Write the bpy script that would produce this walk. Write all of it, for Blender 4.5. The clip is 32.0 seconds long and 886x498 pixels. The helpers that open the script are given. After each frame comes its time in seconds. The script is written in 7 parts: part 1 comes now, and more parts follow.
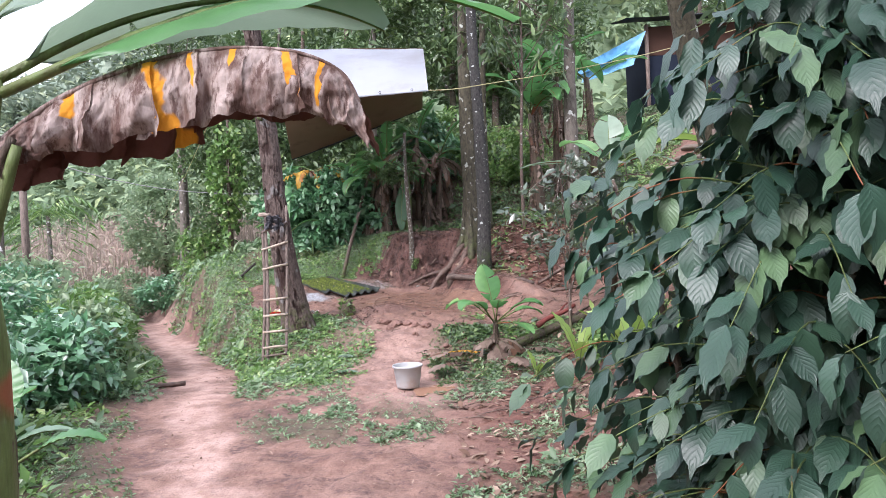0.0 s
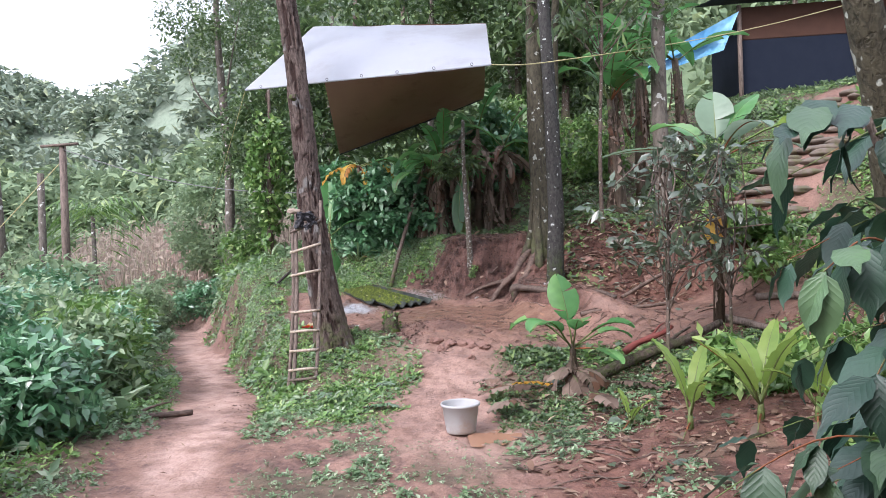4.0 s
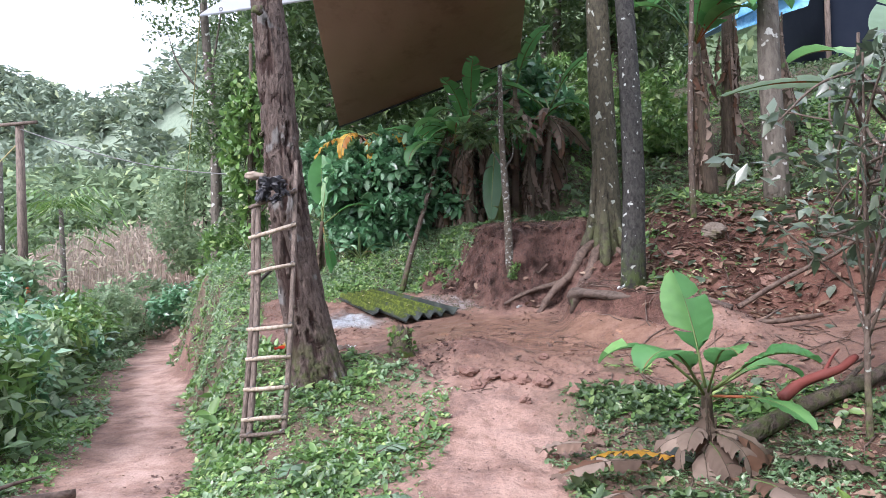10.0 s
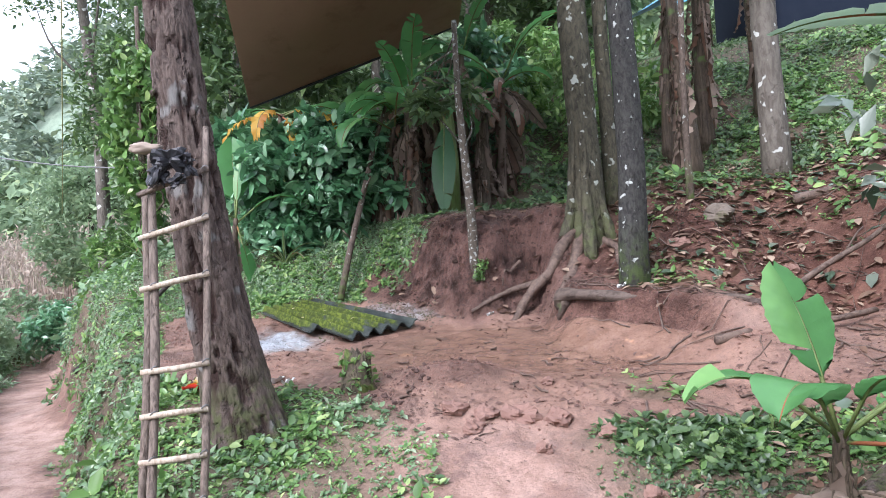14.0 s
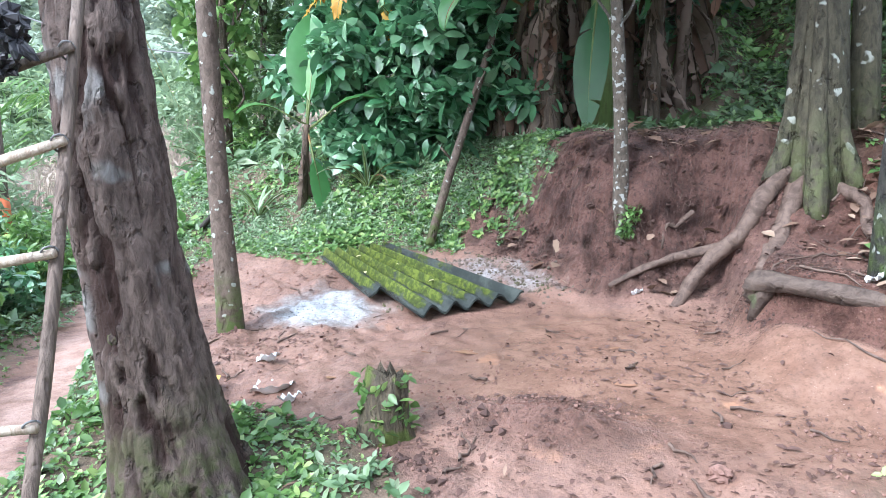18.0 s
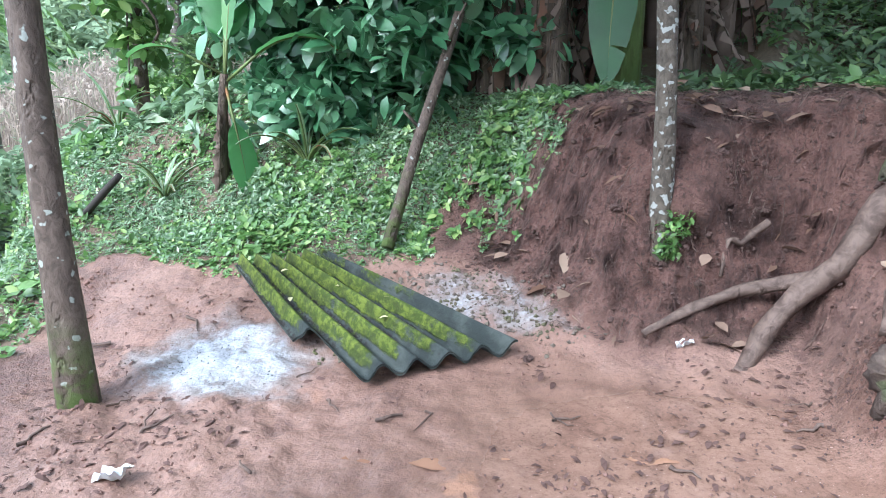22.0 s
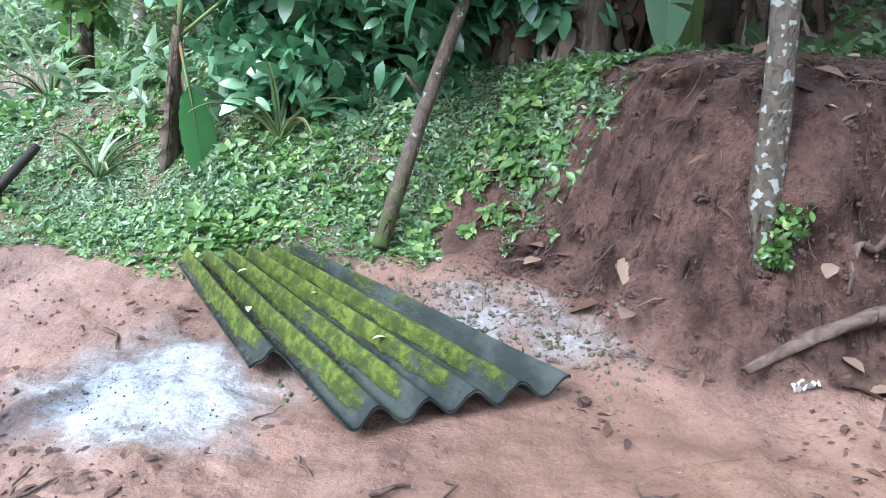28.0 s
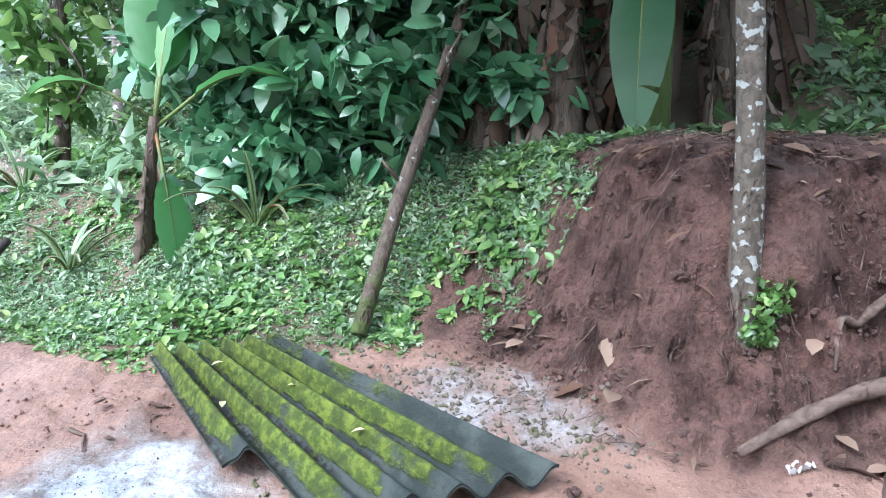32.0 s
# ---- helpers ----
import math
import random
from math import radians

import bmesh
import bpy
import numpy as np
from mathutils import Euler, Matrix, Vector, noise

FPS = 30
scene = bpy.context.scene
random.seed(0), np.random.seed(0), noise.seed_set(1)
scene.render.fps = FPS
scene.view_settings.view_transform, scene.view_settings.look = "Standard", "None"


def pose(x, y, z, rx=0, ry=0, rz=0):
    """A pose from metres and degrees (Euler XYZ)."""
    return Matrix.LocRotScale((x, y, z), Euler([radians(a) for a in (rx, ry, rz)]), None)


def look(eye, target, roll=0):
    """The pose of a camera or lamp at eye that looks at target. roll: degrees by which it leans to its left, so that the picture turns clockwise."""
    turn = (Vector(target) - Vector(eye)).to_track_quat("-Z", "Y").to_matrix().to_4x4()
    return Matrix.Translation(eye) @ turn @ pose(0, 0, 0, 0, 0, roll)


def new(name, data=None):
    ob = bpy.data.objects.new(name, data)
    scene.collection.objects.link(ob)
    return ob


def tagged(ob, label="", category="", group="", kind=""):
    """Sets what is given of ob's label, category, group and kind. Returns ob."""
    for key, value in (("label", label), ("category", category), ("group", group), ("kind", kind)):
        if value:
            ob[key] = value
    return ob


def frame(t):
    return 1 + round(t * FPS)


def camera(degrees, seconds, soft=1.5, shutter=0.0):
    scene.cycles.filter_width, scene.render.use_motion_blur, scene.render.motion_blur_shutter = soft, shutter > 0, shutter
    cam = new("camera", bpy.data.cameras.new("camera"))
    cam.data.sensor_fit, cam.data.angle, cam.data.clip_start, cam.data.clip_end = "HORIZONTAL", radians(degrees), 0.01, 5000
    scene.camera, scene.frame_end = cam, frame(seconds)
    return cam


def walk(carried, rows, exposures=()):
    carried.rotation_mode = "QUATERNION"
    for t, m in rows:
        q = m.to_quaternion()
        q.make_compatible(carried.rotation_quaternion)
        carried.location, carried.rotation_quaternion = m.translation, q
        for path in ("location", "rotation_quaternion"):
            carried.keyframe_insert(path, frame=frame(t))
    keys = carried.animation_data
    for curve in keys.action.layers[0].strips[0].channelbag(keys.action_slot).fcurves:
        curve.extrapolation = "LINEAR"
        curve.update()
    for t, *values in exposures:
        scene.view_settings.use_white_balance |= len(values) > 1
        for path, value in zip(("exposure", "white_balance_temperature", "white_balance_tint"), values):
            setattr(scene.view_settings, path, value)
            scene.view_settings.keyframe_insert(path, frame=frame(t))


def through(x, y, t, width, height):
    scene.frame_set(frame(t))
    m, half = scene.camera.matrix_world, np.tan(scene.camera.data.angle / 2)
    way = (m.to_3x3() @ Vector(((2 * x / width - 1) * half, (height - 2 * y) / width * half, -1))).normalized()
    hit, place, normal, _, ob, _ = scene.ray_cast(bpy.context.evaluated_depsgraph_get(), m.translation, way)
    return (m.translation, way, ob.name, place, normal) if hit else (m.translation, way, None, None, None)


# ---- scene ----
# ---- camera ----
cam = camera(62.60, 32.0, 0.3)
# seconds, eye x y z, then yaw to the left of +y, pitch up and roll in degrees
ROWS = [
    (0, 0.847, -8.437, 1.747, 2.50, -1.07, -2.71),
    (0.5, 0.882, -8.260, 1.772, 6.00, -1.06, -2.23),
    (1, 0.882, -8.047, 1.786, 10.62, -1.57, 0.40),
    (1.5, 0.845, -7.777, 1.783, 5.88, -0.13, -0.54),
    (2, 0.778, -7.533, 1.765, 5.36, -0.89, -2.52),
    (2.5, 0.763, -7.301, 1.738, 7.93, -0.56, -0.13),
    (4.5, 0.663, -6.232, 1.674, 5.54, -0.23, -3.95),
    (5, 0.576, -5.957, 1.670, -0.16, -0.58, -5.59),
    (5.5, 0.570, -5.731, 1.670, 7.53, 1.44, -2.65),
    (6, 0.578, -5.526, 1.646, 9.20, -1.43, -1.48),
    (6.5, 0.533, -5.268, 1.622, 4.04, 0.79, -4.73),
    (7, 0.529, -4.960, 1.620, 3.98, 1.66, -2.23),
    (7.5, 0.574, -4.689, 1.600, 10.82, 1.53, 0.56),
    (8, 0.532, -4.400, 1.577, 7.50, 1.60, -0.24),
    (8.5, 0.475, -4.143, 1.564, 8.83, -1.31, -2.93),
    (9, 0.373, -3.858, 1.545, 11.85, 1.04, -0.01),
    (9.5, 0.245, -3.622, 1.510, 9.39, 1.66, -1.23),
    (10, 0.121, -3.415, 1.495, 8.27, 0.20, -1.86),
    (10.5, 0.044, -3.176, 1.491, 11.76, 3.78, -0.96),
    (11, -0.070, -2.978, 1.493, 9.29, 3.22, 0.03),
    (11.5, -0.258, -2.790, 1.457, 4.25, 1.69, -2.97),
    (12, -0.304, -2.588, 1.439, 7.52, 2.52, -2.36),
    (12.5, -0.296, -2.374, 1.446, 7.04, 0.55, -1.93),
    (13, -0.324, -2.222, 1.490, 3.85, 1.81, -1.74),
    (13.5, -0.477, -2.020, 1.501, 0.96, 0.60, -3.90),
    (15.5, -0.576, -0.945, 1.481, 2.23, -2.00, -3.03),
    (16, -0.579, -0.555, 1.479, 3.02, -4.33, -0.76),
    (16.5, -0.559, -0.230, 1.470, 4.35, -2.14, 1.05),
    (17, -0.410, 0.097, 1.494, 6.01, -4.68, -4.60),
    (17.5, -0.260, 0.417, 1.584, 15.62, -4.09, -2.38),
    (18, -0.290, 0.557, 1.707, 14.58, -7.54, -1.15),
    (18.5, -0.399, 0.755, 1.768, 8.21, -6.02, 2.59),
    (19, -0.440, 0.956, 1.805, 12.13, -11.29, -1.15),
    (19.5, -0.361, 1.295, 1.857, 19.06, -11.06, -3.92),
    (20, -0.316, 1.507, 1.921, 13.41, -11.83, -0.29),
    (20.5, -0.334, 1.533, 2.014, 11.67, -12.60, -2.14),
    (21, -0.316, 1.547, 2.047, 13.79, -13.39, -1.54),
    (21.5, -0.435, 1.859, 2.004, 14.23, -13.51, -1.14),
    (22, -0.560, 2.128, 1.921, 13.49, -13.11, -0.69),
    (22.5, -0.742, 2.513, 1.815, 11.83, -13.05, 0.13),
    (23, -0.885, 2.790, 1.708, 10.42, -11.63, 0.91),
    (23.5, -0.953, 2.949, 1.659, 9.21, -10.05, 1.71),
    (24, -0.958, 2.945, 1.657, 8.90, -10.07, 1.60),
    (24.5, -0.960, 2.948, 1.662, 10.26, -10.63, 1.35),
    (25, -0.939, 2.951, 1.659, 10.07, -11.03, 1.41),
    (25.5, -0.937, 2.948, 1.626, 10.59, -12.03, 2.12),
    (27.5, -0.938, 2.945, 1.610, 11.07, -11.79, 1.87),
    (28, -0.935, 2.949, 1.615, 11.00, -11.13, 1.77),
    (28.5, -0.931, 2.950, 1.618, 10.64, -10.46, 1.70),
    (29, -0.927, 2.952, 1.621, 10.37, -9.99, 1.65),
    (29.5, -0.927, 2.950, 1.618, 10.47, -10.22, 1.68),
    (30, -0.931, 2.946, 1.617, 10.81, -9.49, 1.53),
    (30.5, -0.932, 2.947, 1.613, 10.23, -9.33, 1.85),
    (31, -0.930, 2.934, 1.611, 10.58, -4.33, 1.44),
    (31.5, -0.901, 2.951, 1.626, 9.81, -4.68, -0.49),
    (32, -0.935, 2.991, 1.634, 9.63, -4.98, 0.36),
]


def eye_pose(x, y, z, yaw, pitch, roll):
    a, p = radians(yaw), radians(pitch)
    way = Vector((-math.sin(a) * math.cos(p), math.cos(a) * math.cos(p), math.sin(p)))
    return look((x, y, z), Vector((x, y, z)) + way, roll)


EXPO = [(0.0, 1.22, 5880, 22), (1.5, 1.24, 5880, 22), (5.0, 1.02, 5900, 19), (11.0, 1.25, 5750, 18), (16.0, 1.5, 5500, 13), (18.0, 1.8, 5350, 10), (20.0, 1.6, 5250, 9), (23.0, 1.72, 5200, 8), (28.0, 1.74, 5200, 8), (31.0, 1.74, 5200, 8), (32.0, 1.84, 5220, 9)]
walk(cam, [(r[0], eye_pose(*r[1:])) for r in ROWS], EXPO)
# ---- end camera ----

# ---- world, sun and sky ----
world = bpy.data.worlds.new("overcast_sky")
scene.world = world
world.use_nodes = True
wn = world.node_tree
wn.nodes.clear()
w_out = wn.nodes.new("ShaderNodeOutputWorld")
w_bg = wn.nodes.new("ShaderNodeBackground")
w_sky = wn.nodes.new("ShaderNodeTexSky")
w_sky.sky_type = "NISHITA"
w_sky.sun_disc = False
w_sky.sun_elevation = radians(42)
w_sky.sun_rotation = radians(215)
w_sky.air_density, w_sky.dust_density, w_sky.ozone_density = 1.0, 6.0, 0.3
w_cloud = wn.nodes.new("ShaderNodeMix")
w_cloud.data_type = "RGBA"
w_cloud.inputs["Factor"].default_value = 0.7
w_cloud.inputs["B"].default_value = (9.0, 9.3, 9.6, 1)
wn.links.new(w_sky.outputs[0], w_cloud.inputs["A"])
wn.links.new(w_cloud.outputs["Result"], w_bg.inputs["Color"])
w_bg.inputs["Strength"].default_value = 0.125
wn.links.new(w_bg.outputs[0], w_out.inputs["Surface"])

sun_data = bpy.data.lights.new("sun", "SUN")
sun_data.energy, sun_data.angle, sun_data.color = 1.7, radians(25), (1.0, 0.96, 0.9)
sun = new("sun", sun_data)
sun.rotation_euler = Euler((radians(48), 0, radians(-35)))


# ---- materials ----
class Mat:
    """A node material under construction: short helpers for the nodes that every surface here needs."""

    def __init__(self, name):
        self.m = bpy.data.materials.new(name)
        self.m.use_nodes = True
        self.t = self.m.node_tree
        self.t.nodes.clear()
        self.out = self.t.nodes.new("ShaderNodeOutputMaterial")
        self.b = self.t.nodes.new("ShaderNodeBsdfPrincipled")
        self.t.links.new(self.b.outputs[0], self.out.inputs["Surface"])
        self.coord = self.t.nodes.new("ShaderNodeTexCoord").outputs["Object"]

    def link(self, a, b):
        self.t.links.new(a, b)

    def node(self, kind, **inputs):
        n = self.t.nodes.new(kind)
        for key, value in inputs.items():
            if isinstance(value, bpy.types.NodeSocket):
                self.link(value, n.inputs[key])
            else:
                n.inputs[key].default_value = value
        return n

    def noise(self, scale, detail=4.0, rough=0.6, vec=None, distort=0.0):
        n = self.node("ShaderNodeTexNoise", Scale=scale, Detail=detail, Roughness=rough, Distortion=distort)
        self.link(vec or self.coord, n.inputs["Vector"])
        return n.outputs["Fac"]

    def stretched(self, sx, sy, sz):
        n = self.node("ShaderNodeMapping")
        n.inputs["Scale"].default_value = (sx, sy, sz)
        self.link(self.coord, n.inputs["Vector"])
        return n.outputs[0]

    def step(self, value, lo, hi):
        n = self.t.nodes.new("ShaderNodeMapRange")
        n.interpolation_type = "SMOOTHSTEP"
        self.link(value, n.inputs["Value"])
        n.inputs["From Min"].default_value, n.inputs["From Max"].default_value = lo, hi
        return n.outputs[0]

    def mix(self, fac, a, b, mode="MIX"):
        n = self.t.nodes.new("ShaderNodeMix")
        n.data_type, n.blend_type = "RGBA", mode
        for key, value in (("Factor", fac), ("A", a), ("B", b)):
            if isinstance(value, bpy.types.NodeSocket):
                self.link(value, n.inputs[key])
            elif key == "Factor":
                n.inputs[0].default_value = value
            else:
                n.inputs[key].default_value = (*value, 1)
        return n.outputs["Result"]

    def math(self, op, a, b=0.0):
        n = self.t.nodes.new("ShaderNodeMath")
        n.operation = op
        for i, value in enumerate((a, b)):
            if isinstance(value, bpy.types.NodeSocket):
                self.link(value, n.inputs[i])
            else:
                n.inputs[i].default_value = value
        return n.outputs[0]

    def attr(self, name):
        n = self.t.nodes.new("ShaderNodeAttribute")
        n.attribute_name = name
        return n.outputs["Fac"]

    def island(self):
        return self.t.nodes.new("ShaderNodeNewGeometry").outputs["Random Per Island"]

    def bump(self, height, strength, distance=0.01):
        n = self.node("ShaderNodeBump", Strength=strength, Distance=distance)
        self.link(height, n.inputs["Height"])
        self.link(n.outputs[0], self.b.inputs["Normal"])

    def done(self, color, rough=0.7, spec=None, metal=None):
        for key, value in (("Base Color", color), ("Roughness", rough), ("Specular IOR Level", spec), ("Metallic", metal)):
            if value is None:
                continue
            if isinstance(value, bpy.types.NodeSocket):
                self.link(value, self.b.inputs[key])
            else:
                self.b.inputs[key].default_value = (*value, 1) if key == "Base Color" else value
        return self.m


def leaf_mat(name, a, b, c, rough=0.42, through=0.3, spec=0.4, ribs=False, old=None):
    """Foliage: colour drawn leaf by leaf between a and b, some c; light passes through the blade."""
    m = Mat(name)
    r = m.island()
    col = m.mix(r, a, b)
    col = m.mix(m.step(m.math("FRACT", m.math("MULTIPLY", r, 17.3)), 0.72, 0.95), col, c)
    if old:
        col = m.mix(m.step(m.math("FRACT", m.math("MULTIPLY", r, 41.7)), 0.93, 0.97), col, old)
    col = m.mix(m.math("MULTIPLY", m.noise(9.0, 3.0), 0.5), col, tuple(v * 0.5 for v in a))
    col = m.mix(m.math("MULTIPLY", m.step(m.noise(1.7, 4.0), 0.42, 0.66), 0.55), col, tuple(v * 0.6 for v in a))
    m.done(col, rough, spec)
    if ribs:
        wave = m.math("ABSOLUTE", m.math("SINE", m.math("MULTIPLY", m.attr("ribs"), math.pi)))
        m.bump(m.math("ADD", m.math("POWER", wave, 0.6), m.math("MULTIPLY", m.noise(30.0, 3.0), 2.4)), 0.3, 0.003)
    else:
        m.bump(m.noise(60.0, 2.0), 0.25, 0.004)
    tr = m.node("ShaderNodeBsdfTranslucent")
    m.link(m.mix(0.5, col, tuple(min(1, v * 1.6) for v in b)), tr.inputs["Color"])
    mx = m.node("ShaderNodeMixShader", Fac=through)
    m.link(m.b.outputs[0], mx.inputs[1])
    m.link(tr.outputs[0], mx.inputs[2])
    m.link(mx.outputs[0], m.out.inputs["Surface"])
    return m.m


def bark_mat(name, base, dark, lichen=None, lichen_amount=0.6, moss=None, moss_top=0.6, ridges=(9, 9, 1.6), scale=5.0, depth=0.02, wet=0.7, patch=7.0, pits=None):
    m = Mat(name)
    v = m.stretched(*ridges)
    ridge = m.noise(scale, 6.0, 0.65, v, 0.6)
    col = m.mix(m.step(ridge, 0.35, 0.62), dark, base)
    col = m.mix(m.math("MULTIPLY", m.noise(2.2, 4.0), 0.6), col, tuple(v * 0.6 for v in base))
    if lichen:
        spots = m.step(m.noise(patch, 2.0, 0.45), lichen_amount, lichen_amount + 0.05)
        col = m.mix(spots, col, lichen)
    if moss:
        z = m.node("ShaderNodeSeparateXYZ", Vector=m.coord).outputs["Z"]
        low = m.math("SUBTRACT", 1.0, m.step(z, 0.0, moss_top))
        col = m.mix(m.math("MULTIPLY", low, m.step(m.noise(11.0, 5.0), 0.38, 0.6)), col, moss)
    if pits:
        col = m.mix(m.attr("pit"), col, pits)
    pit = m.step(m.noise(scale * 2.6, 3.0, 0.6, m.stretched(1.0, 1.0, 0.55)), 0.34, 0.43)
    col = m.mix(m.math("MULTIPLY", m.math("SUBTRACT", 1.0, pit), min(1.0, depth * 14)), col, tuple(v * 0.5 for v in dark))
    m.bump(m.math("ADD", m.math("ADD", ridge, m.math("MULTIPLY", pit, 0.5)), m.math("MULTIPLY", m.noise(40.0, 4.0), 0.3)), 1.0, depth)
    return m.done(col, wet, 0.3)


def plain_mat(name, a, b, scale=6.0, rough=0.7, bump=0.2, detail=5.0, spec=0.3, metal=0.0, fine=70.0, dirt=None):
    m = Mat(name)
    col = m.mix(m.noise(scale, detail), a, b)
    if dirt:
        col = m.mix(m.step(m.noise(scale * 0.6, 6.0, 0.7), 0.48, 0.68), col, dirt)
    m.bump(m.math("ADD", m.noise(scale * 2.5, 5.0), m.math("MULTIPLY", m.noise(fine, 3.0), 0.4)), bump, 0.01)
    return m.done(col, rough, spec, metal)


def ground_mat():
    m = Mat("red_laterite_soil")
    green, wet, ash, litter = (m.attr(n) for n in ("green", "wet", "ash", "litter"))
    big, mid, fine = m.noise(0.9, 5.0), m.noise(5.0, 6.0, 0.65), m.noise(38.0, 5.0, 0.7)
    clump = m.noise(2.6, 6.0, 0.7, None, 0.4)
    dry = m.mix(m.step(mid, 0.32, 0.68), (0.275, 0.165, 0.125), (0.165, 0.092, 0.068))
    dry = m.mix(m.step(big, 0.45, 0.68), dry, (0.32, 0.2, 0.155))
    dry = m.mix(m.math("MULTIPLY", m.step(clump, 0.47, 0.6), m.step(m.noise(15.0, 6.0, 0.75), 0.4, 0.56)), dry, (0.115, 0.066, 0.055))
    dry = m.mix(m.math("MULTIPLY", m.step(fine, 0.52, 0.68), m.step(clump, 0.36, 0.55)), dry, (0.12, 0.07, 0.058))
    mud = m.mix(m.step(mid, 0.35, 0.65), (0.172, 0.1, 0.071), (0.245, 0.15, 0.108))
    mud = m.mix(m.math("MULTIPLY", m.step(m.noise(3.2, 3.0), 0.63, 0.7), 0.6), mud, (0.45, 0.25, 0.15))
    cut = m.mix(m.step(mid, 0.35, 0.6), (0.068, 0.035, 0.028), (0.205, 0.112, 0.09))
    cut = m.mix(m.step(fine, 0.5, 0.7), cut, (0.062, 0.036, 0.03))
    wetness = m.math("MULTIPLY", wet, m.step(m.math("ADD", wet, m.math("MULTIPLY", big, 0.8)), 0.55, 0.95))
    col = m.mix(wetness, dry, mud)
    col = m.mix(m.attr("cut"), col, cut)
    lit = m.mix(m.step(mid, 0.4, 0.6), (0.1, 0.042, 0.03), (0.185, 0.09, 0.064))
    col = m.mix(m.math("MULTIPLY", litter, m.step(fine, 0.2, 0.45)), col, lit)
    # humus under the weeds, its dark colour also holding the shade between plants
    grass = m.mix(m.step(mid, 0.35, 0.65), (0.045, 0.042, 0.024), (0.1, 0.09, 0.055))
    col = m.mix(m.math("MULTIPLY", green, m.step(m.math("ADD", green, fine), 0.55, 1.0)), col, grass)
    grey = m.mix(m.step(mid, 0.4, 0.62), (0.15, 0.135, 0.125), (0.3, 0.275, 0.26))
    white = m.math("ADD", ash, m.math("MULTIPLY", m.math("SUBTRACT", m.noise(11.0, 8.0, 0.8), 0.5), 2.6))
    grey = m.mix(m.math("MULTIPLY", m.step(white, 0.5, 1.05), 0.75), grey, (0.44, 0.47, 0.51))
    grey = m.mix(m.math("MULTIPLY", m.step(fine, 0.58, 0.7), 0.6), grey, (0.11, 0.1, 0.1))
    col = m.mix(m.step(m.math("ADD", ash, m.math("MULTIPLY", m.math("SUBTRACT", mid, 0.5), 0.9)), 0.35, 0.75), col, grey)
    col = m.mix(m.math("MULTIPLY", m.attr("worn"), m.step(big, 0.25, 0.55)), col, m.mix(m.step(mid, 0.4, 0.65), (0.45, 0.305, 0.25), (0.32, 0.2, 0.158)))
    specks = m.math("MULTIPLY", m.step(m.noise(70.0, 4.0, 0.75), 0.57, 0.7), m.step(m.noise(2.3, 4.0), 0.4, 0.65))
    col = m.mix(m.math("MULTIPLY", specks, 0.7), col, (0.07, 0.04, 0.032))
    grit = m.math("MULTIPLY", m.step(m.noise(42.0, 8.0, 0.85), 0.48, 0.64), 0.5)
    col = m.mix(grit, col, m.mix(0.75, col, (0.03, 0.017, 0.013)))
    pale = m.step(m.noise(95.0, 2.0, 0.6), 0.68, 0.74)
    col = m.mix(m.math("MULTIPLY", pale, 0.5), col, (0.5, 0.36, 0.3))
    rough = m.math("SUBTRACT", 0.82, m.math("MULTIPLY", wetness, m.math("ADD", 0.42, m.math("MULTIPLY", big, 0.5))))
    churn = m.math("MULTIPLY", m.math("ADD", mid, m.math("MULTIPLY", m.noise(17.0, 5.0, 0.65), 0.8)), m.math("SUBTRACT", 1.15, wetness))
    m.bump(m.math("ADD", churn, m.math("MULTIPLY", fine, m.math("ADD", 0.1, m.math("MULTIPLY", m.attr("cut"), 2.4)))), 1.0, 0.022)
    return m.done(col, rough, 0.35)


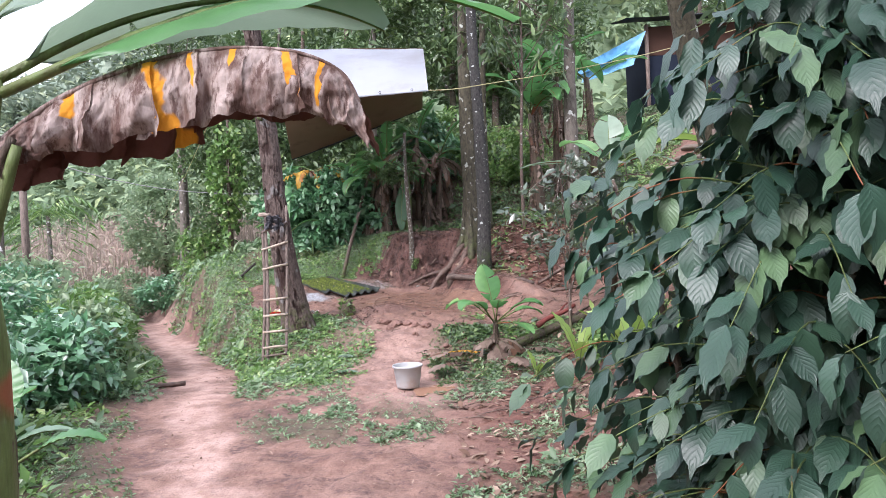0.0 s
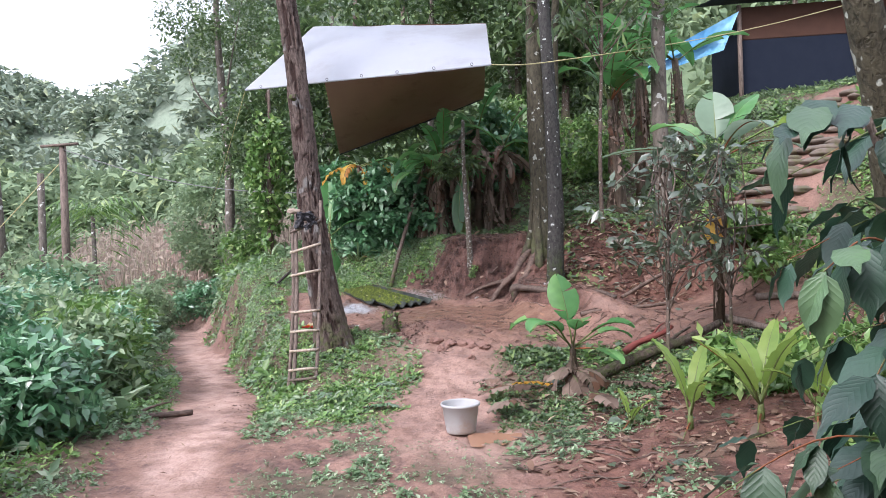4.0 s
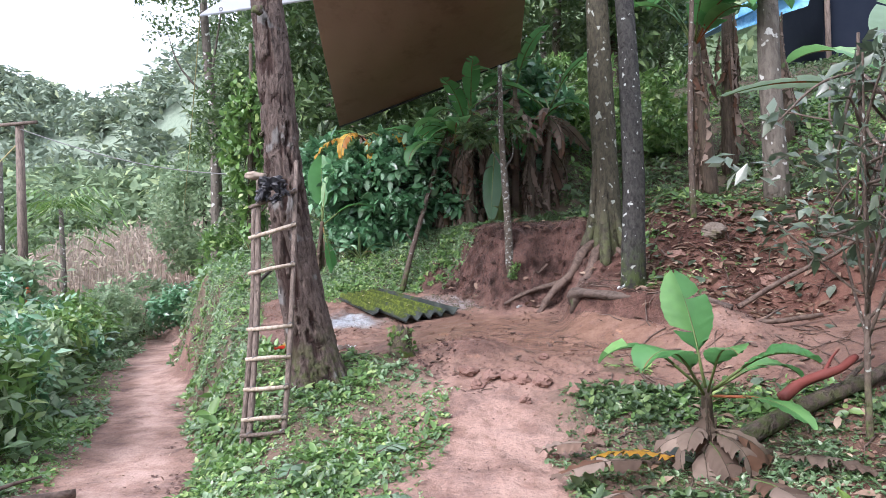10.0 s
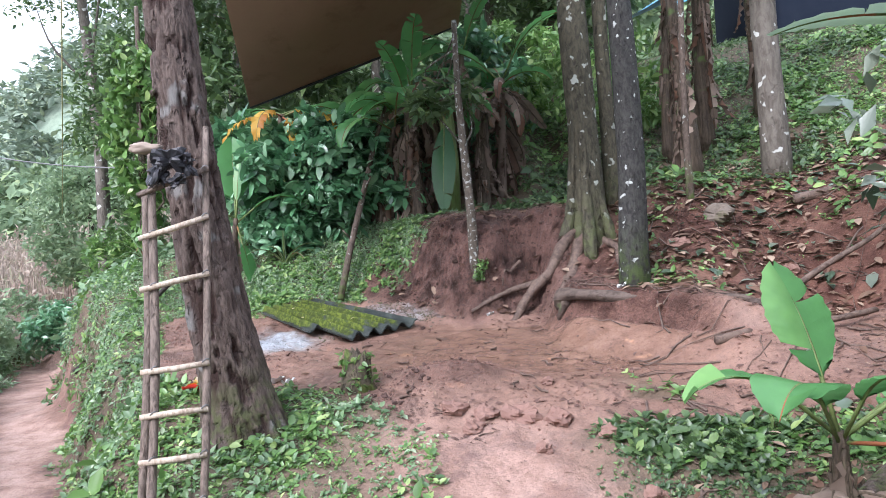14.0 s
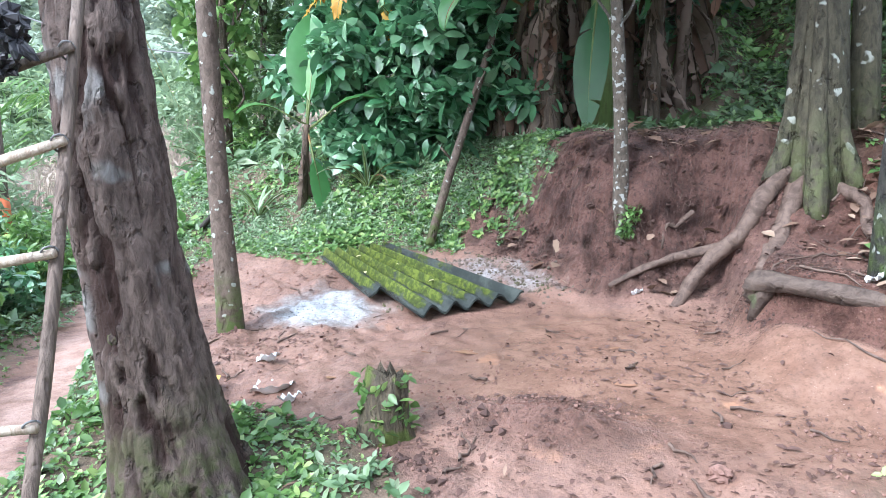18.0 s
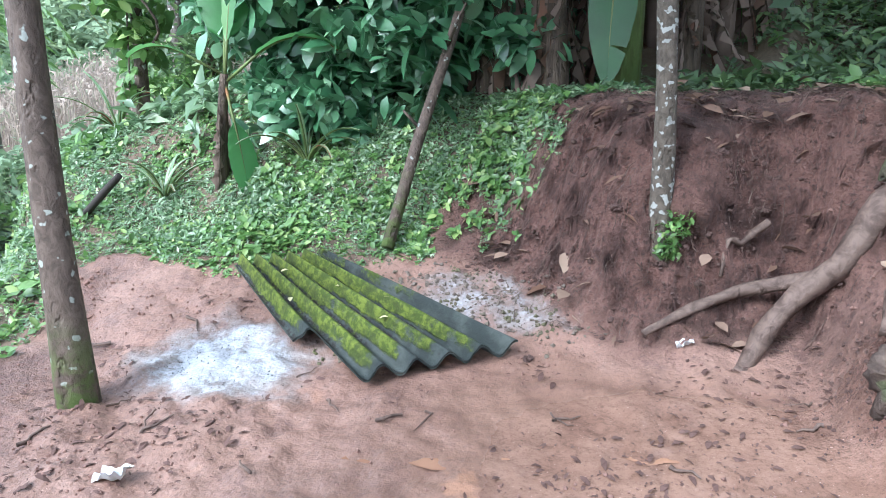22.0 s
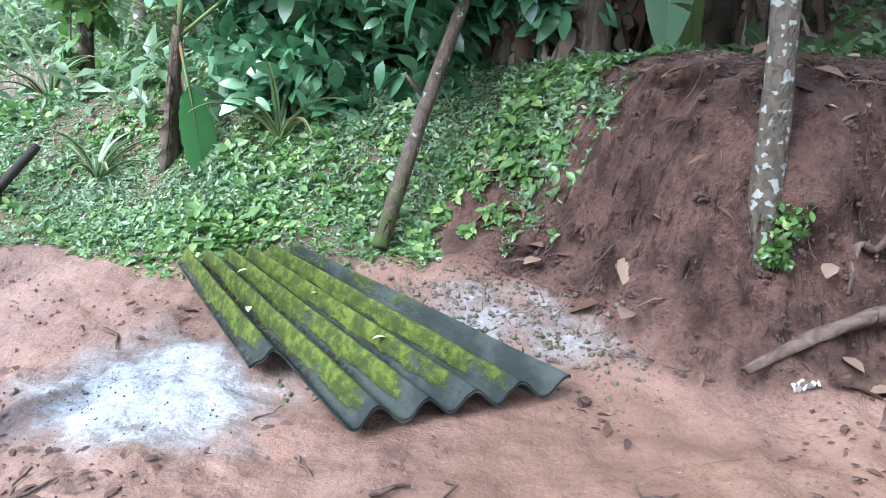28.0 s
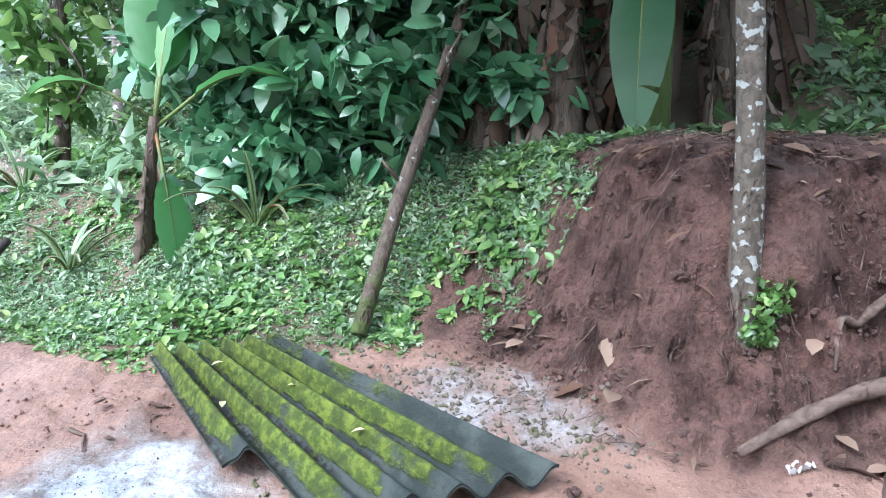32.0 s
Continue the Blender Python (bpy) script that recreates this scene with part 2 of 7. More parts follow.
MAT = {
    "soil": ground_mat(),
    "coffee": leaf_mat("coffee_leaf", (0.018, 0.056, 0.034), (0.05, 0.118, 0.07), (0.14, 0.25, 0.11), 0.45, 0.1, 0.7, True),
    # lighter copy of the coffee leaf, with pale sky sheen put into its colours
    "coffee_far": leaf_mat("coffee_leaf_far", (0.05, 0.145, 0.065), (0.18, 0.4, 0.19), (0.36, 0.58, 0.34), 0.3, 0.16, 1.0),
    "weed": leaf_mat("weed_leaf", (0.07, 0.15, 0.036), (0.21, 0.37, 0.1), (0.45, 0.58, 0.2), 0.38, 0.25, 0.6),
    "weed_pale": leaf_mat("weed_leaf_pale", (0.09, 0.17, 0.07), (0.26, 0.39, 0.2), (0.5, 0.58, 0.39), 0.38, 0.25, 0.6),
    "tree_leaf": leaf_mat("tree_leaf", (0.045, 0.09, 0.034), (0.135, 0.215, 0.08), (0.26, 0.37, 0.13), 0.4, 0.25, 0.6),
    "grey_leaf": leaf_mat("grey_green_leaf", (0.045, 0.075, 0.045), (0.13, 0.18, 0.11), (0.25, 0.29, 0.22), 0.3, 0.15, 0.9),
    # hill leaves are paled: distance haze is put into both colours
    "forest": leaf_mat("hazed_hill_leaf", (0.17, 0.25, 0.15), (0.33, 0.42, 0.25), (0.45, 0.53, 0.27), 0.8, 0.2, 0.1),
    "forest_far": leaf_mat("hazed_far_hill_leaf", (0.25, 0.32, 0.25), (0.36, 0.43, 0.32), (0.44, 0.5, 0.3), 0.9, 0.1, 0.05),
    "banana": leaf_mat("banana_leaf", (0.075, 0.22, 0.065), (0.14, 0.35, 0.115), (0.24, 0.45, 0.14), 0.36, 0.35, 0.6),
    # pale leaf backs; backlight and whitish sheen are put into the grey-green
    "banana_back": leaf_mat("banana_leaf_pale", (0.17, 0.27, 0.17), (0.27, 0.36, 0.26), (0.13, 0.26, 0.1), 0.36, 0.3, 0.6),
    # darker banana leaf copy, with the grove's shade put into its green
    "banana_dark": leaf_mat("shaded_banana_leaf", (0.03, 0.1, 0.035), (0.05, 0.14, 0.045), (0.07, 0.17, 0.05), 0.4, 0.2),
    "pale_petal": leaf_mat("pale_petal", (0.5, 0.46, 0.25), (0.6, 0.55, 0.32), (0.65, 0.5, 0.3), 0.7, 0.2),
    "turmeric": leaf_mat("turmeric_leaf", (0.16, 0.27, 0.06), (0.26, 0.38, 0.08), (0.33, 0.43, 0.1), 0.4, 0.4),
    # paler tree leaf: the valley's bright haze is put into its colour
    "valley": leaf_mat("valley_leaf", (0.15, 0.23, 0.13), (0.33, 0.44, 0.25), (0.48, 0.56, 0.34), 0.5, 0.3, 0.4),
    "dry_leaf": leaf_mat("dry_banana_leaf", (0.1, 0.066, 0.05), (0.4, 0.31, 0.25), (0.16, 0.08, 0.05), 0.85, 0.15, 0.15),
    "litter_leaf": leaf_mat("fallen_leaf", (0.13, 0.07, 0.045), (0.38, 0.27, 0.2), (0.5, 0.38, 0.28), 0.75, 0.1, 0.2),
    "yellow_leaf": leaf_mat("yellowed_leaf", (0.5, 0.25, 0.03), (0.62, 0.4, 0.06), (0.35, 0.13, 0.03), 0.55, 0.35),
    "corn": leaf_mat("dry_stalk", (0.33, 0.27, 0.22), (0.46, 0.39, 0.32), (0.3, 0.32, 0.2), 0.9, 0.15, 0.1),
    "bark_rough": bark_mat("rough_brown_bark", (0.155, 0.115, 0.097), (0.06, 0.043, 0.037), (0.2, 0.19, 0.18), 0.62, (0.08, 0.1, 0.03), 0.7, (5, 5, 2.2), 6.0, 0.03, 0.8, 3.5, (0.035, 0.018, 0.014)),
    "bark_dark": bark_mat("dark_wet_bark", (0.058, 0.056, 0.05), (0.014, 0.013, 0.013), (0.42, 0.44, 0.42), 0.66, (0.07, 0.1, 0.03), 0.6, (4, 4, 2), 8.0, 0.02, patch=17.0),
    "bark_lichen": bark_mat("lichened_bark", (0.1, 0.09, 0.058), (0.035, 0.03, 0.02), (0.4, 0.42, 0.37), 0.63, (0.1, 0.11, 0.05), 0.6, (4, 4, 1.6), 6.0, 0.025, patch=10.0),
    "bark_pale": bark_mat("pale_grey_bark", (0.165, 0.145, 0.12), (0.075, 0.062, 0.05), (0.48, 0.48, 0.45), 0.63, None, 0.6, (4, 4, 1.5), 4.0, 0.015, patch=8.0),
    "bark_thin": bark_mat("thin_tree_bark", (0.15, 0.112, 0.088), (0.065, 0.047, 0.036), (0.34, 0.36, 0.32), 0.64, (0.1, 0.14, 0.04), 0.45, (5, 5, 3), 5.0, 0.012, patch=20.0),
    "bark_slim": bark_mat("slim_tree_bark", (0.135, 0.112, 0.086), (0.06, 0.047, 0.036), (0.33, 0.335, 0.31), 0.57, None, 0.45, (5, 5, 3), 7.0, 0.012, patch=26.0),
    "pole_wood": bark_mat("weathered_pole", (0.22, 0.17, 0.14), (0.075, 0.056, 0.045), None, 0.6, None, 0.5, (10, 10, 1), 5.0, 0.012),
    "peeled_wood": bark_mat("peeled_pale_wood", (0.55, 0.47, 0.38), (0.3, 0.22, 0.16), None, 0.6, None, 0.5, (12, 12, 1.5), 5.0, 0.004),
    "banana_stem": bark_mat("banana_stem", (0.12, 0.088, 0.06), (0.04, 0.027, 0.02), (0.1, 0.15, 0.045), 0.6, None, 0.5, (9, 9, 1), 5.0, 0.015, 0.6, 3.0),
    "banana_green": bark_mat("green_banana_stem", (0.16, 0.22, 0.07), (0.1, 0.11, 0.04), (0.26, 0.09, 0.04), 0.56, None, 0.5, (5, 5, 0.8), 4.0, 0.008, 0.5, 2.5),
    "root": bark_mat("root_bark", (0.17, 0.12, 0.095), (0.06, 0.038, 0.03), None, 0.58, None, 0.5, (5, 5, 5), 3.0, 0.012),
    "log_bark": bark_mat("weathered_log_bark", (0.14, 0.105, 0.085), (0.045, 0.03, 0.025), (0.1, 0.11, 0.06), 0.7, None, 0.5, (3, 5, 5), 4.0, 0.02),
    "moss_stump": bark_mat("mossy_stump", (0.16, 0.13, 0.085), (0.05, 0.04, 0.03), (0.13, 0.17, 0.04), 0.55, None, 0.5, (8, 8, 1.5), 5.0, 0.03),
    "stone": plain_mat("stone", (0.19, 0.155, 0.125), (0.1, 0.08, 0.066), 5.0, 0.85, 0.6, dirt=(0.1, 0.1, 0.045)),
    "mud_flake": plain_mat("dark_mud_flake", (0.075, 0.042, 0.034), (0.12, 0.07, 0.057), 12.0, 0.85, 0.4),
    "clod": plain_mat("earth_clod", (0.25, 0.15, 0.12), (0.16, 0.092, 0.074), 8.0, 0.9, 0.6),
    "bank_clod": plain_mat("bank_clod", (0.1, 0.061, 0.051), (0.05, 0.03, 0.025), 9.0, 0.92, 0.6),
    "bucket": plain_mat("grey_plastic", (0.4, 0.41, 0.41), (0.33, 0.33, 0.33), 4.0, 0.5, 0.05, dirt=(0.33, 0.27, 0.23)),
    "tarp_top": plain_mat("silver_tarpaulin", (0.5, 0.52, 0.56), (0.34, 0.36, 0.4), 1.6, 0.38, 0.25, 6.0, 0.5, fine=8.0, dirt=(0.3, 0.3, 0.32)),
    "tarp_under": plain_mat("brown_tarpaulin", (0.34, 0.205, 0.15), (0.25, 0.15, 0.108), 1.8, 0.5, 0.2, fine=10.0, dirt=(0.2, 0.115, 0.08)),
    "blue_tarp": plain_mat("blue_tarpaulin", (0.04, 0.3, 0.56), (0.34, 0.55, 0.68), 3.2, 0.4, 0.5, 6.0, dirt=(0.03, 0.16, 0.34)),
    "dark_sheet": plain_mat("dark_blue_sheet", (0.01, 0.014, 0.026), (0.02, 0.026, 0.04), 3.0, 0.8, 0.2, spec=0.1),
    "brown_wall": plain_mat("mud_wall", (0.05, 0.026, 0.018), (0.085, 0.042, 0.028), 3.0, 0.9, 0.3),
    "rope": plain_mat("yellow_rope", (0.5, 0.47, 0.25), (0.38, 0.33, 0.16), 30.0, 0.8, 0.2),
    "wire": plain_mat("grey_wire", (0.2, 0.2, 0.2), (0.12, 0.12, 0.12), 5.0, 0.5, 0.0),
    "black_cloth": plain_mat("black_plastic", (0.018, 0.018, 0.022), (0.035, 0.035, 0.04), 10.0, 0.4, 0.4),
    "tan_cloth": plain_mat("tan_cloth", (0.33, 0.27, 0.22), (0.24, 0.19, 0.15), 12.0, 0.9, 0.3),
    "paper": plain_mat("white_wrapper", (0.75, 0.76, 0.76), (0.6, 0.63, 0.64), 9.0, 0.4, 0.2),
    "yellow_pack": plain_mat("yellow_pack", (0.75, 0.45, 0.05), (0.7, 0.38, 0.04), 8.0, 0.4, 0.1),
    "red_pack": plain_mat("red_pack", (0.62, 0.05, 0.03), (0.5, 0.04, 0.03), 8.0, 0.4, 0.1),
    "orange_paint": plain_mat("orange_paint", (0.5, 0.14, 0.05), (0.4, 0.1, 0.04), 8.0, 0.6, 0.1),
    "red_log": plain_mat("red_brown_wood", (0.2, 0.05, 0.04), (0.12, 0.035, 0.028), 6.0, 0.6, 0.3),
    "char": plain_mat("charred_wood", (0.02, 0.018, 0.017), (0.06, 0.05, 0.045), 9.0, 0.85, 0.5),
    "water": plain_mat("muddy_water", (0.36, 0.2, 0.125), (0.27, 0.155, 0.1), 6.0, 0.14, 0.02, spec=0.5),
}


def sheet_mat():
    m = Mat("mossy_asbestos")
    grain = m.noise(30.0, 5.0, 0.7)
    col = m.mix(m.step(m.noise(6.0, 5.0), 0.4, 0.65), (0.03, 0.037, 0.034), (0.066, 0.076, 0.068))
    col = m.mix(m.step(grain, 0.6, 0.72), col, (0.03, 0.032, 0.03))
    moss = m.mix(m.step(grain, 0.4, 0.62), (0.045, 0.066, 0.01), (0.115, 0.145, 0.02))
    keep = m.step(m.math("ADD", m.attr("moss"), m.math("MULTIPLY", m.math("SUBTRACT", m.noise(8.0, 6.0, 0.7), 0.5), 1.9)), 0.3, 0.6)
    moss = m.mix(m.math("MULTIPLY", m.step(m.noise(13.0, 5.0, 0.7), 0.45, 0.65), 0.7), moss, (0.03, 0.04, 0.012))
    col = m.mix(keep, col, moss)
    col = m.mix(m.math("MULTIPLY", m.step(m.attr("grime"), 0.3, 0.9), m.step(m.noise(40.0, 5.0, 0.7), 0.42, 0.55)), col, (0.02, 0.018, 0.015))
    m.bump(m.math("ADD", grain, m.math("MULTIPLY", keep, 0.8)), 0.7, 0.014)
    return m.done(col, 0.85, 0.25)


def brown_leaf_mat():
    """The big withered leaf: greyish brown folds, their shade and highlights put into the colours, with orange strips
    that are not yet dry.
    """
    m = Mat("withered_leaf")
    col = m.mix(m.step(m.noise(5.0, 5.0, 0.6, m.stretched(3.0, 2.0, 1.0)), 0.38, 0.6), (0.17, 0.11, 0.09), (0.5, 0.41, 0.37))
    col = m.mix(m.math("MULTIPLY", m.step(m.noise(11.0, 6.0, 0.75, m.stretched(3.5, 2.0, 0.8)), 0.47, 0.62), 0.85), col, (0.1, 0.05, 0.04))
    # back half: darkness of its backlit underside is put into a deeper brown
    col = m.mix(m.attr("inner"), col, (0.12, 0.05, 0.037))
    gold = m.mix(m.noise(14.0, 4.0), (0.85, 0.4, 0.03), (0.6, 0.22, 0.02))
    band = m.step(m.attr("gold"), 0.45, 0.6)
    col = m.mix(band, col, gold)
    m.bump(m.noise(26.0, 5.0), 0.8, 0.012)
    m.done(col, 0.8, 0.2)
    tr = m.node("ShaderNodeBsdfTranslucent")
    m.link(col, tr.inputs["Color"])
    mx = m.node("ShaderNodeMixShader", Fac=0.25)
    m.link(m.b.outputs[0], mx.inputs[1])
    m.link(tr.outputs[0], mx.inputs[2])
    m.link(mx.outputs[0], m.out.inputs["Surface"])
    return m.m


MAT["sheet"], MAT["withered"] = sheet_mat(), brown_leaf_mat()


def let_light(mat, color, amount):
    """Woven plastic that glows a little when lit from behind."""
    t = mat.node_tree
    out = [n for n in t.nodes if n.type == "OUTPUT_MATERIAL"][0]
    base = [n for n in t.nodes if n.type == "BSDF_PRINCIPLED"][0]
    tr, mx = t.nodes.new("ShaderNodeBsdfTranslucent"), t.nodes.new("ShaderNodeMixShader")
    tr.inputs["Color"].default_value = (*color, 1)
    mx.inputs["Fac"].default_value = amount
    t.links.new(base.outputs[0], mx.inputs[1])
    t.links.new(tr.outputs[0], mx.inputs[2])
    t.links.new(mx.outputs[0], out.inputs["Surface"])


let_light(MAT["tarp_top"], (0.75, 0.77, 0.8), 0.4)
let_light(MAT["tarp_under"], (0.36, 0.21, 0.15), 0.16)


# ---- shape helpers ----
def hash2(ix, iy, seed):
    v = np.sin(ix * 127.1 + iy * 311.7 + seed * 74.7) * 43758.5453
    return v - np.floor(v)


def lattice(x, y, seed=0):
    """Smooth noise 0..1 on arrays."""
    x, y = np.asarray(x, float), np.asarray(y, float)
    ix, iy = np.floor(x), np.floor(y)
    fx, fy = x - ix, y - iy
    fx, fy = fx * fx * (3 - 2 * fx), fy * fy * (3 - 2 * fy)
    a, b = hash2(ix, iy, seed), hash2(ix + 1, iy, seed)
    c, d = hash2(ix, iy + 1, seed), hash2(ix + 1, iy + 1, seed)
    return (a + (b - a) * fx) * (1 - fy) + (c + (d - c) * fx) * fy


def fbm(x, y, octaves=4, seed=0):
    total, amp, norm = 0, 1.0, 0
    for k in range(octaves):
        total = total + amp * lattice(np.asarray(x) * 2**k, np.asarray(y) * 2**k, seed + k)
        norm += amp
        amp *= 0.5
    return total / norm


def smooth(v, lo, hi):
    t = np.clip((np.asarray(v, float) - lo) / (hi - lo), 0, 1)
    return t * t * (3 - 2 * t)


def mesh_from(name, verts, faces, mat, shade=True):
    """A mesh from arrays; faces: rows of 3 or 4 indices."""
    verts, faces = np.asarray(verts, np.float32), np.asarray(faces, np.int32)
    me = bpy.data.meshes.new(name)
    n, k = faces.shape
    me.vertices.add(len(verts))
    me.vertices.foreach_set("co", verts.ravel())
    me.loops.add(n * k)
    me.loops.foreach_set("vertex_index", faces.ravel())
    me.polygons.add(n)
    me.polygons.foreach_set("loop_start", np.arange(0, n * k, k, dtype=np.int32))
    me.polygons.foreach_set("use_smooth", np.full(n, shade))
    me.materials.append(mat)
    me.update(calc_edges=True)
    return me


def put(name, me, parent=None, label="", at=None):
    ob = new(name, me)
    if parent:
        ob.parent = parent
    if at is not None:
        ob.matrix_basis = at
    if label:
        ob["label"] = label
    return ob


def part(name, bm, material, parent, label=""):
    me = bpy.data.meshes.new(name)
    bm.to_mesh(me)
    bm.free()
    me.materials.append(material)
    return put(name, me, parent, label)


def thing(name, place, label, category, group=""):
    e = new(name)
    e.empty_display_size = 0.1
    e.matrix_basis = place if isinstance(place, Matrix) else Matrix.Translation(place)
    return tagged(e, label, category, group)


def tube(points, radii, sides=10, rough=0.0, seed=0, cap=True, lobes=0.0):
    """Verts and quads of a tapered tube along points."""
    pts = np.array(points, float)
    radii = np.broadcast_to(np.asarray(radii, float), (len(pts),))
    tan = np.gradient(pts, axis=0)
    tan /= np.linalg.norm(tan, axis=1, keepdims=True) + 1e-9
    ref = np.array([0, 0, 1.0]) if abs(tan[:, 2]).mean() < 0.7 else np.array([1.0, 0, 0])
    u = np.cross(tan, ref)
    u /= np.linalg.norm(u, axis=1, keepdims=True) + 1e-9
    v = np.cross(tan, u)
    a = np.linspace(0, 2 * np.pi, sides, endpoint=False)
    wob = 1 + rough * (2 * lattice(np.arange(len(pts))[:, None] * 0.7, a[None] * 2.2, seed) - 1) + lobes * np.cos(3 * a + seed)[None]
    ring = (u[:, None] * np.cos(a)[None, :, None] + v[:, None] * np.sin(a)[None, :, None]) * (radii[:, None] * wob)[:, :, None]
    verts = (pts[:, None] + ring).reshape(-1, 3)
    i, j = np.meshgrid(np.arange(len(pts) - 1), np.arange(sides), indexing="ij")
    k = (j + 1) % sides
    faces = np.stack([i * sides + j, i * sides + k, (i + 1) * sides + k, (i + 1) * sides + j], -1).reshape(-1, 4)
    if cap:
        verts = np.vstack([verts, pts[0], pts[-1]])
        n = len(pts) * sides
        jj = np.arange(sides)
        kk = (jj + 1) % sides
        lo = np.stack([kk, jj, np.full(sides, n), np.full(sides, n)], -1)
        hi = np.stack([jj, kk, np.full(sides, n + 1), np.full(sides, n + 1)], -1)
        hi[:, :2] += (len(pts) - 1) * sides
        faces = np.vstack([faces, lo[:, [0, 1, 2, 2]], hi[:, [0, 1, 2, 2]]])
    return verts, faces


def clean_quads(name, verts, faces, mat):
    """A mesh from quads of which some have their last index twice (triangles)."""
    me = bpy.data.meshes.new(name)
    me.from_pydata([tuple(v) for v in verts], [], [tuple(f[:3]) if f[2] == f[3] else tuple(f) for f in faces])
    me.polygons.foreach_set("use_smooth", np.ones(len(me.polygons), bool))
    me.materials.append(mat)
    return me


def tube_part(name, points, radii, mat, parent, label="", sides=10, rough=0.06, seed=0, lobes=0.0):
    v, f = tube(points, radii, sides, rough, seed, True, lobes)
    return put(name, clean_quads(name, v, f, mat), parent, label)


def join(pieces):
    vs, fs, n = [], [], 0
    for v, f in pieces:
        vs.append(v)
        fs.append(np.asarray(f) + n)
        n += len(v)
    return np.vstack(vs), np.vstack(fs)


def bezier(points, n):
    """A smooth line through points (Catmull-Rom)."""
    p = np.array(points, float)
    p = np.vstack([2 * p[0] - p[1], p, 2 * p[-1] - p[-2]])
    out = []
    seg = len(p) - 3
    for t in np.linspace(0, seg - 1e-6, n):
        i = int(t)
        f = t - i
        a, b, c, d = p[i : i + 4]
        out.append(0.5 * (2 * b + (c - a) * f + (2 * a - 5 * b + 4 * c - d) * f**2 + (3 * b - a - 3 * c + d) * f**3))
    return np.array(out)


def rand_turns(rng, n, up=0.6):
    """Rotation matrices: a leaf's length along a random way, its face turned mostly up."""
    az = rng.uniform(0, 2 * np.pi, n)
    tilt = rng.normal(0, 1 - up, n)
    x = np.stack([np.cos(az) * np.cos(tilt), np.sin(az) * np.cos(tilt), np.sin(tilt)], -1)
    nz = np.stack([rng.normal(0, 1 - up, n), rng.normal(0, 1 - up, n), np.ones(n)], -1)
    y = np.cross(nz, x)
    y /= np.linalg.norm(y, axis=1, keepdims=True) + 1e-9
    return np.stack([x, y, np.cross(x, y)], -1)


def scatter(template, places, turns, sizes):
    """Copies of (verts, faces) at places, as one pair of arrays."""
    tv, tf = template
    v = np.einsum("nij,kj->nki", turns, tv) * np.asarray(sizes)[:, None, None] + np.asarray(places)[:, None]
    f = tf[None] + (np.arange(len(places)) * len(tv))[:, None, None]
    return v.reshape(-1, 3), f.reshape(-1, tf.shape[1])


def leaf_shape(width=0.4, fold=0.12, droop=0.2, rows=3):
    """A leaf of length 1 along x with a fold down the midrib; quads."""
    s = np.linspace(0, 1, rows + 1)
    half = width / 2 * np.sin(np.pi * np.clip(s * 0.92 + 0.06, 0, 1)) ** 0.8
    half[0] = 0.012
    half[-1] = 0.006
    z = -droop * s**2
    mid = np.stack([s, 0 * s, z], -1)
    lft = np.stack([s, half, z + fold * half * 2], -1)
    rgt = np.stack([s, -half, z + fold * half * 2], -1)
    v = np.vstack([mid, lft, rgt])
    n = rows + 1
    f = [(i, i + 1, n + i + 1, n + i) for i in range(rows)] + [(2 * n + i, 2 * n + i + 1, i + 1, i) for i in range(rows)]
    return v, np.array(f)


def sprig_shape(rng, leaves=6, width=0.5, height=0.6, rows=2):
    """A small weed of height about 1: leaves in whorls round an unseen thin stem."""
    base = leaf_shape(width, 0.1, 0.25, rows) if rows > 0 else KITE if rows < 0 else OVAL
    places, turns = [], []
    for k in range(leaves):
        az, el = k * 2.4 + rng.uniform(-0.5, 0.5), rng.uniform(-0.35, 0.9)
        x = np.array([np.cos(az) * np.cos(el), np.sin(az) * np.cos(el), np.sin(el)])
        y = np.array([-np.sin(az), np.cos(az), rng.uniform(-0.5, 0.5)])
        y -= x * (x @ y)
        y /= np.linalg.norm(y)
        turns.append(np.stack([x, y, np.cross(x, y)], -1))
        places.append((0, 0, height * (0.25 + 0.75 * k / leaves)))
    return scatter(base, np.array(places), np.array(turns), rng.uniform(0.45, 0.8, leaves))


LEAF2, LEAF3 = leaf_shape(0.42, 0.12, 0.22, 2), leaf_shape(0.42, 0.12, 0.22, 3)
KITE = (np.array([(0, 0, 0), (0.42, 0.23, 0.06), (1, 0, -0.14), (0.42, -0.23, 0.06)], float), np.array([(0, 2, 1), (0, 3, 2)]))
OVAL = (np.array([(0, 0, 0), (0.25, 0.25, 0.05), (0.62, 0.26, 0.03), (1, 0, -0.14), (0.62, -0.26, 0.03), (0.25, -0.25, 0.05)], float), np.array([(0, 3, 2), (0, 2, 1), (0, 4, 3), (0, 5, 4)]))
COFFEE = leaf_shape(0.5, 0.05, 0.35, 4)
BROAD, NARROW = leaf_shape(0.62, 0.1, 0.25, 3), leaf_shape(0.24, 0.1, 0.3, 2)


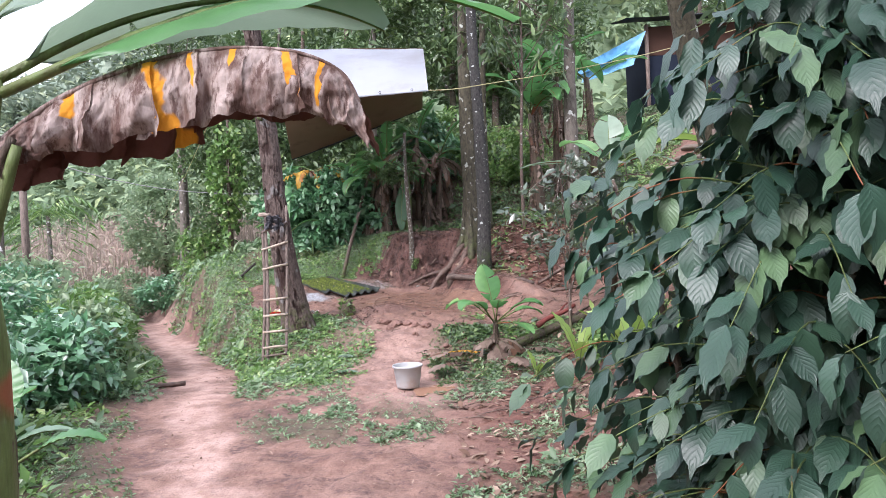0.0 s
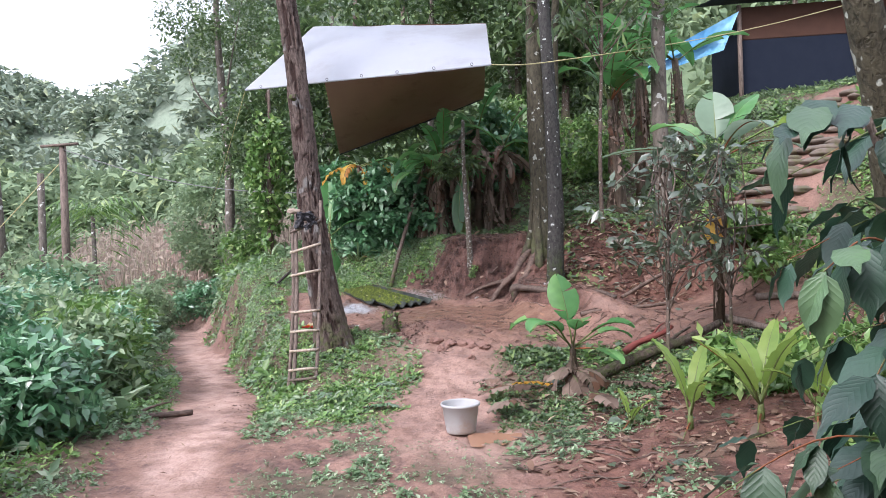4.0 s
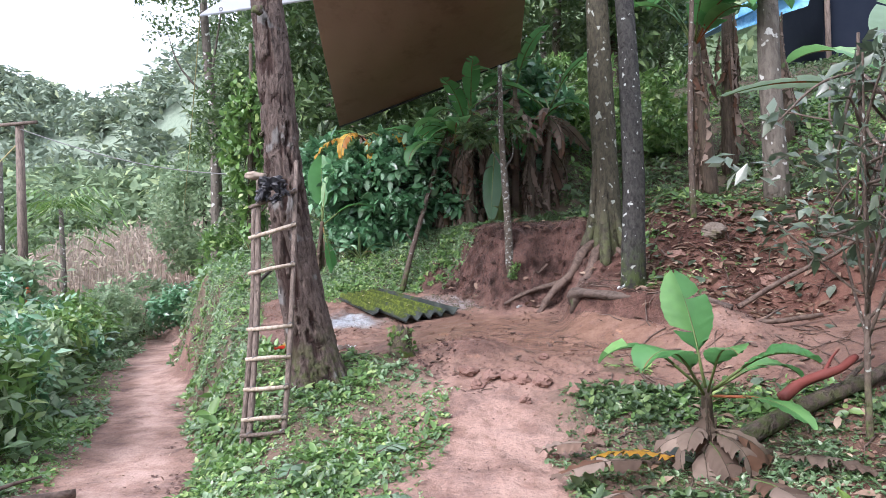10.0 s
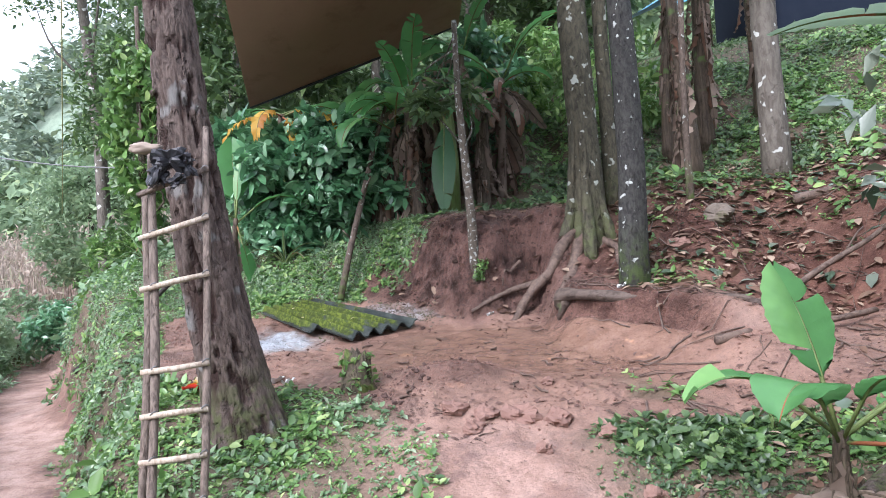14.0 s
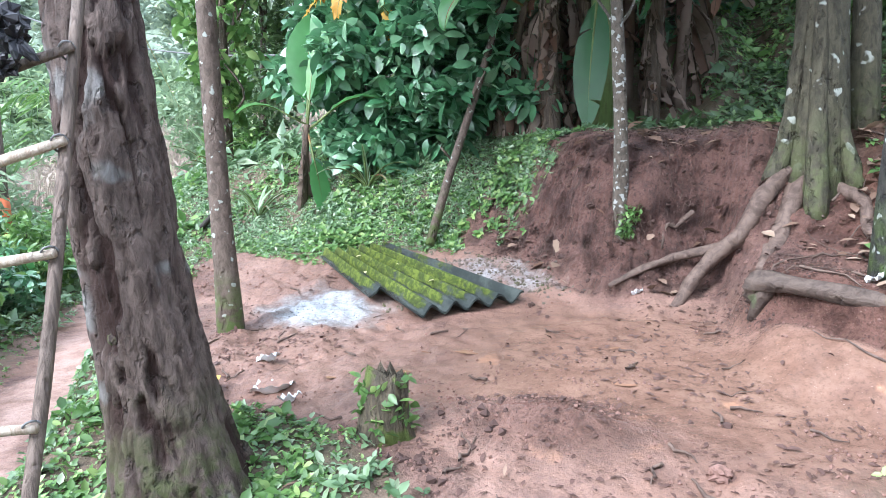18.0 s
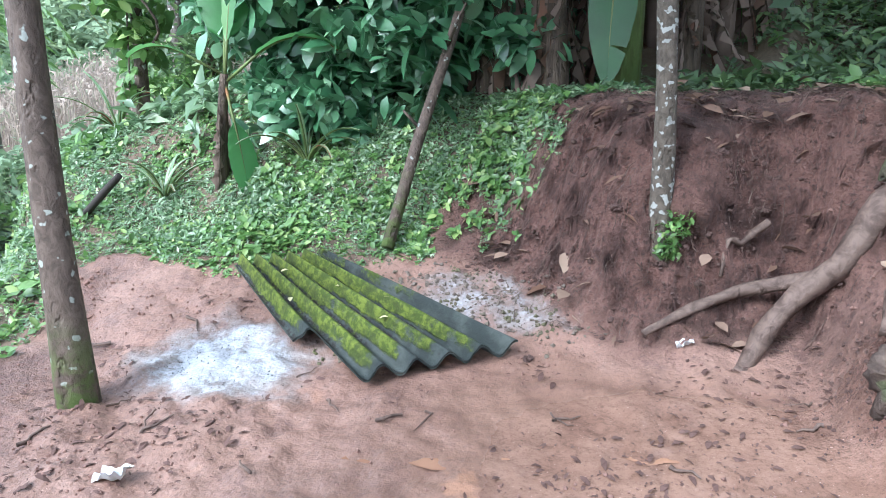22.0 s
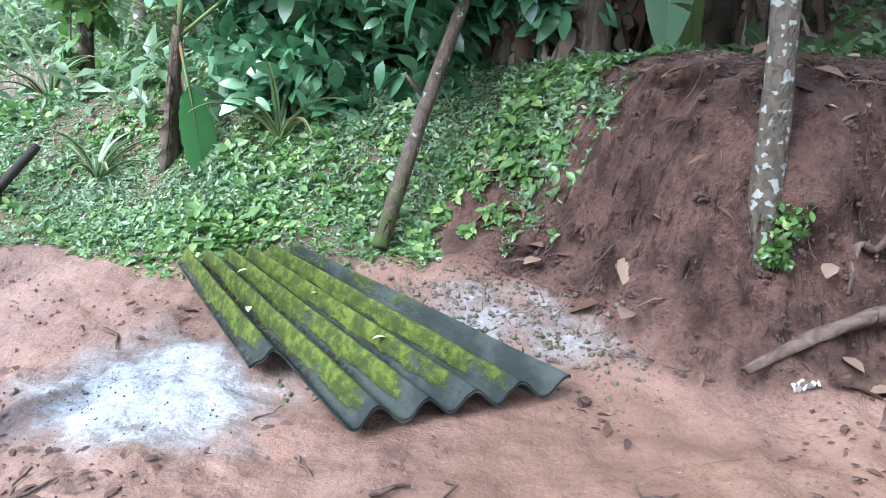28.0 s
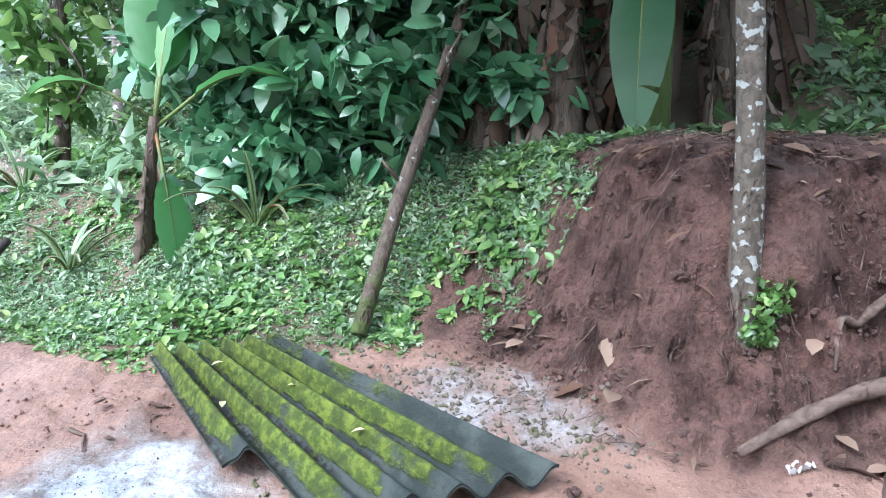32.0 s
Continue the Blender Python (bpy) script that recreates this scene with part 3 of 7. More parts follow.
def crown_arrays(rng, clumps, per, size, template=LEAF2, up=0.45, spread=1.0, jitter=0.35):
    """Leaves round clump centres: rows (x, y, z, radius)."""
    clumps = np.asarray(clumps, float)
    which = rng.integers(0, len(clumps), per * len(clumps))
    d = rng.normal(0, 1, (len(which), 3))
    d /= np.linalg.norm(d, axis=1, keepdims=True)
    r = clumps[which, 3] * rng.uniform(0.25, 1.0, len(which)) ** 0.5 * spread
    places = clumps[which, :3] + d * r[:, None] * (1, 1, 0.75)
    return scatter(template, places, rand_turns(rng, len(which), up), size * rng.uniform(1 - jitter, 1 + jitter, len(which)))


# ---- the ground ----
def path_x(y):
    y = np.asarray(y, float)
    return np.where(y < 1, -2.52 - 0.385 * y, -2.4 - 0.505 * y) + 0.07 * np.sin(1.35 * y) + 0.04 * np.sin(3.3 * y + 1) + 0.3 * np.exp(-(((y - 3.2) / 2.0) ** 2))


def bank_foot(x):
    x = np.asarray(x, float)
    return 5.28 + 0.55 * smooth(-x, 0.25, 1.6) - 0.75 * np.clip(x - 0.2, 0, 1.7) + 0.1 * np.sin(3.1 * x)


def ground_z(x, y):
    x, y = np.broadcast_arrays(np.asarray(x, float), np.asarray(y, float))
    base = np.interp(y, [-14, -8, -2, 0.3, 1.6, 2.6, 3.3, 4.5, 5.0, 5.4, 5.9, 9, 14, 40], [0.1, 0.06, 0, 0, 0.1, 0.33, 0.5, 0.64, 0.7, 0.84, 0.98, 1.1, 1.0, -1.0])
    left = np.interp(y, [-8, 0, 2, 10, 20, 60], [0.05, -0.03, -0.14, -0.32, -0.5, -2.0])
    off = x - path_x(y)
    m = smooth(off + 0.35 * (fbm(x * 2.2, y * 2.2, 3, 37) - 0.5), 0.4, 1.08 + 0.92 * smooth(-y, -2.6, 0.2))
    z = left + (base - left) * m
    z = z + np.where(off < -0.5, 0.06 * smooth(-off, 0.5, 0.9) - 0.1 * np.clip(-off - 1.5, 0, 14), 0)
    z = z + 0.13 * np.clip(x - 1.2, 0, 6) * smooth(y, -9, -2) + 0.2 * np.clip(x - 3.2, 0, 6) * smooth(y, -3, 4)
    d = y - bank_foot(x)
    steep = smooth(x, -1.6, -0.8) * (1 - smooth(x, 0.35, 0.95))
    width = 0.5 + 0.45 * smooth(-x, 0.4, 1.2) + 0.5 * smooth(-x, 1.7, 2.5) + 1.1 * smooth(x, 0.35, 0.95)
    bank = 0.8 * smooth(d / width, 0, 1) + (0.04 * np.clip(d - width, 0, 2) + 0.42 * np.clip(d - width - 1.5, 0, 7)) * smooth(x, -2.5, 0.5) + 0.12 * np.clip(d - width, 0, 8) * smooth(x, -7, -3)
    bank = bank + (0.16 * smooth(d, -1.3, -0.62) + 0.24 * smooth(d, -0.62, -0.45)) * (1 - 0.35 * smooth(d, 0.3, 1.2)) * smooth(x, 0.2, 0.5) * (1 - smooth(x, 1.3, 2.4))
    z = z + bank * smooth(x, -6.5, -3.0)
    z = z + 0.13 * np.exp(-(((x + 0.62) / 0.42) ** 2) - ((y - 3.55) / 0.17) ** 2)
    along = np.clip(((x - 4.15) * 2.8 + (y - 5.1) * 3.5) / 20.1, 0, 1)
    aside = np.hypot(x - 4.15 - 2.8 * along, y - 5.1 - 3.5 * along)
    z = z + (1 - smooth(aside, 0.55, 1.8)) * np.maximum(0, 1.85 + 2.3 * along - z)
    z = np.where(z > 3.6, 3.6 + 1.5 * np.tanh((z - 3.6) / 1.5), z)
    level = (1 - smooth(x, 1.0, 1.8)) * smooth(x, -2.3, -1.5) * smooth(y, 4.9, 5.4) * (1 - smooth(y, 6.9, 7.8))
    z = z - level * 0.9 * np.maximum(0, z - 1.82)
    far = smooth(np.hypot(x, y - 2), 22, 60)
    z = z * (1 - far) - 2.5 * far
    z = z + 0.24 * np.clip(y - 15.5, 0, 20) * smooth(-x, 9, 13) * (1 - smooth(-x, 27, 40)) * (1 - smooth(y, 38, 60))
    near = 1 - smooth(np.hypot(x, y - 1), 12, 20)
    rough = (0.35 + 0.65 * smooth(np.abs(off), 0.35, 0.8)) * (1 - 0.8 * smooth(y, 3.0, 3.5) * (1 - smooth(d, -0.5, -0.2)) * smooth(x, -1.9, -0.9))
    z = z + near * rough * (0.07 * (fbm(x * 1.7, y * 1.7, 3, 5) - 0.5) + 0.065 * (fbm(x * 7, y * 7, 3, 9) - 0.5))
    z = z + near * 0.14 * steep * smooth(d, -0.1, 0.15) * (1 - smooth(d, 0.35, 0.65)) * ((fbm(x * 6, y * 6, 4, 31) - 0.5) * 1.6 + (fbm(x * 15, y * 15, 3, 32) - 0.5) * 0.8)
    z = z + near * 0.03 * smooth(y, 2.2, 2.8) * (1 - smooth(y, 4.9, 5.3)) * smooth(fbm(x * 1.3, y * 1.3, 2, 35) + 0.25 * smooth(-x, 0.2, 1.2), 0.42, 0.62) * (fbm(x * 14, y * 14, 3, 33) - 0.5)
    return z


def gz(x, y):
    return float(ground_z(x, y))


def zones(x, y):
    off, d = x - path_x(y), y - bank_foot(x)
    n = fbm(x * 1.3, y * 1.3, 4, 77)
    steep = smooth(x, -1.8, -1.35) * (1 - smooth(x, 0.35, 0.95))
    left_edge = np.interp(y, [2.3, 3.0, 3.35, 3.65, 4.0, 4.4, 5.0, 5.6, 6.2], [-0.85, -1.05, -1.5, -2.5, -3.0, -3.25, -3.4, -3.6, -3.0]) + 0.25 * (n - 0.5)
    court = smooth(y, 2.2, 2.9) * (1 - smooth(d, -0.25, 0.1)) * smooth(x - left_edge, -0.15, 0.15)
    step_way = np.exp(-(((x + 0.15 + 0.18 * (y - 1)) / 0.62) ** 2)) * (1 - smooth(y, 2.4, 3.4)) * smooth(y, -1.5, 0)
    yard = smooth(-y, -0.6, 1.4) * smooth(off, -0.35, 0.1)
    path = 1 - smooth(np.abs(off) + 0.7 * (fbm(x * 2.6, y * 2.6, 4, 78) - 0.5), 0.12, 0.4)
    weed_line = np.interp(x, [-1.9, -1.7, -1.5, -1.3, -0.93, -0.8, -0.6], [5.75, 5.97, 6.17, 6.14, 6.15, 6.25, 6.5]) + 0.8 * (fbm(x * 4.2, y * 4.2, 4, 91) - 0.5)
    bare = np.clip(np.maximum.reduce([court, step_way, yard * 0.9, path]), 0, 1)
    green = (1 - bare) * (0.75 + 0.5 * (n - 0.5)) * (1 - 0.98 * smooth(weed_line - y, -0.3, 0.25) * smooth(x, -1.9, -1.75) * (1 - smooth(x, 0.35, 0.95)) * smooth(d, -0.3, 0.1) * (1 - smooth(d, 0.7, 1.3)))
    green = green * (1 - 0.7 * np.exp(-((off / 0.5) ** 2)))
    green = green * (0.25 + 0.75 * smooth(off + 0.9 * (fbm(x * 2.4, y * 2.4, 3, 19) - 0.5), 0.4 - 0.12 * smooth(y, 0.5, 2.5), 0.95 - 0.27 * smooth(y, 0.5, 2.5)) + 0.75 * smooth(-off, 0.5, 1.0))
    green = green * (1 - 0.75 * smooth(x, 0.9, 1.9) * smooth(d, -1.0, 0.3) * (1 - smooth(d, 1.5, 2.3)) * (1 - smooth(x, 3.2, 4.2)))
    green = np.maximum(green, 0.55 * smooth(fbm(x * 3, y * 3, 3, 17), 0.42, 0.6) * np.exp(-(((x - 0.65) / 0.4) ** 2) - ((y - 3.05) / 0.35) ** 2))
    green = np.where((x > 1.1) & (y < 0.9), green * 0.35, green) * (1 - 0.5 * smooth(x, 1.5, 2.0) * (1 - smooth(y, 4.0, 5.0)))
    green = green * (1 - 0.68 * (1 - smooth(y, 0.8, 2.3)) * smooth(off, 0.3, 1.0) * (1 - smooth(x, -0.6, 0.4)))
    along = np.clip(((x - 4.15) * 2.8 + (y - 5.1) * 3.5) / 20.1, 0, 1)
    green = green * smooth(np.hypot(x - 4.15 - 2.8 * along, y - 5.1 - 3.5 * along), 0.5, 0.85)
    green = green * (1 - 0.85 * np.exp(-(((x - 0.9) / 0.7) ** 2) - ((y - 5.1) / 0.6) ** 2))
    patchy = yard * smooth(fbm(x * 1.1, y * 1.1, 3, 13), 0.55, 0.68) * smooth(np.abs(off), 0.5, 0.9) * 0.55
    verge = 0.75 * smooth(fbm(x * 2.3, y * 2.3, 3, 23), 0.36, 0.6) * smooth(off, 0.3, 0.75) * (1 - smooth(x + 0.12 * y, -0.75, -0.4)) * smooth(y, -2.9, -1.7) * (1 - smooth(y, 1.2, 2.4))
    tuft = 0.7 * smooth(fbm(x * 3.1, y * 3.1, 3, 29), 0.4, 0.6) * np.exp(-(((x - 0.15) / 0.4) ** 2) - ((y + 1.55) / 0.75) ** 2)
    green = np.clip(np.maximum.reduce([green, patchy, verge, tuft]), 0, 1)
    wet = np.clip(court * (0.45 + 0.6 * np.exp(-(((x - 0.1) / 1.25) ** 4) - ((y - 4.2) / 0.85) ** 4)), 0, 1)
    wet = np.maximum(wet, 0.9 * np.exp(-(((x - 0.32) / 0.3) ** 2) - ((y + 0.15) / 0.4) ** 2))
    wet = np.maximum(wet, 0.5 * steep * smooth(d, -0.1, 0.2))
    ash = 0.95 * np.exp(-(((x + 2.25) / 0.52) ** 2) - ((y - 4.9) / 0.42) ** 2)
    ash = np.maximum(ash, 0.6 * (1 - smooth(d, -0.05, 0.2)) * np.exp(-(((x + 1.15) / 0.6) ** 4) - ((y - 5.5) / 0.34) ** 4))
    litter = smooth(x, 0.3, 1.3) * (1 - 0.7 * smooth(x, 3.8, 4.8) * smooth(y, 2.5, 3.5)) * (0.9 + 0.6 * (n - 0.4)) * (1 - court * 0.8)
    cut = np.clip(steep * smooth(weed_line - y, -0.1, 0.1) * smooth(d, -0.12, 0.12) * (1 - smooth(d, 2.0, 3.0)) + 0.85 * smooth(x, 0.8, 1.6) * (1 - smooth(x, 3.6, 4.4)) * smooth(d, 0.2, 0.8) * (1 - smooth(d, 2.2, 3.2)), 0, 1)
    # ledge face: dark cut earth, with the shade below the log put into it
    cut = np.maximum(cut, 0.9 * smooth(d, -0.7, -0.6) * (1 - smooth(d, -0.35, -0.15)) * smooth(x, 0.15, 0.45) * (1 - smooth(x, 1.2, 1.6)))
    cut = np.maximum(cut, 0.6 * np.exp(-(((x - left_edge - 0.1) / 0.28) ** 2)) * smooth(y, 2.6, 3.2) * (1 - smooth(y, 5.3, 5.9)) * smooth(fbm(x * 3, y * 3, 3, 61), 0.3, 0.55))
    cut = np.maximum(cut, 0.8 * np.exp(-(((x - 0.85) / 0.65) ** 4) - ((y - 5.15) / 0.6) ** 4))
    cut = np.maximum(cut, 0.75 * np.exp(-(((x + 0.62) / 0.5) ** 2) - ((y - 3.5) / 0.2) ** 2))
    cut = np.maximum(cut, 0.4 * smooth(fbm(x * 2.7, y * 2.7, 3, 39), 0.42, 0.58) * np.exp(-(((off - 0.62) / 0.2) ** 2)) * smooth(y, 0.6, 2.0) * (1 - smooth(y, 9, 12)))
    cut = np.maximum(cut, 0.85 * smooth(fbm(x * 2.1, y * 2.1, 3, 43), 0.34, 0.52) * np.exp(-(((x - 2.5) / 1.3) ** 4) - ((y + 1.1) / 1.0) ** 4))
    cut = np.maximum(cut, 0.7 * np.exp(-(((x - 1.7) / 0.95) ** 4) - ((y - 0.55) / 0.8) ** 4))
    worn = np.clip(np.maximum(path, 0.6 * step_way), 0, 1)
    return green, wet, ash, np.clip(litter, 0, 1), cut * (1 - np.clip(ash, 0, 1)), worn


def grid_lines(lo, hi, fine, far, grow=1.16):
    line = list(np.arange(lo, hi + fine / 2, fine))
    for sign in (-1, 1):
        step, at = fine, (lo if sign < 0 else hi)
        while abs(at) < far:
            step *= grow
            at += sign * step
            line.append(at)
    return np.array(sorted(line))


def refined(line, lo, hi):
    """Two more lines in each cell between lo and hi."""
    fine = line[(line > lo) & (line < hi)]
    step = np.diff(fine)
    return np.array(sorted([*line, *(fine[:-1] + step / 3), *(fine[:-1] + step * 2 / 3)]))


gx, gy = refined(grid_lines(-5.5, 3.6, 0.06, 2500), -2.9, 1.4), refined(grid_lines(-6.0, 7.6, 0.06, 2500), 3.0, 6.5)
GX, GY = np.meshgrid(gx, gy)
gv = np.stack([GX, GY, ground_z(GX, GY)], -1).reshape(-1, 3)
nx, ny = len(gx), len(gy)
face = gv[:, 1] - bank_foot(gv[:, 0])
face = smooth(gv[:, 0], -1.7, -1.0) * (1 - smooth(gv[:, 0], 1.1, 1.5)) * smooth(face, -0.12, 0.1) * (1 - smooth(face, 0.7, 1.0))
gv[:, 1] -= face * (0.16 * (fbm(gv[:, 0] * 5, gv[:, 2] * 5, 3, 41) - 0.5) + 0.14 * (fbm(gv[:, 0] * 13, gv[:, 2] * 15, 3, 42) - 0.5) + 0.05 * (fbm(gv[:, 0] * 38, gv[:, 2] * 40, 2, 43) - 0.5))
gi, gj = np.meshgrid(np.arange(ny - 1), np.arange(nx - 1), indexing="ij")
gf = np.stack([gi * nx + gj, gi * nx + gj + 1, (gi + 1) * nx + gj + 1, (gi + 1) * nx + gj], -1).reshape(-1, 4)
ground_me = mesh_from("ground", gv, gf, MAT["soil"])
for zone_name, values in zip(("green", "wet", "ash", "litter", "cut", "worn"), zones(gv[:, 0], gv[:, 1])):
    ground_me.attributes.new(zone_name, "FLOAT", "POINT").data.foreach_set("value", values.astype(np.float32))
ground = tagged(new("ground", ground_me), "red laterite soil yard with worn footpath and muddy patches", "ground", kind="structure")


# ---- the hills behind ----
def hill(name, ridge, y0, y1, seed, leaf, n, mat, label, x0=-150, x1=60):
    """A wooded slope that climbs from y0 to y1; ridge gives its height along x."""
    rng = np.random.default_rng(seed)
    xs, ys = np.linspace(x0, x1, 90), np.linspace(y0, y1, 24)
    X, Y = np.meshgrid(xs, ys)

    def height(x, y):
        s = np.clip((y - y0) / (y1 - y0), 0, 1)
        return -3 + (ridge(x) + 3) * smooth(s, 0, 0.8) + 3.0 * (fbm(x / 9, y / 9, 3, seed) - 0.5)

    v = np.stack([X, Y, height(X, Y)], -1).reshape(-1, 3)
    i, j = np.meshgrid(np.arange(23), np.arange(89), indexing="ij")
    f = np.stack([i * 90 + j, i * 90 + j + 1, (i + 1) * 90 + j + 1, (i + 1) * 90 + j], -1).reshape(-1, 4)
    root = tagged(put(name, mesh_from(name, v, f, mat)), label, "hill", kind="structure")
    trees = n // 70
    cx, cy = rng.uniform(x0, x1, trees), y0 + (y1 - y0) * rng.uniform(0, 1, trees)
    r = rng.uniform(1.6, 3.6, trees) * leaf
    clumps = np.stack([cx, cy, height(cx, cy) + r * 0.6, r], -1)
    cv, cf = crown_arrays(rng, clumps, 70, leaf * 1.3, KITE, 0.45)
    put("forest_crowns", mesh_from("forest_crowns", cv, cf, mat), root)["kind"] = "stuff"
    return root


hill("far_hill", lambda x: 43 + 9 * np.sin((x + 60) / 34) + 5 * np.sin(x / 11) - 6 * smooth(x, -30, 20), 85, 150, 3, 1.4, 90000, MAT["forest_far"], "far forested hillside with haze put into its pale green", -190, 90)
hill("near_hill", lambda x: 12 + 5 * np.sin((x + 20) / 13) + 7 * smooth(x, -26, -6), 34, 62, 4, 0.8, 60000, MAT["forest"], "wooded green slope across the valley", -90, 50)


# ---- plants ----
def furrowed_trunk(root, top, height, radius, flare, mat, seed):
    """A trunk whose bark stands in plates, with long pits between them."""
    rows, sides = 330, 110
    s = np.linspace(0, 1, rows) ** 1.25
    line = s[:, None] * top + 0.035 * height * np.stack([np.sin(s * 5 + seed), np.cos(s * 4 + seed * 2), 0 * s], -1) * (s * (1 - s))[:, None]
    line[0, 2] = -0.5
    rad = radius * (1 - 0.55 * s) * (1 + (flare - 1) * np.exp(-s * height / 0.28))
    v, f = tube(line, rad, sides, 0.0, seed)
    z, a = np.meshgrid(s * height, np.linspace(0, 2 * np.pi, sides, endpoint=False), indexing="ij")
    wander = 1.2 * fbm(a * 1.1, z * 1.6, 2, seed + 9)
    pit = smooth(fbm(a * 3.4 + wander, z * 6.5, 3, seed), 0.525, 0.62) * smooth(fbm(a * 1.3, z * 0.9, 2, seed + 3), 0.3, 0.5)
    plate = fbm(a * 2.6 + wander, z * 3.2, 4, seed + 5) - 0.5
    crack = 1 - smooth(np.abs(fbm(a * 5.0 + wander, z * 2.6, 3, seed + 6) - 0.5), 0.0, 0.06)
    grain = fbm(a * 22, z * 26, 3, seed + 7) - 0.5
    d = radius * (0.24 * plate - 0.14 * pit - 0.05 * crack + 0.07 * grain)
    n = rows * sides
    axis = np.repeat(line, sides, 0)
    out = v[:n] - axis
    v[:n] = axis + out * (1 + d.reshape(-1, 1) / (np.linalg.norm(out, axis=1, keepdims=True) + 1e-6))
    me = clean_quads("trunk", v, f, mat)
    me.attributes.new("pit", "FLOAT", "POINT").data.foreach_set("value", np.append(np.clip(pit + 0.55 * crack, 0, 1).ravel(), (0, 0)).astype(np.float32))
    put("trunk", me, root)


def tree(place, height, lean, radius, crown, label, bark, leaf, seed, leaf_size=0.14, per=180, limbs=6, flare=1.7, name="tree", template=LEAF2, limb_from=0.55, sides=16, up=0.35, rough=0.1, furrows=False):
    """A tapered trunk with limbs that reach into a crown of leaf clumps. crown: rows of x, y, z, radius from the base."""
    rng = np.random.default_rng(seed)
    root = thing(name, place, label, "tree")
    top = np.array([lean[0], lean[1], height])
    s = np.linspace(0, 1, 22)
    line = s[:, None] * top + 0.035 * height * np.stack([np.sin(s * 5 + seed), np.cos(s * 4 + seed * 2), 0 * s], -1) * (s * (1 - s))[:, None]
    line[0, 2] = -0.5
    rad = radius * (1 - 0.55 * s) * (1 + (flare - 1) * np.exp(-s * height / 0.28))
    if furrows:
        furrowed_trunk(root, top, height, radius, flare, MAT[bark], seed)
    else:
        tube_part("trunk", line, rad, MAT[bark], root, sides=sides, rough=rough, seed=seed)
    if crown is not None:
        crown = np.asarray(crown, float)
        for k in range(min(limbs, len(crown))):
            s0 = rng.uniform(limb_from, 0.97)
            a = line[int(s0 * 21)]
            b = crown[k, :3]
            mid = (a + b) / 2 + rng.normal(0, 0.1, 3)
            r0 = radius * 0.35 * (1.2 - s0)
            tube_part("limb", bezier([a, mid, b], 8), np.linspace(max(r0, 0.012), 0.006, 8), MAT[bark], root, sides=6, seed=seed + k)
        cv, cf = crown_arrays(rng, crown, per, leaf_size, template, up)
        put("crown", mesh_from("crown", cv, cf, MAT[leaf]), root)
    return root


def cloud(rng, center, radii, n, r=(0.3, 0.6)):
    d = rng.normal(0, 1, (n, 3))
    d /= np.linalg.norm(d, axis=1, keepdims=True)
    p = np.array(center) + d * np.array(radii) * rng.uniform(0.3, 1, (n, 1)) ** 0.5
    return np.column_stack([p, rng.uniform(*r, n)])


def bush(place, radii, n, per, leaf_size, label, leaf, seed, template=LEAF3, up=0.35, stems=5, name="coffee_bush", category="bush", group="", r=(0.16, 0.3)):
    rng = np.random.default_rng(seed)
    root = thing(name, place, label, category, group)
    c = cloud(rng, (0, 0, radii[2] * 0.95), radii, n, r)
    c[:, 2] = np.maximum(c[:, 2], 0.12)
    for k in range(stems):
        b = c[k, :3]
        tube_part("stem", bezier([(rng.normal(0, 0.06), rng.normal(0, 0.06), -0.08), b * (0.3, 0.3, 0.5), b], 8), np.linspace(0.022, 0.007, 8), MAT["bark_thin"], root, sides=6, seed=k)
    cv, cf = crown_arrays(rng, c, per, leaf_size, template, up)
    put("foliage", mesh_from("foliage", cv, cf, MAT[leaf]), root)
    return root


def blade(length, width, droop, rng, torn=0.25, rows=20, cols=4, ripple=0.02, cup=0.15, curl=0.0):
    """A banana leaf blade along +x that arches down by droop (radians over its length), with splits from the edge."""
    s = np.linspace(0, 1, rows + 1)
    ang = -droop * s**1.4
    dx = length / rows
    px = np.concatenate([[0], np.cumsum(np.cos(ang[1:]) * dx)])
    pz = np.concatenate([[0], np.cumsum(np.sin(ang[1:]) * dx)])
    half = width / 2 * np.clip(np.sin(np.pi * np.clip(s * 0.92 + 0.07, 0, 1)), 0, 1) ** 0.68
    half[0], half[-1] = 0.012, 0.01
    pieces = []
    for side in (-1, 1):
        cut = [0] + sorted(rng.choice(np.arange(2, rows - 1), max(0, int(torn * rows / 2)), replace=False)) + [rows] if torn else [0, rows]
        for a, b in zip(cut[:-1], cut[1:]):
            idx = np.arange(a, b + 1)
            t = np.linspace(0, 1, cols + 1)
            hang = rng.uniform(0, 0.5) if torn else 0.1
            shift = np.linspace(-0.006, 0.006, len(idx)) * (1 if torn else 0)
            y = side * half[idx][:, None] * t[None] * (1 - 0.12 * hang * t[None])
            x = px[idx][:, None] + shift[::-1][:, None] * t * 3 + 0.12 * width * t[None] ** 1.5
            z = pz[idx][:, None] + cup * np.abs(y) - (hang + curl) * np.abs(y) * t[None] * 0.9 + ripple * np.sin(idx * 2.3 + side)[:, None] * t[None]
            v = np.stack([x, y, z], -1).reshape(-1, 3)
            n = cols + 1
            i, j = np.meshgrid(np.arange(len(idx) - 1), np.arange(cols), indexing="ij")
            f = np.stack([i * n + j, i * n + j + 1, (i + 1) * n + j + 1, (i + 1) * n + j], -1).reshape(-1, 4)
            pieces.append((v, f))
    rib = np.stack([px, 0 * px, pz - 0.004], -1)
    return join(pieces), rib


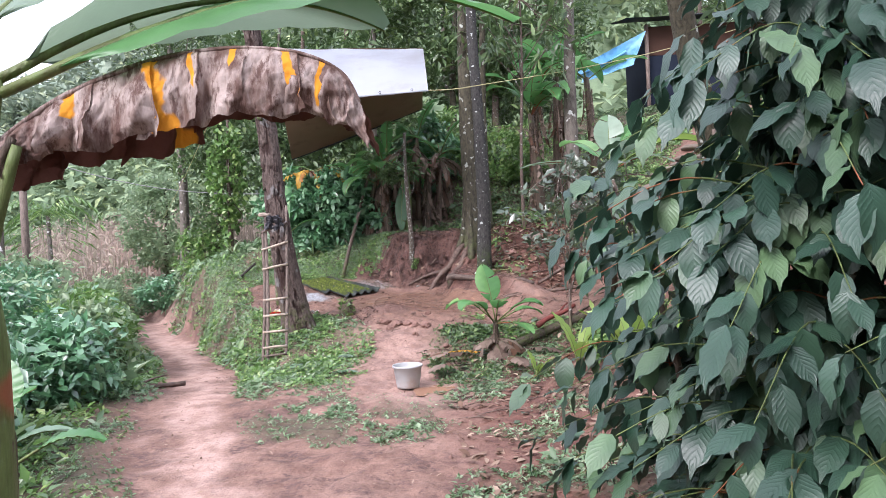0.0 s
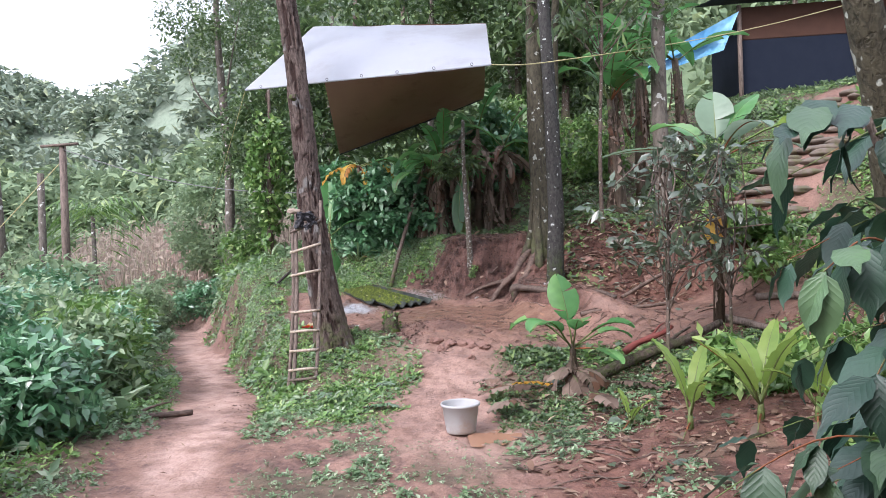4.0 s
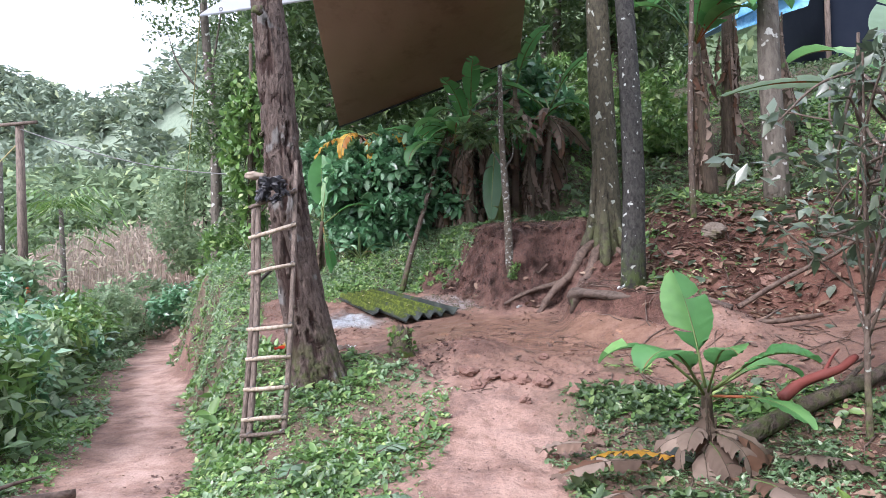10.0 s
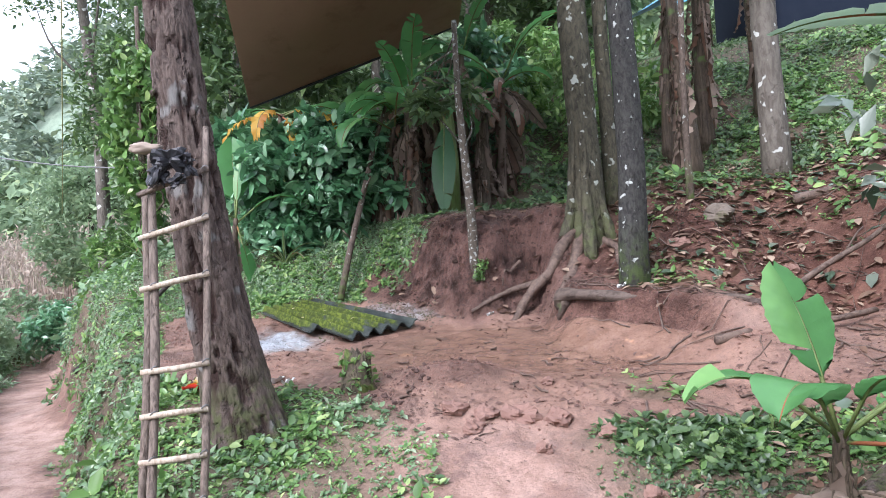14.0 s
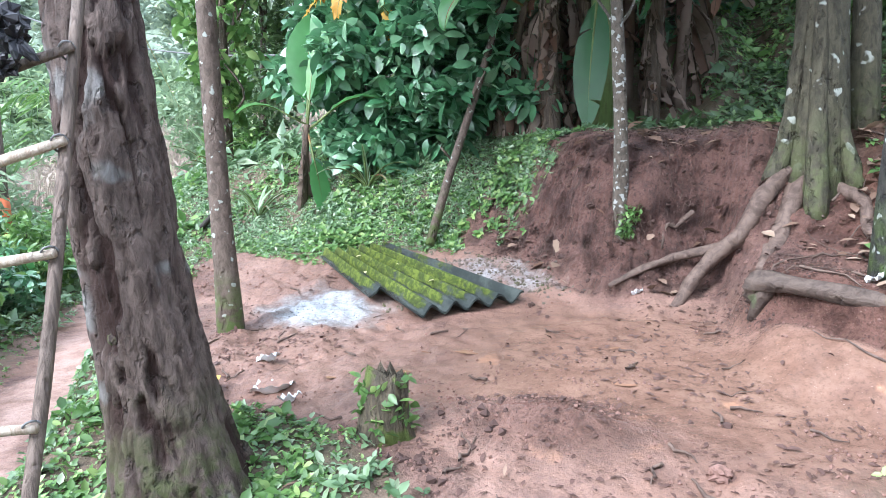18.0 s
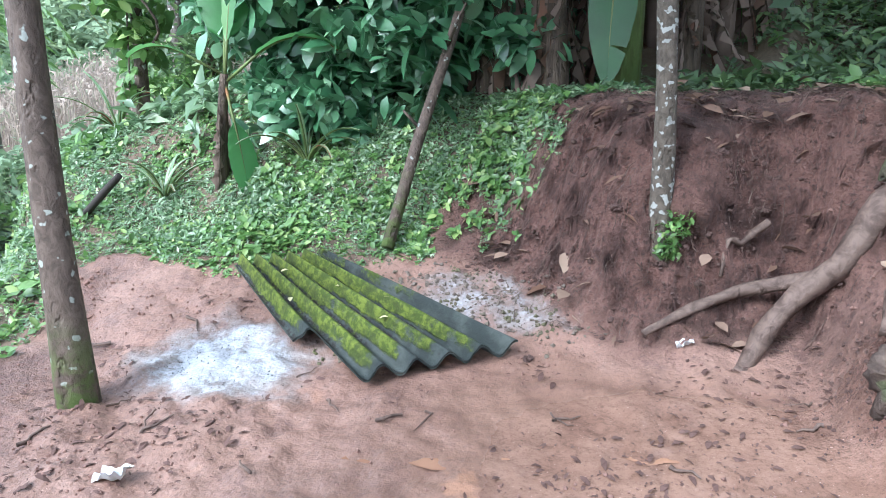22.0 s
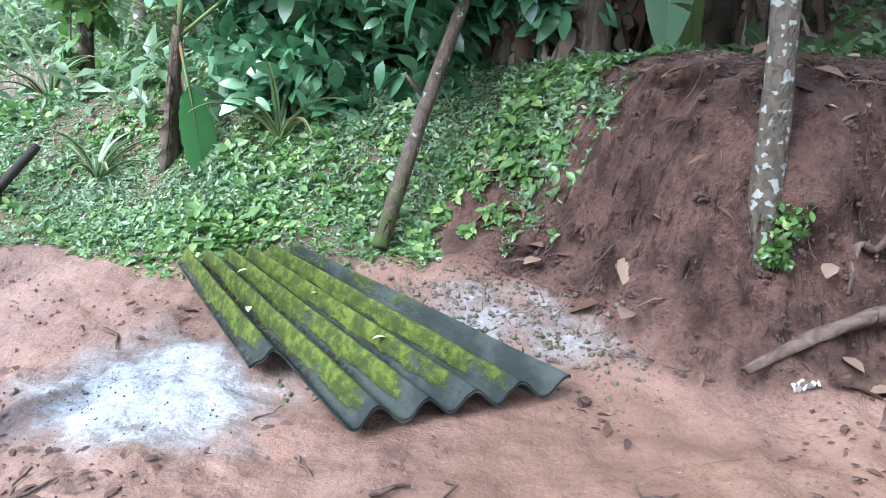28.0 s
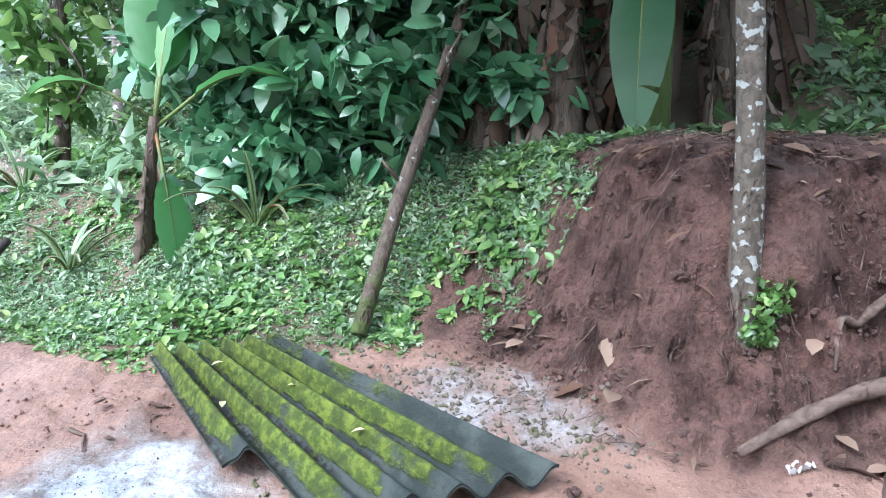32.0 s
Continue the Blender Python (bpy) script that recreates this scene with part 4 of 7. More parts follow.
def banana_leaf(parent, base, azimuth, lift, length, width, droop, mat, rng, torn=0.25, label="", stalk=0.25, name="leaf", rib_mat="banana_green", roll=0.0, ripple=0.006, curl=0.0):
    """One leaf: a stalk that rises from base, then the blade."""
    fine = (20, 4) if width > 0.18 else (12, 2)
    (v, f), rib = blade(length, width, droop, rng, torn, *fine, ripple=ripple, curl=curl)
    m = Matrix.Rotation(azimuth, 4, "Z") @ Matrix.Rotation(-lift, 4, "Y") @ Matrix.Rotation(roll, 4, "X")
    move = np.array(m.to_3x3())
    v = (v + (stalk, 0, 0)) @ move.T
    rib = np.vstack([[(0, 0, 0)], rib + (stalk, 0, 0)]) @ move.T
    leaf = put(name, mesh_from(name, v, f, mat), parent, label, Matrix.Translation(base))
    tube_part("midrib", rib, np.linspace(0.016, 0.003, len(rib)) * min(1.0, 0.4 + length / 2), MAT[rib_mat], leaf, sides=6)
    return leaf


def banana_plant(place, height, radius, leaves, label, seed, stem="banana_stem", lean=(0, 0), dry=0, torn=0.3, dry_len=(0.5, 0.9), category="banana plant", group=""):
    """leaves: rows of azimuth, lift, length, width, droop in degrees and metres."""
    rng = np.random.default_rng(seed)
    root = thing("banana_plant", place, label, category, group)
    s = np.linspace(0, 1, 10)
    line = np.stack([lean[0] * s**1.3, lean[1] * s**1.3, height * s - 0.06 * (1 - s)], -1)
    tube_part("stem", line, radius * (1.15 - 0.55 * s), MAT[stem], root, sides=12, rough=0.1, seed=seed)
    for az, lift, length, width, droop in leaves:
        banana_leaf(root, Vector(line[-1]) - Vector((0, 0, rng.uniform(0, 0.08))), radians(az), radians(lift), length, width, radians(droop), MAT["banana"], rng, torn)
    for k in range(dry):
        h = rng.uniform(0.45, 1.0)
        b = line[int(h * 9)]
        az = rng.uniform(0, 2 * np.pi)
        base = (b[0] + radius * np.cos(az), b[1] + radius * np.sin(az), b[2])
        banana_leaf(root, base, az, radians(rng.uniform(-96, -76)), rng.uniform(*dry_len) * 0.8, rng.uniform(0.05, 0.13), radians(rng.uniform(-35, 30)), MAT["dry_leaf"], rng, 0.5, "withered brown hanging leaf", 0.04, "dry_leaf", "banana_stem", rng.uniform(-1.5, 1.5), 0.03, 1.1)
    return root


def weeds(name, n, region, leaf, sizes, label, seed, kind_leaves=6, width=0.5, accept=0.35, zone=0, category="weeds", rows=2, west=None):
    """Low plants over a region (x0, x1, y0, y1), where the ground's zone allows them."""
    rng = np.random.default_rng(seed)
    x, y = rng.uniform(region[0], region[1], n), rng.uniform(region[2], region[3], n)
    edge = 1 - np.clip(np.maximum(np.abs(x - (region[0] + region[1]) / 2) / (region[1] - region[0]), np.abs(y - (region[2] + region[3]) / 2) / (region[3] - region[2])) * 2, 0, 1)
    patch = fbm(x * 1.6, y * 1.6, 4, seed)
    allow = zones(x, y)[zone]
    keep = (allow > 0.16) & (allow * (0.3 + 1.4 * patch) * smooth(edge, 0, 0.12) > accept + rng.uniform(-0.3, 0.3, n))
    if west:
        off = x - path_x(y) + 0.3 * rng.uniform(-1, 1, len(x))
        keep &= (off > west[0]) & (off < west[1])
    x, y, patch = x[keep], y[keep], patch[keep]
    z = ground_z(x, y)
    grown = (0.5 + 0.95 * smooth(patch, 0.3, 0.7)) * np.exp(rng.normal(0, 0.25, len(x)))
    slope = np.stack([z - ground_z(x + 0.12, y), z - ground_z(x, y + 0.12), np.full(len(x), 0.12)], -1) / 0.12
    slope = slope / np.linalg.norm(slope, axis=1, keepdims=True) * 0.8 + (0, -0.1, 0.3) + rng.normal(0, 0.3, (len(x), 3))
    slope /= np.linalg.norm(slope, axis=1, keepdims=True)
    a = rng.uniform(0, 2 * np.pi, len(x))
    side = np.stack([np.cos(a), np.sin(a), 0 * a], -1)
    side -= slope * (side * slope).sum(1, keepdims=True)
    side /= np.linalg.norm(side, axis=1, keepdims=True)
    t = np.stack([side, np.cross(slope, side), slope], -1)
    parts = []
    pick = rng.integers(0, 5, len(x))
    for k in range(5):
        q = pick == k
        parts.append(scatter(sprig_shape(rng, kind_leaves, width, 0.6, rows), np.stack([x, y, z - 0.01], -1)[q], t[q], rng.uniform(*sizes, q.sum()) * grown[q]))
    v, f = join([p for p in parts if len(p[0])])
    return tagged(put(name, mesh_from(name, v, f, MAT[leaf])), label, category, kind="stuff")


# ---- the yard's trees ----
def at(x, y, dz=0.0):
    return (x, y, gz(x, y) + dz)


# big leaning tree that carries the ladder
tree_place = (-1.98, 2.95, 0.3)
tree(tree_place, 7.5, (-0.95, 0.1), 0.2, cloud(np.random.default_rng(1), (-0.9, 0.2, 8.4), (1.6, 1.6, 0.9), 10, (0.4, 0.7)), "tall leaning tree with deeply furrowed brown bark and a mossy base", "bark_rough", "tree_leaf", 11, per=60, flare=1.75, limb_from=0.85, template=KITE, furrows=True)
tree(at(-2.66, 4.48), 7.0, (-0.55, 0.2), 0.068, cloud(np.random.default_rng(2), (-0.5, 0.2, 7.2), (1.2, 1.2, 0.8), 7, (0.25, 0.5)), "slender tree with spotted brown bark and a mossy foot", "bark_thin", "tree_leaf", 12, per=110, template=KITE, flare=1.5)
tree((-0.37, 5.47, 0.75), 3.0, (-0.03, 0.06), 0.058, cloud(np.random.default_rng(3), (-0.25, 0.35, 2.3), (0.3, 0.3, 0.25), 6, (0.12, 0.22)), "slim brown tree with white lichen growing out of the earth bank", "bark_slim", "tree_leaf", 13, per=70, flare=1.1)
tree(at(1.0, 4.6, -0.05), 8.0, (0.05, 0.1), 0.125, cloud(np.random.default_rng(4), (0.2, 0.6, 8.2), (1.8, 1.8, 1.0), 11, (0.4, 0.7)), "straight dark wet tree trunk dotted with white lichen", "bark_dark", "tree_leaf", 14, per=80, template=KITE, flare=1.3)
tree(at(0.8, 5.55, -0.1), 8.0, (0.15, 0.2), 0.165, cloud(np.random.default_rng(5), (0.2, 0.8, 8.0), (2.0, 2.0, 1.2), 12, (0.4, 0.8)), "lichened tree with flared roots gripping the bank", "bark_lichen", "tree_leaf", 15, per=80, template=KITE, flare=1.55)
tree(at(1.12, 5.75, -0.1), 8.0, (0.2, 0.3), 0.085, cloud(np.random.default_rng(7), (0.2, 0.5, 8.2), (1.0, 1.0, 0.8), 6, (0.3, 0.5)), "thin mossy trunk close behind the lichened tree", "bark_lichen", "tree_leaf", 16, flare=1.4)
tree(at(2.87, 5.85, -0.05), 8.0, (-0.05, 0.3), 0.14, cloud(np.random.default_rng(6), (0.2, 0.8, 8.0), (2.0, 2.0, 1.2), 12, (0.4, 0.8)), "grey tree trunk with round white lichen patches", "bark_pale", "tree_leaf", 17, per=80, template=KITE, flare=1.2)

first = [o_ for o_ in bpy.data.objects if o_.get("label", "").startswith("tall leaning tree")][0]
for k, (h, a_, s_) in enumerate(((0.75, 4.4, 0.03), (2.3, 3.9, 0.03), (3.4, 4.9, 0.05))):
    v, f = tube([(0, 0, 0), (0.5 * s_, 0, 0.1 * s_), (0.8 * s_, 0, 0.15 * s_)], [s_, s_ * 0.75, s_ * 0.35], 14, 0.3, k)
    put("bark_knot", clean_quads("bark_knot", v, f, MAT["bark_rough"]), first, "", Matrix.Translation((-0.95 * h / 7.5 + 0.17 * math.cos(a_), 0.17 * math.sin(a_), h)) @ Matrix.Rotation(a_, 4, "Z"))

lean = np.random.default_rng(66)
tree(at(4.05, 0.5), 5.4, (-1.55, -2.3), 0.18, np.vstack([cloud(lean, (-1.6, -1.6, 5.6), (1.2, 1.2, 0.5), 14, (0.25, 0.45)), cloud(lean, (-0.7, -0.5, 3.9), (0.5, 0.5, 0.3), 4, (0.15, 0.25))]), "leaning lichened tree with long drooping leaves above the yard", "bark_lichen", "tree_leaf", 20, leaf_size=0.24, per=40, limbs=9, flare=1.3, template=NARROW, up=0.05, sides=20)

# the leaning stick and the fallen roots
stick = thing("leaning_stick", (-1.8, 5.95, 1.05), "mossy dead pole leaning into the shrubs", "stick")
tube_part("pole", [(0, 0, -0.05), (0.1, 0.3, 0.5), (0.24, 0.62, 1.1), (0.4, 0.85, 1.75), (0.55, 1.0, 2.2)], [0.04, 0.037, 0.034, 0.03, 0.02], MAT["bark_thin"], stick, sides=8)
tube_part("twig_stub", [(0.22, 0.58, 1.05), (0.3, 0.52, 1.2), (0.36, 0.5, 1.3)], [0.014, 0.011, 0.007], MAT["bark_thin"], stick, "short broken side twig", sides=6)
tube_part("twig_stub", [(0.12, 0.35, 0.58), (0.06, 0.3, 0.66), (0.03, 0.28, 0.7)], [0.012, 0.01, 0.006], MAT["bark_thin"], stick, "short broken side twig", sides=6)


# ---- the tarpaulin ----
def cloth(a, b, c, d, nu, nv, sag, mat, seed, thick=0.006):
    """A sagging cloth between corners a b (top edge) and d c (bottom edge)."""
    a, b, c, d = (np.array(p, float) for p in (a, b, c, d))
    u, v = np.meshgrid(np.linspace(0, 1, nu), np.linspace(0, 1, nv))
    p = (a * (1 - u)[..., None] + b * u[..., None]) * (1 - v)[..., None] + (d * (1 - u)[..., None] + c * u[..., None]) * v[..., None]
    n = np.cross(b - a, d - a)
    n /= np.linalg.norm(n)
    w = sag * (np.sin(np.pi * u) * np.sin(np.pi * v)) + 0.05 * (fbm(u * 6, v * 3, 3, seed) - 0.5)
    p = p + n * w[..., None]
    vv = np.concatenate([p.reshape(-1, 3), (p + n * thick).reshape(-1, 3)])
    i, j = np.meshgrid(np.arange(nv - 1), np.arange(nu - 1), indexing="ij")
    q = np.stack([i * nu + j, i * nu + j + 1, (i + 1) * nu + j + 1, (i + 1) * nu + j], -1).reshape(-1, 4)
    return vv, np.vstack([q, q[:, ::-1] + nu * nv])


tarp = thing("tarpaulin", (-1.6, 5.9, 4.8), "silver tarpaulin roof over the yard with a brown underside", "tarpaulin")
o = np.array([-1.6, 5.9, 4.8])
EAVE_L, EAVE_R = np.array([-3.5, 3.95, 4.11]), np.array([0.22, 3.28, 4.08])
RIDGE_L, RIDGE_R = np.array([-3.0, 5.9, 5.58]), np.array([0.02, 5.88, 5.42])
BACK_L, BACK_R = np.array([-3.44, 8.97, 3.74]), np.array([-0.27, 9.36, 4.85])
v, f = cloth(RIDGE_L - o, RIDGE_R - o, EAVE_R - o, EAVE_L - o, 48, 20, -0.1, None, 3)
put("front_slope", mesh_from("front_slope", v, f, MAT["tarp_top"]), tarp, "silver grey sheet sloping to the eave")
v, f = cloth(RIDGE_L - o, RIDGE_R - o, BACK_R - o, BACK_L - o, 40, 24, -0.25, None, 4)
put("back_slope", mesh_from("back_slope", v, f, MAT["tarp_under"]), tarp, "brown underside of the back slope")
hem = bezier([BACK_L - o, (BACK_L * 0.5 + BACK_R * 0.5) - o + (0, 0, -0.02), BACK_R - o], 16)
tube_part("hem", hem, 0.02, MAT["black_cloth"], tarp, "dark rolled hem", sides=6)
hem = bezier([EAVE_L - o, (EAVE_L * 0.5 + EAVE_R * 0.5) - o, EAVE_R - o], 16)
tube_part("hem", hem, 0.014, MAT["tarp_top"], tarp, sides=6)
for k in range(7):
    q = EAVE_L * (1 - (k + 0.5) / 7) + EAVE_R * ((k + 0.5) / 7) - o
    ring = [q + np.array([0.018 * math.cos(w), -0.012, 0.03 + 0.018 * math.sin(w)]) for w in np.linspace(0, 6.28, 10)]
    tube_part("eyelet", ring, 0.005, MAT["wire"], tarp, sides=5)


def cord(a, b, sag, r, mat, label, name="rope"):
    root = thing(name, a, label, name)
    line = [Vector(a).lerp(Vector(b), s) - Vector(a) - Vector((0, 0, sag * math.sin(math.pi * s))) for s in np.linspace(0, 1, 24)]
    tube_part("cord", line, r, MAT[mat], root, sides=6)
    return root


cord(EAVE_R, (1.0, 4.46, 4.35), 0.02, 0.009, "rope", "thin yellowish rope tying the tarpaulin corner to the dark tree")
cord((1.0, 4.46, 4.35), (7.5, 9.5, 6.4), 0.12, 0.009, "rope", "thin yellowish line running from the dark tree to the hut")
cord(EAVE_L, (-8.0, 12.0, 2.6), 0.1, 0.006, "rope", "thin cord tying the tarpaulin corner down to the slope")
cord((-12.1, 12.1, 4.7), (-2.2, 8.5, 2.9), 0.5, 0.012, "wire", "sagging electric wire across the valley", "wire")

# ---- the ladder ----
ladder = thing("ladder", (-2.1, 1.85, -0.1), "home-made ladder of poles with tied wooden rungs leaning on the tree", "ladder")
lo = np.array([-2.1, 1.85, -0.1])
RAIL_L = [np.array([-2.2, 1.83, -0.15]), np.array([-2.24, 2.2, 0.95]), np.array([-2.31, 2.52, 2.2])]
RAIL_R = [np.array([-1.94, 1.86, -0.15]), np.array([-1.965, 2.25, 0.95]), np.array([-2.01, 2.63, 2.32])]
RAIL_B = [np.array([-2.3, 1.95, -0.1]), np.array([-2.3, 2.25, 0.95]), np.array([-2.36, 2.52, 1.95])]
for rail, r in ((RAIL_L, 0.027), (RAIL_R, 0.024), (RAIL_B, 0.026)):
    tube_part("rail", bezier(rail, 14) - lo, np.linspace(r, r * 0.8, 14), MAT["pole_wood"], ladder, sides=10, rough=0.15, seed=int(r * 1000))
for k, h in enumerate((-0.02, 0.18, 0.335, 0.56, 0.8, 1.07, 1.49, 1.79, 2.03)):
    s = (h + 0.15) / 2.4
    a = bezier(RAIL_L, 60)[int(s * 59)]
    b = bezier(RAIL_R, 60)[int(s * 59)]
    a, b = a + (a - b) * 0.22 + (0, -0.035, -0.012), b + (b - a) * 0.08 + (0, -0.035, 0.012)
    rung = tube_part("rung", [a - lo, (a + b) / 2 - lo + (0, 0, 0.004 * (-1) ** k), b - lo], [0.016, 0.018, 0.015], MAT["peeled_wood" if k > 1 and k < 8 else "pole_wood"], ladder, "peeled pale stick" if k > 1 else "", sides=8, rough=0.1, seed=k)
    for p in (a * 0.82 + b * 0.18, b * 0.93 + a * 0.07):
        ring = [p - lo + np.array([0.02 * math.cos(q), 0.03 * math.sin(q) + 0.015, 0.026 * math.cos(q + 0.7)]) for q in np.linspace(0, 6.2, 12)]
        tube_part("lashing", ring, 0.004, MAT["wire"], rung, sides=5)

bag = thing("black_bag", (-2.2, 2.42, 2.1), "crumpled black plastic bag and tan cloth hung on the ladder top", "bag")
rng = np.random.default_rng(8)


def lump(radii, seed, amount=0.35, seg=20, rings=14):
    a, b = np.meshgrid(np.linspace(0, 2 * np.pi, seg, endpoint=False), np.linspace(0.06, np.pi - 0.06, rings))
    r = 1 + amount * (2 * fbm(np.cos(a) * np.sin(b) * 2 + 7, np.cos(b) * 2 + np.sin(a) * np.sin(b) * 2, 3, seed) - 1)
    v = np.stack([np.cos(a) * np.sin(b) * r * radii[0], np.sin(a) * np.sin(b) * r * radii[1], np.cos(b) * r * radii[2]], -1).reshape(-1, 3)
    i, j = np.meshgrid(np.arange(rings - 1), np.arange(seg), indexing="ij")
    k = (j + 1) % seg
    f = np.stack([i * seg + j, (i + 1) * seg + j, (i + 1) * seg + k, i * seg + k], -1).reshape(-1, 4)
    top = np.arange(seg)
    v = np.vstack([v, v[:seg].mean(0), v[-seg:].mean(0)])
    n = len(v)
    f = np.vstack([f, np.stack([top, np.roll(top, -1), np.full(seg, n - 2), np.full(seg, n - 2)], -1), np.stack([np.roll(top, -1) + (rings - 1) * seg, top + (rings - 1) * seg, np.full(seg, n - 1), np.full(seg, n - 1)], -1)])
    return v, f


def lump_part(name, radii, seed, mat, parent=None, label="", at_=None, amount=0.35):
    v, f = lump(radii, seed, amount)
    return put(name, clean_quads(name, v, f, MAT[mat]), parent, label, at_)


for k, (x, z, s_) in enumerate(((0.05, 0.0, 1.0), (0.14, -0.03, 0.7), (-0.02, -0.07, 0.75), (0.08, -0.12, 0.5))):
    fold = lump_part("plastic_fold", (0.1 * s_, 0.06 * s_, 0.06 * s_), 5 + k, "black_cloth", bag, "", Matrix.Translation((x, -0.03, z)) @ Matrix.Rotation(k * 0.9, 4, "Y"), 1.2)
    fold.data.polygons.foreach_set("use_smooth", np.zeros(len(fold.data.polygons), bool))
lump_part("glove", (0.1, 0.05, 0.035), 6, "tan_cloth", bag, "tan work glove", Matrix.Translation((-0.1, -0.03, 0.08)), 0.5)

# ---- bucket ----
bucket = thing("bucket", at(0, 0, 0.0), "grey plastic bucket with a thick rolled rim standing on wet soil", "bucket")
bm = bmesh.new()
prof = [(0.0, 0.02), (0.115, 0.02), (0.12, 0.0), (0.128, 0.002), (0.135, 0.03), (0.165, 0.235), (0.176, 0.24), (0.18, 0.252), (0.176, 0.264), (0.166, 0.264), (0.16, 0.25), (0.129, 0.032), (0.0, 0.03)]
rings = []
for r, z in prof:
    rings.append([bm.verts.new((r * math.cos(q), r * math.sin(q), z)) for q in np.linspace(0, 2 * math.pi, 40, endpoint=False)] if r else [bm.verts.new((0, 0, z))])
for a, b in zip(rings[:-1], rings[1:]):
    for k in range(40):
        m_ = (k + 1) % 40
        if len(a) == 1:
            bm.faces.new((a[0], b[m_], b[k]))
        elif len(b) == 1:
            bm.faces.new((a[k], a[m_], b[0]))
        else:
            bm.faces.new((a[k], a[m_], b[m_], b[k]))
for fc in bm.faces:
    fc.smooth = True
part("body", bm, MAT["bucket"], bucket)

# ---- the corrugated sheet ----
def corrugated():
    """A mossy sheet whose waves run from its raised back to the near edge; one strip is broken short."""
    O, U, W = np.array([-1.59, 4.77, 0.7]), np.array([0.64, 0.315, 0.064]), np.array([-0.921, 0.85, 0.251])
    skew = np.array([-0.186, -0.312, -0.011])
    us, vs = np.linspace(-0.13, 1.02, 150), np.linspace(0, 1, 60)
    X, Y = np.meshgrid(us, vs)
    wave = 0.033 * np.cos((X + 0.01) * 2 * np.pi * 4.9)
    cut = np.where(X < 0.04, 0.32 + 0.05 * (fbm(X * 20, X * 3, 2, 3) - 0.5), 0.02 * (fbm(X * 12, X * 0 + 1, 3, 5)))
    Yc = cut + (1.0 - cut) * Y
    n = np.cross(U, W)
    n /= np.linalg.norm(n)
    p = O + X[..., None] * U + Yc[..., None] * W + (X * Yc)[..., None] * skew + (wave + 0.03 + 0.012 * (fbm(X * 3, Yc * 3, 2, 8) - 0.5))[..., None] * n
    nu, nv = len(us), len(vs)
    c = O
    vv = np.concatenate([p.reshape(-1, 3) - c, (p - 0.012 * n).reshape(-1, 3) - c])
    i, j = np.meshgrid(np.arange(nv - 1), np.arange(nu - 1), indexing="ij")
    q = np.stack([i * nu + j, i * nu + j + 1, (i + 1) * nu + j + 1, (i + 1) * nu + j], -1).reshape(-1, 4)
    N = nu * nv
    edges = []
    for line in (np.arange(nu), np.arange(nu) + (nv - 1) * nu, np.arange(nv) * nu, np.arange(nv) * nu + nu - 1):
        edges.append(np.stack([line[:-1], line[1:], line[1:] + N, line[:-1] + N], -1))
    me = mesh_from("corrugated_sheet", vv, np.vstack([q, q[:, ::-1] + N] + edges), MAT["sheet"])
    moss = 0.12 + 0.42 * smooth(np.cos((X + 0.01) * 2 * np.pi * 4.9 + 0.7), -0.3, 0.6) - 0.5 * smooth(X, 0.82, 0.95) + 0.3 * smooth(Yc, 0.0, 0.7) - 0.35 * (1 - smooth(Yc - cut, 0.0, 0.12))
    me.attributes.new("moss", "FLOAT", "POINT").data.foreach_set("value", np.concatenate([moss.ravel(), 0 * moss.ravel() - 0.5]).astype(np.float32))
    grime = smooth(-np.cos((X + 0.01) * 2 * np.pi * 4.9), 0.55, 0.95) * smooth(Yc, 0.1, 0.3)
    me.attributes.new("grime", "FLOAT", "POINT").data.foreach_set("value", np.concatenate([grime.ravel(), 0 * grime.ravel()]).astype(np.float32))
    return tagged(put("corrugated_sheet", me, None, "", Matrix.Translation(c)), "broken corrugated roofing sheet grown over with yellow-green moss", "roofing sheet")


corrugated()
rng = np.random.default_rng(12)
for k, (u_, w_) in enumerate(((0.15, 0.3), (0.36, 0.22), (0.55, 0.3), (0.05, 0.55), (0.5, 0.6), (0.75, 0.45), (0.3, 0.8))):
    p_ = np.array([-1.59, 4.77, 0.7]) + u_ * np.array([0.64, 0.315, 0.064]) + w_ * np.array([-0.921, 0.85, 0.251]) + u_ * w_ * np.array([-0.186, -0.312, -0.011]) + (0, 0, 0.062)
    v, f = leaf_shape(0.55, 0.2, 0.2, 3)
    me = mesh_from("fallen_petal", v * 0.045, f, MAT["pale_petal"])
    tagged(put("fallen_petal", me, None, "", Matrix.Translation(p_) @ Matrix.Rotation(k * 1.7, 4, "Z")), "small pale fallen leaf lying on the mossy sheet", "leaf", "fallen petals")

# ---- stump ----
stump = thing("tree_stump", at(-1.3, 3.4, -0.05), "small rotten tree stump with moss and a ragged top", "stump")
v, f = tube([(0, 0, 0), (0.0, 0, 0.1), (0.01, 0, 0.2), (0.02, 0.01, 0.28)], [0.14, 0.11, 0.1, 0.085], 22, 0.2, 4)
v[66:88, 2] += 0.06 * np.random.default_rng(1).uniform(-0.6, 1, 22)
put("wood", clean_quads("wood", v, f, MAT["moss_stump"]), stump)

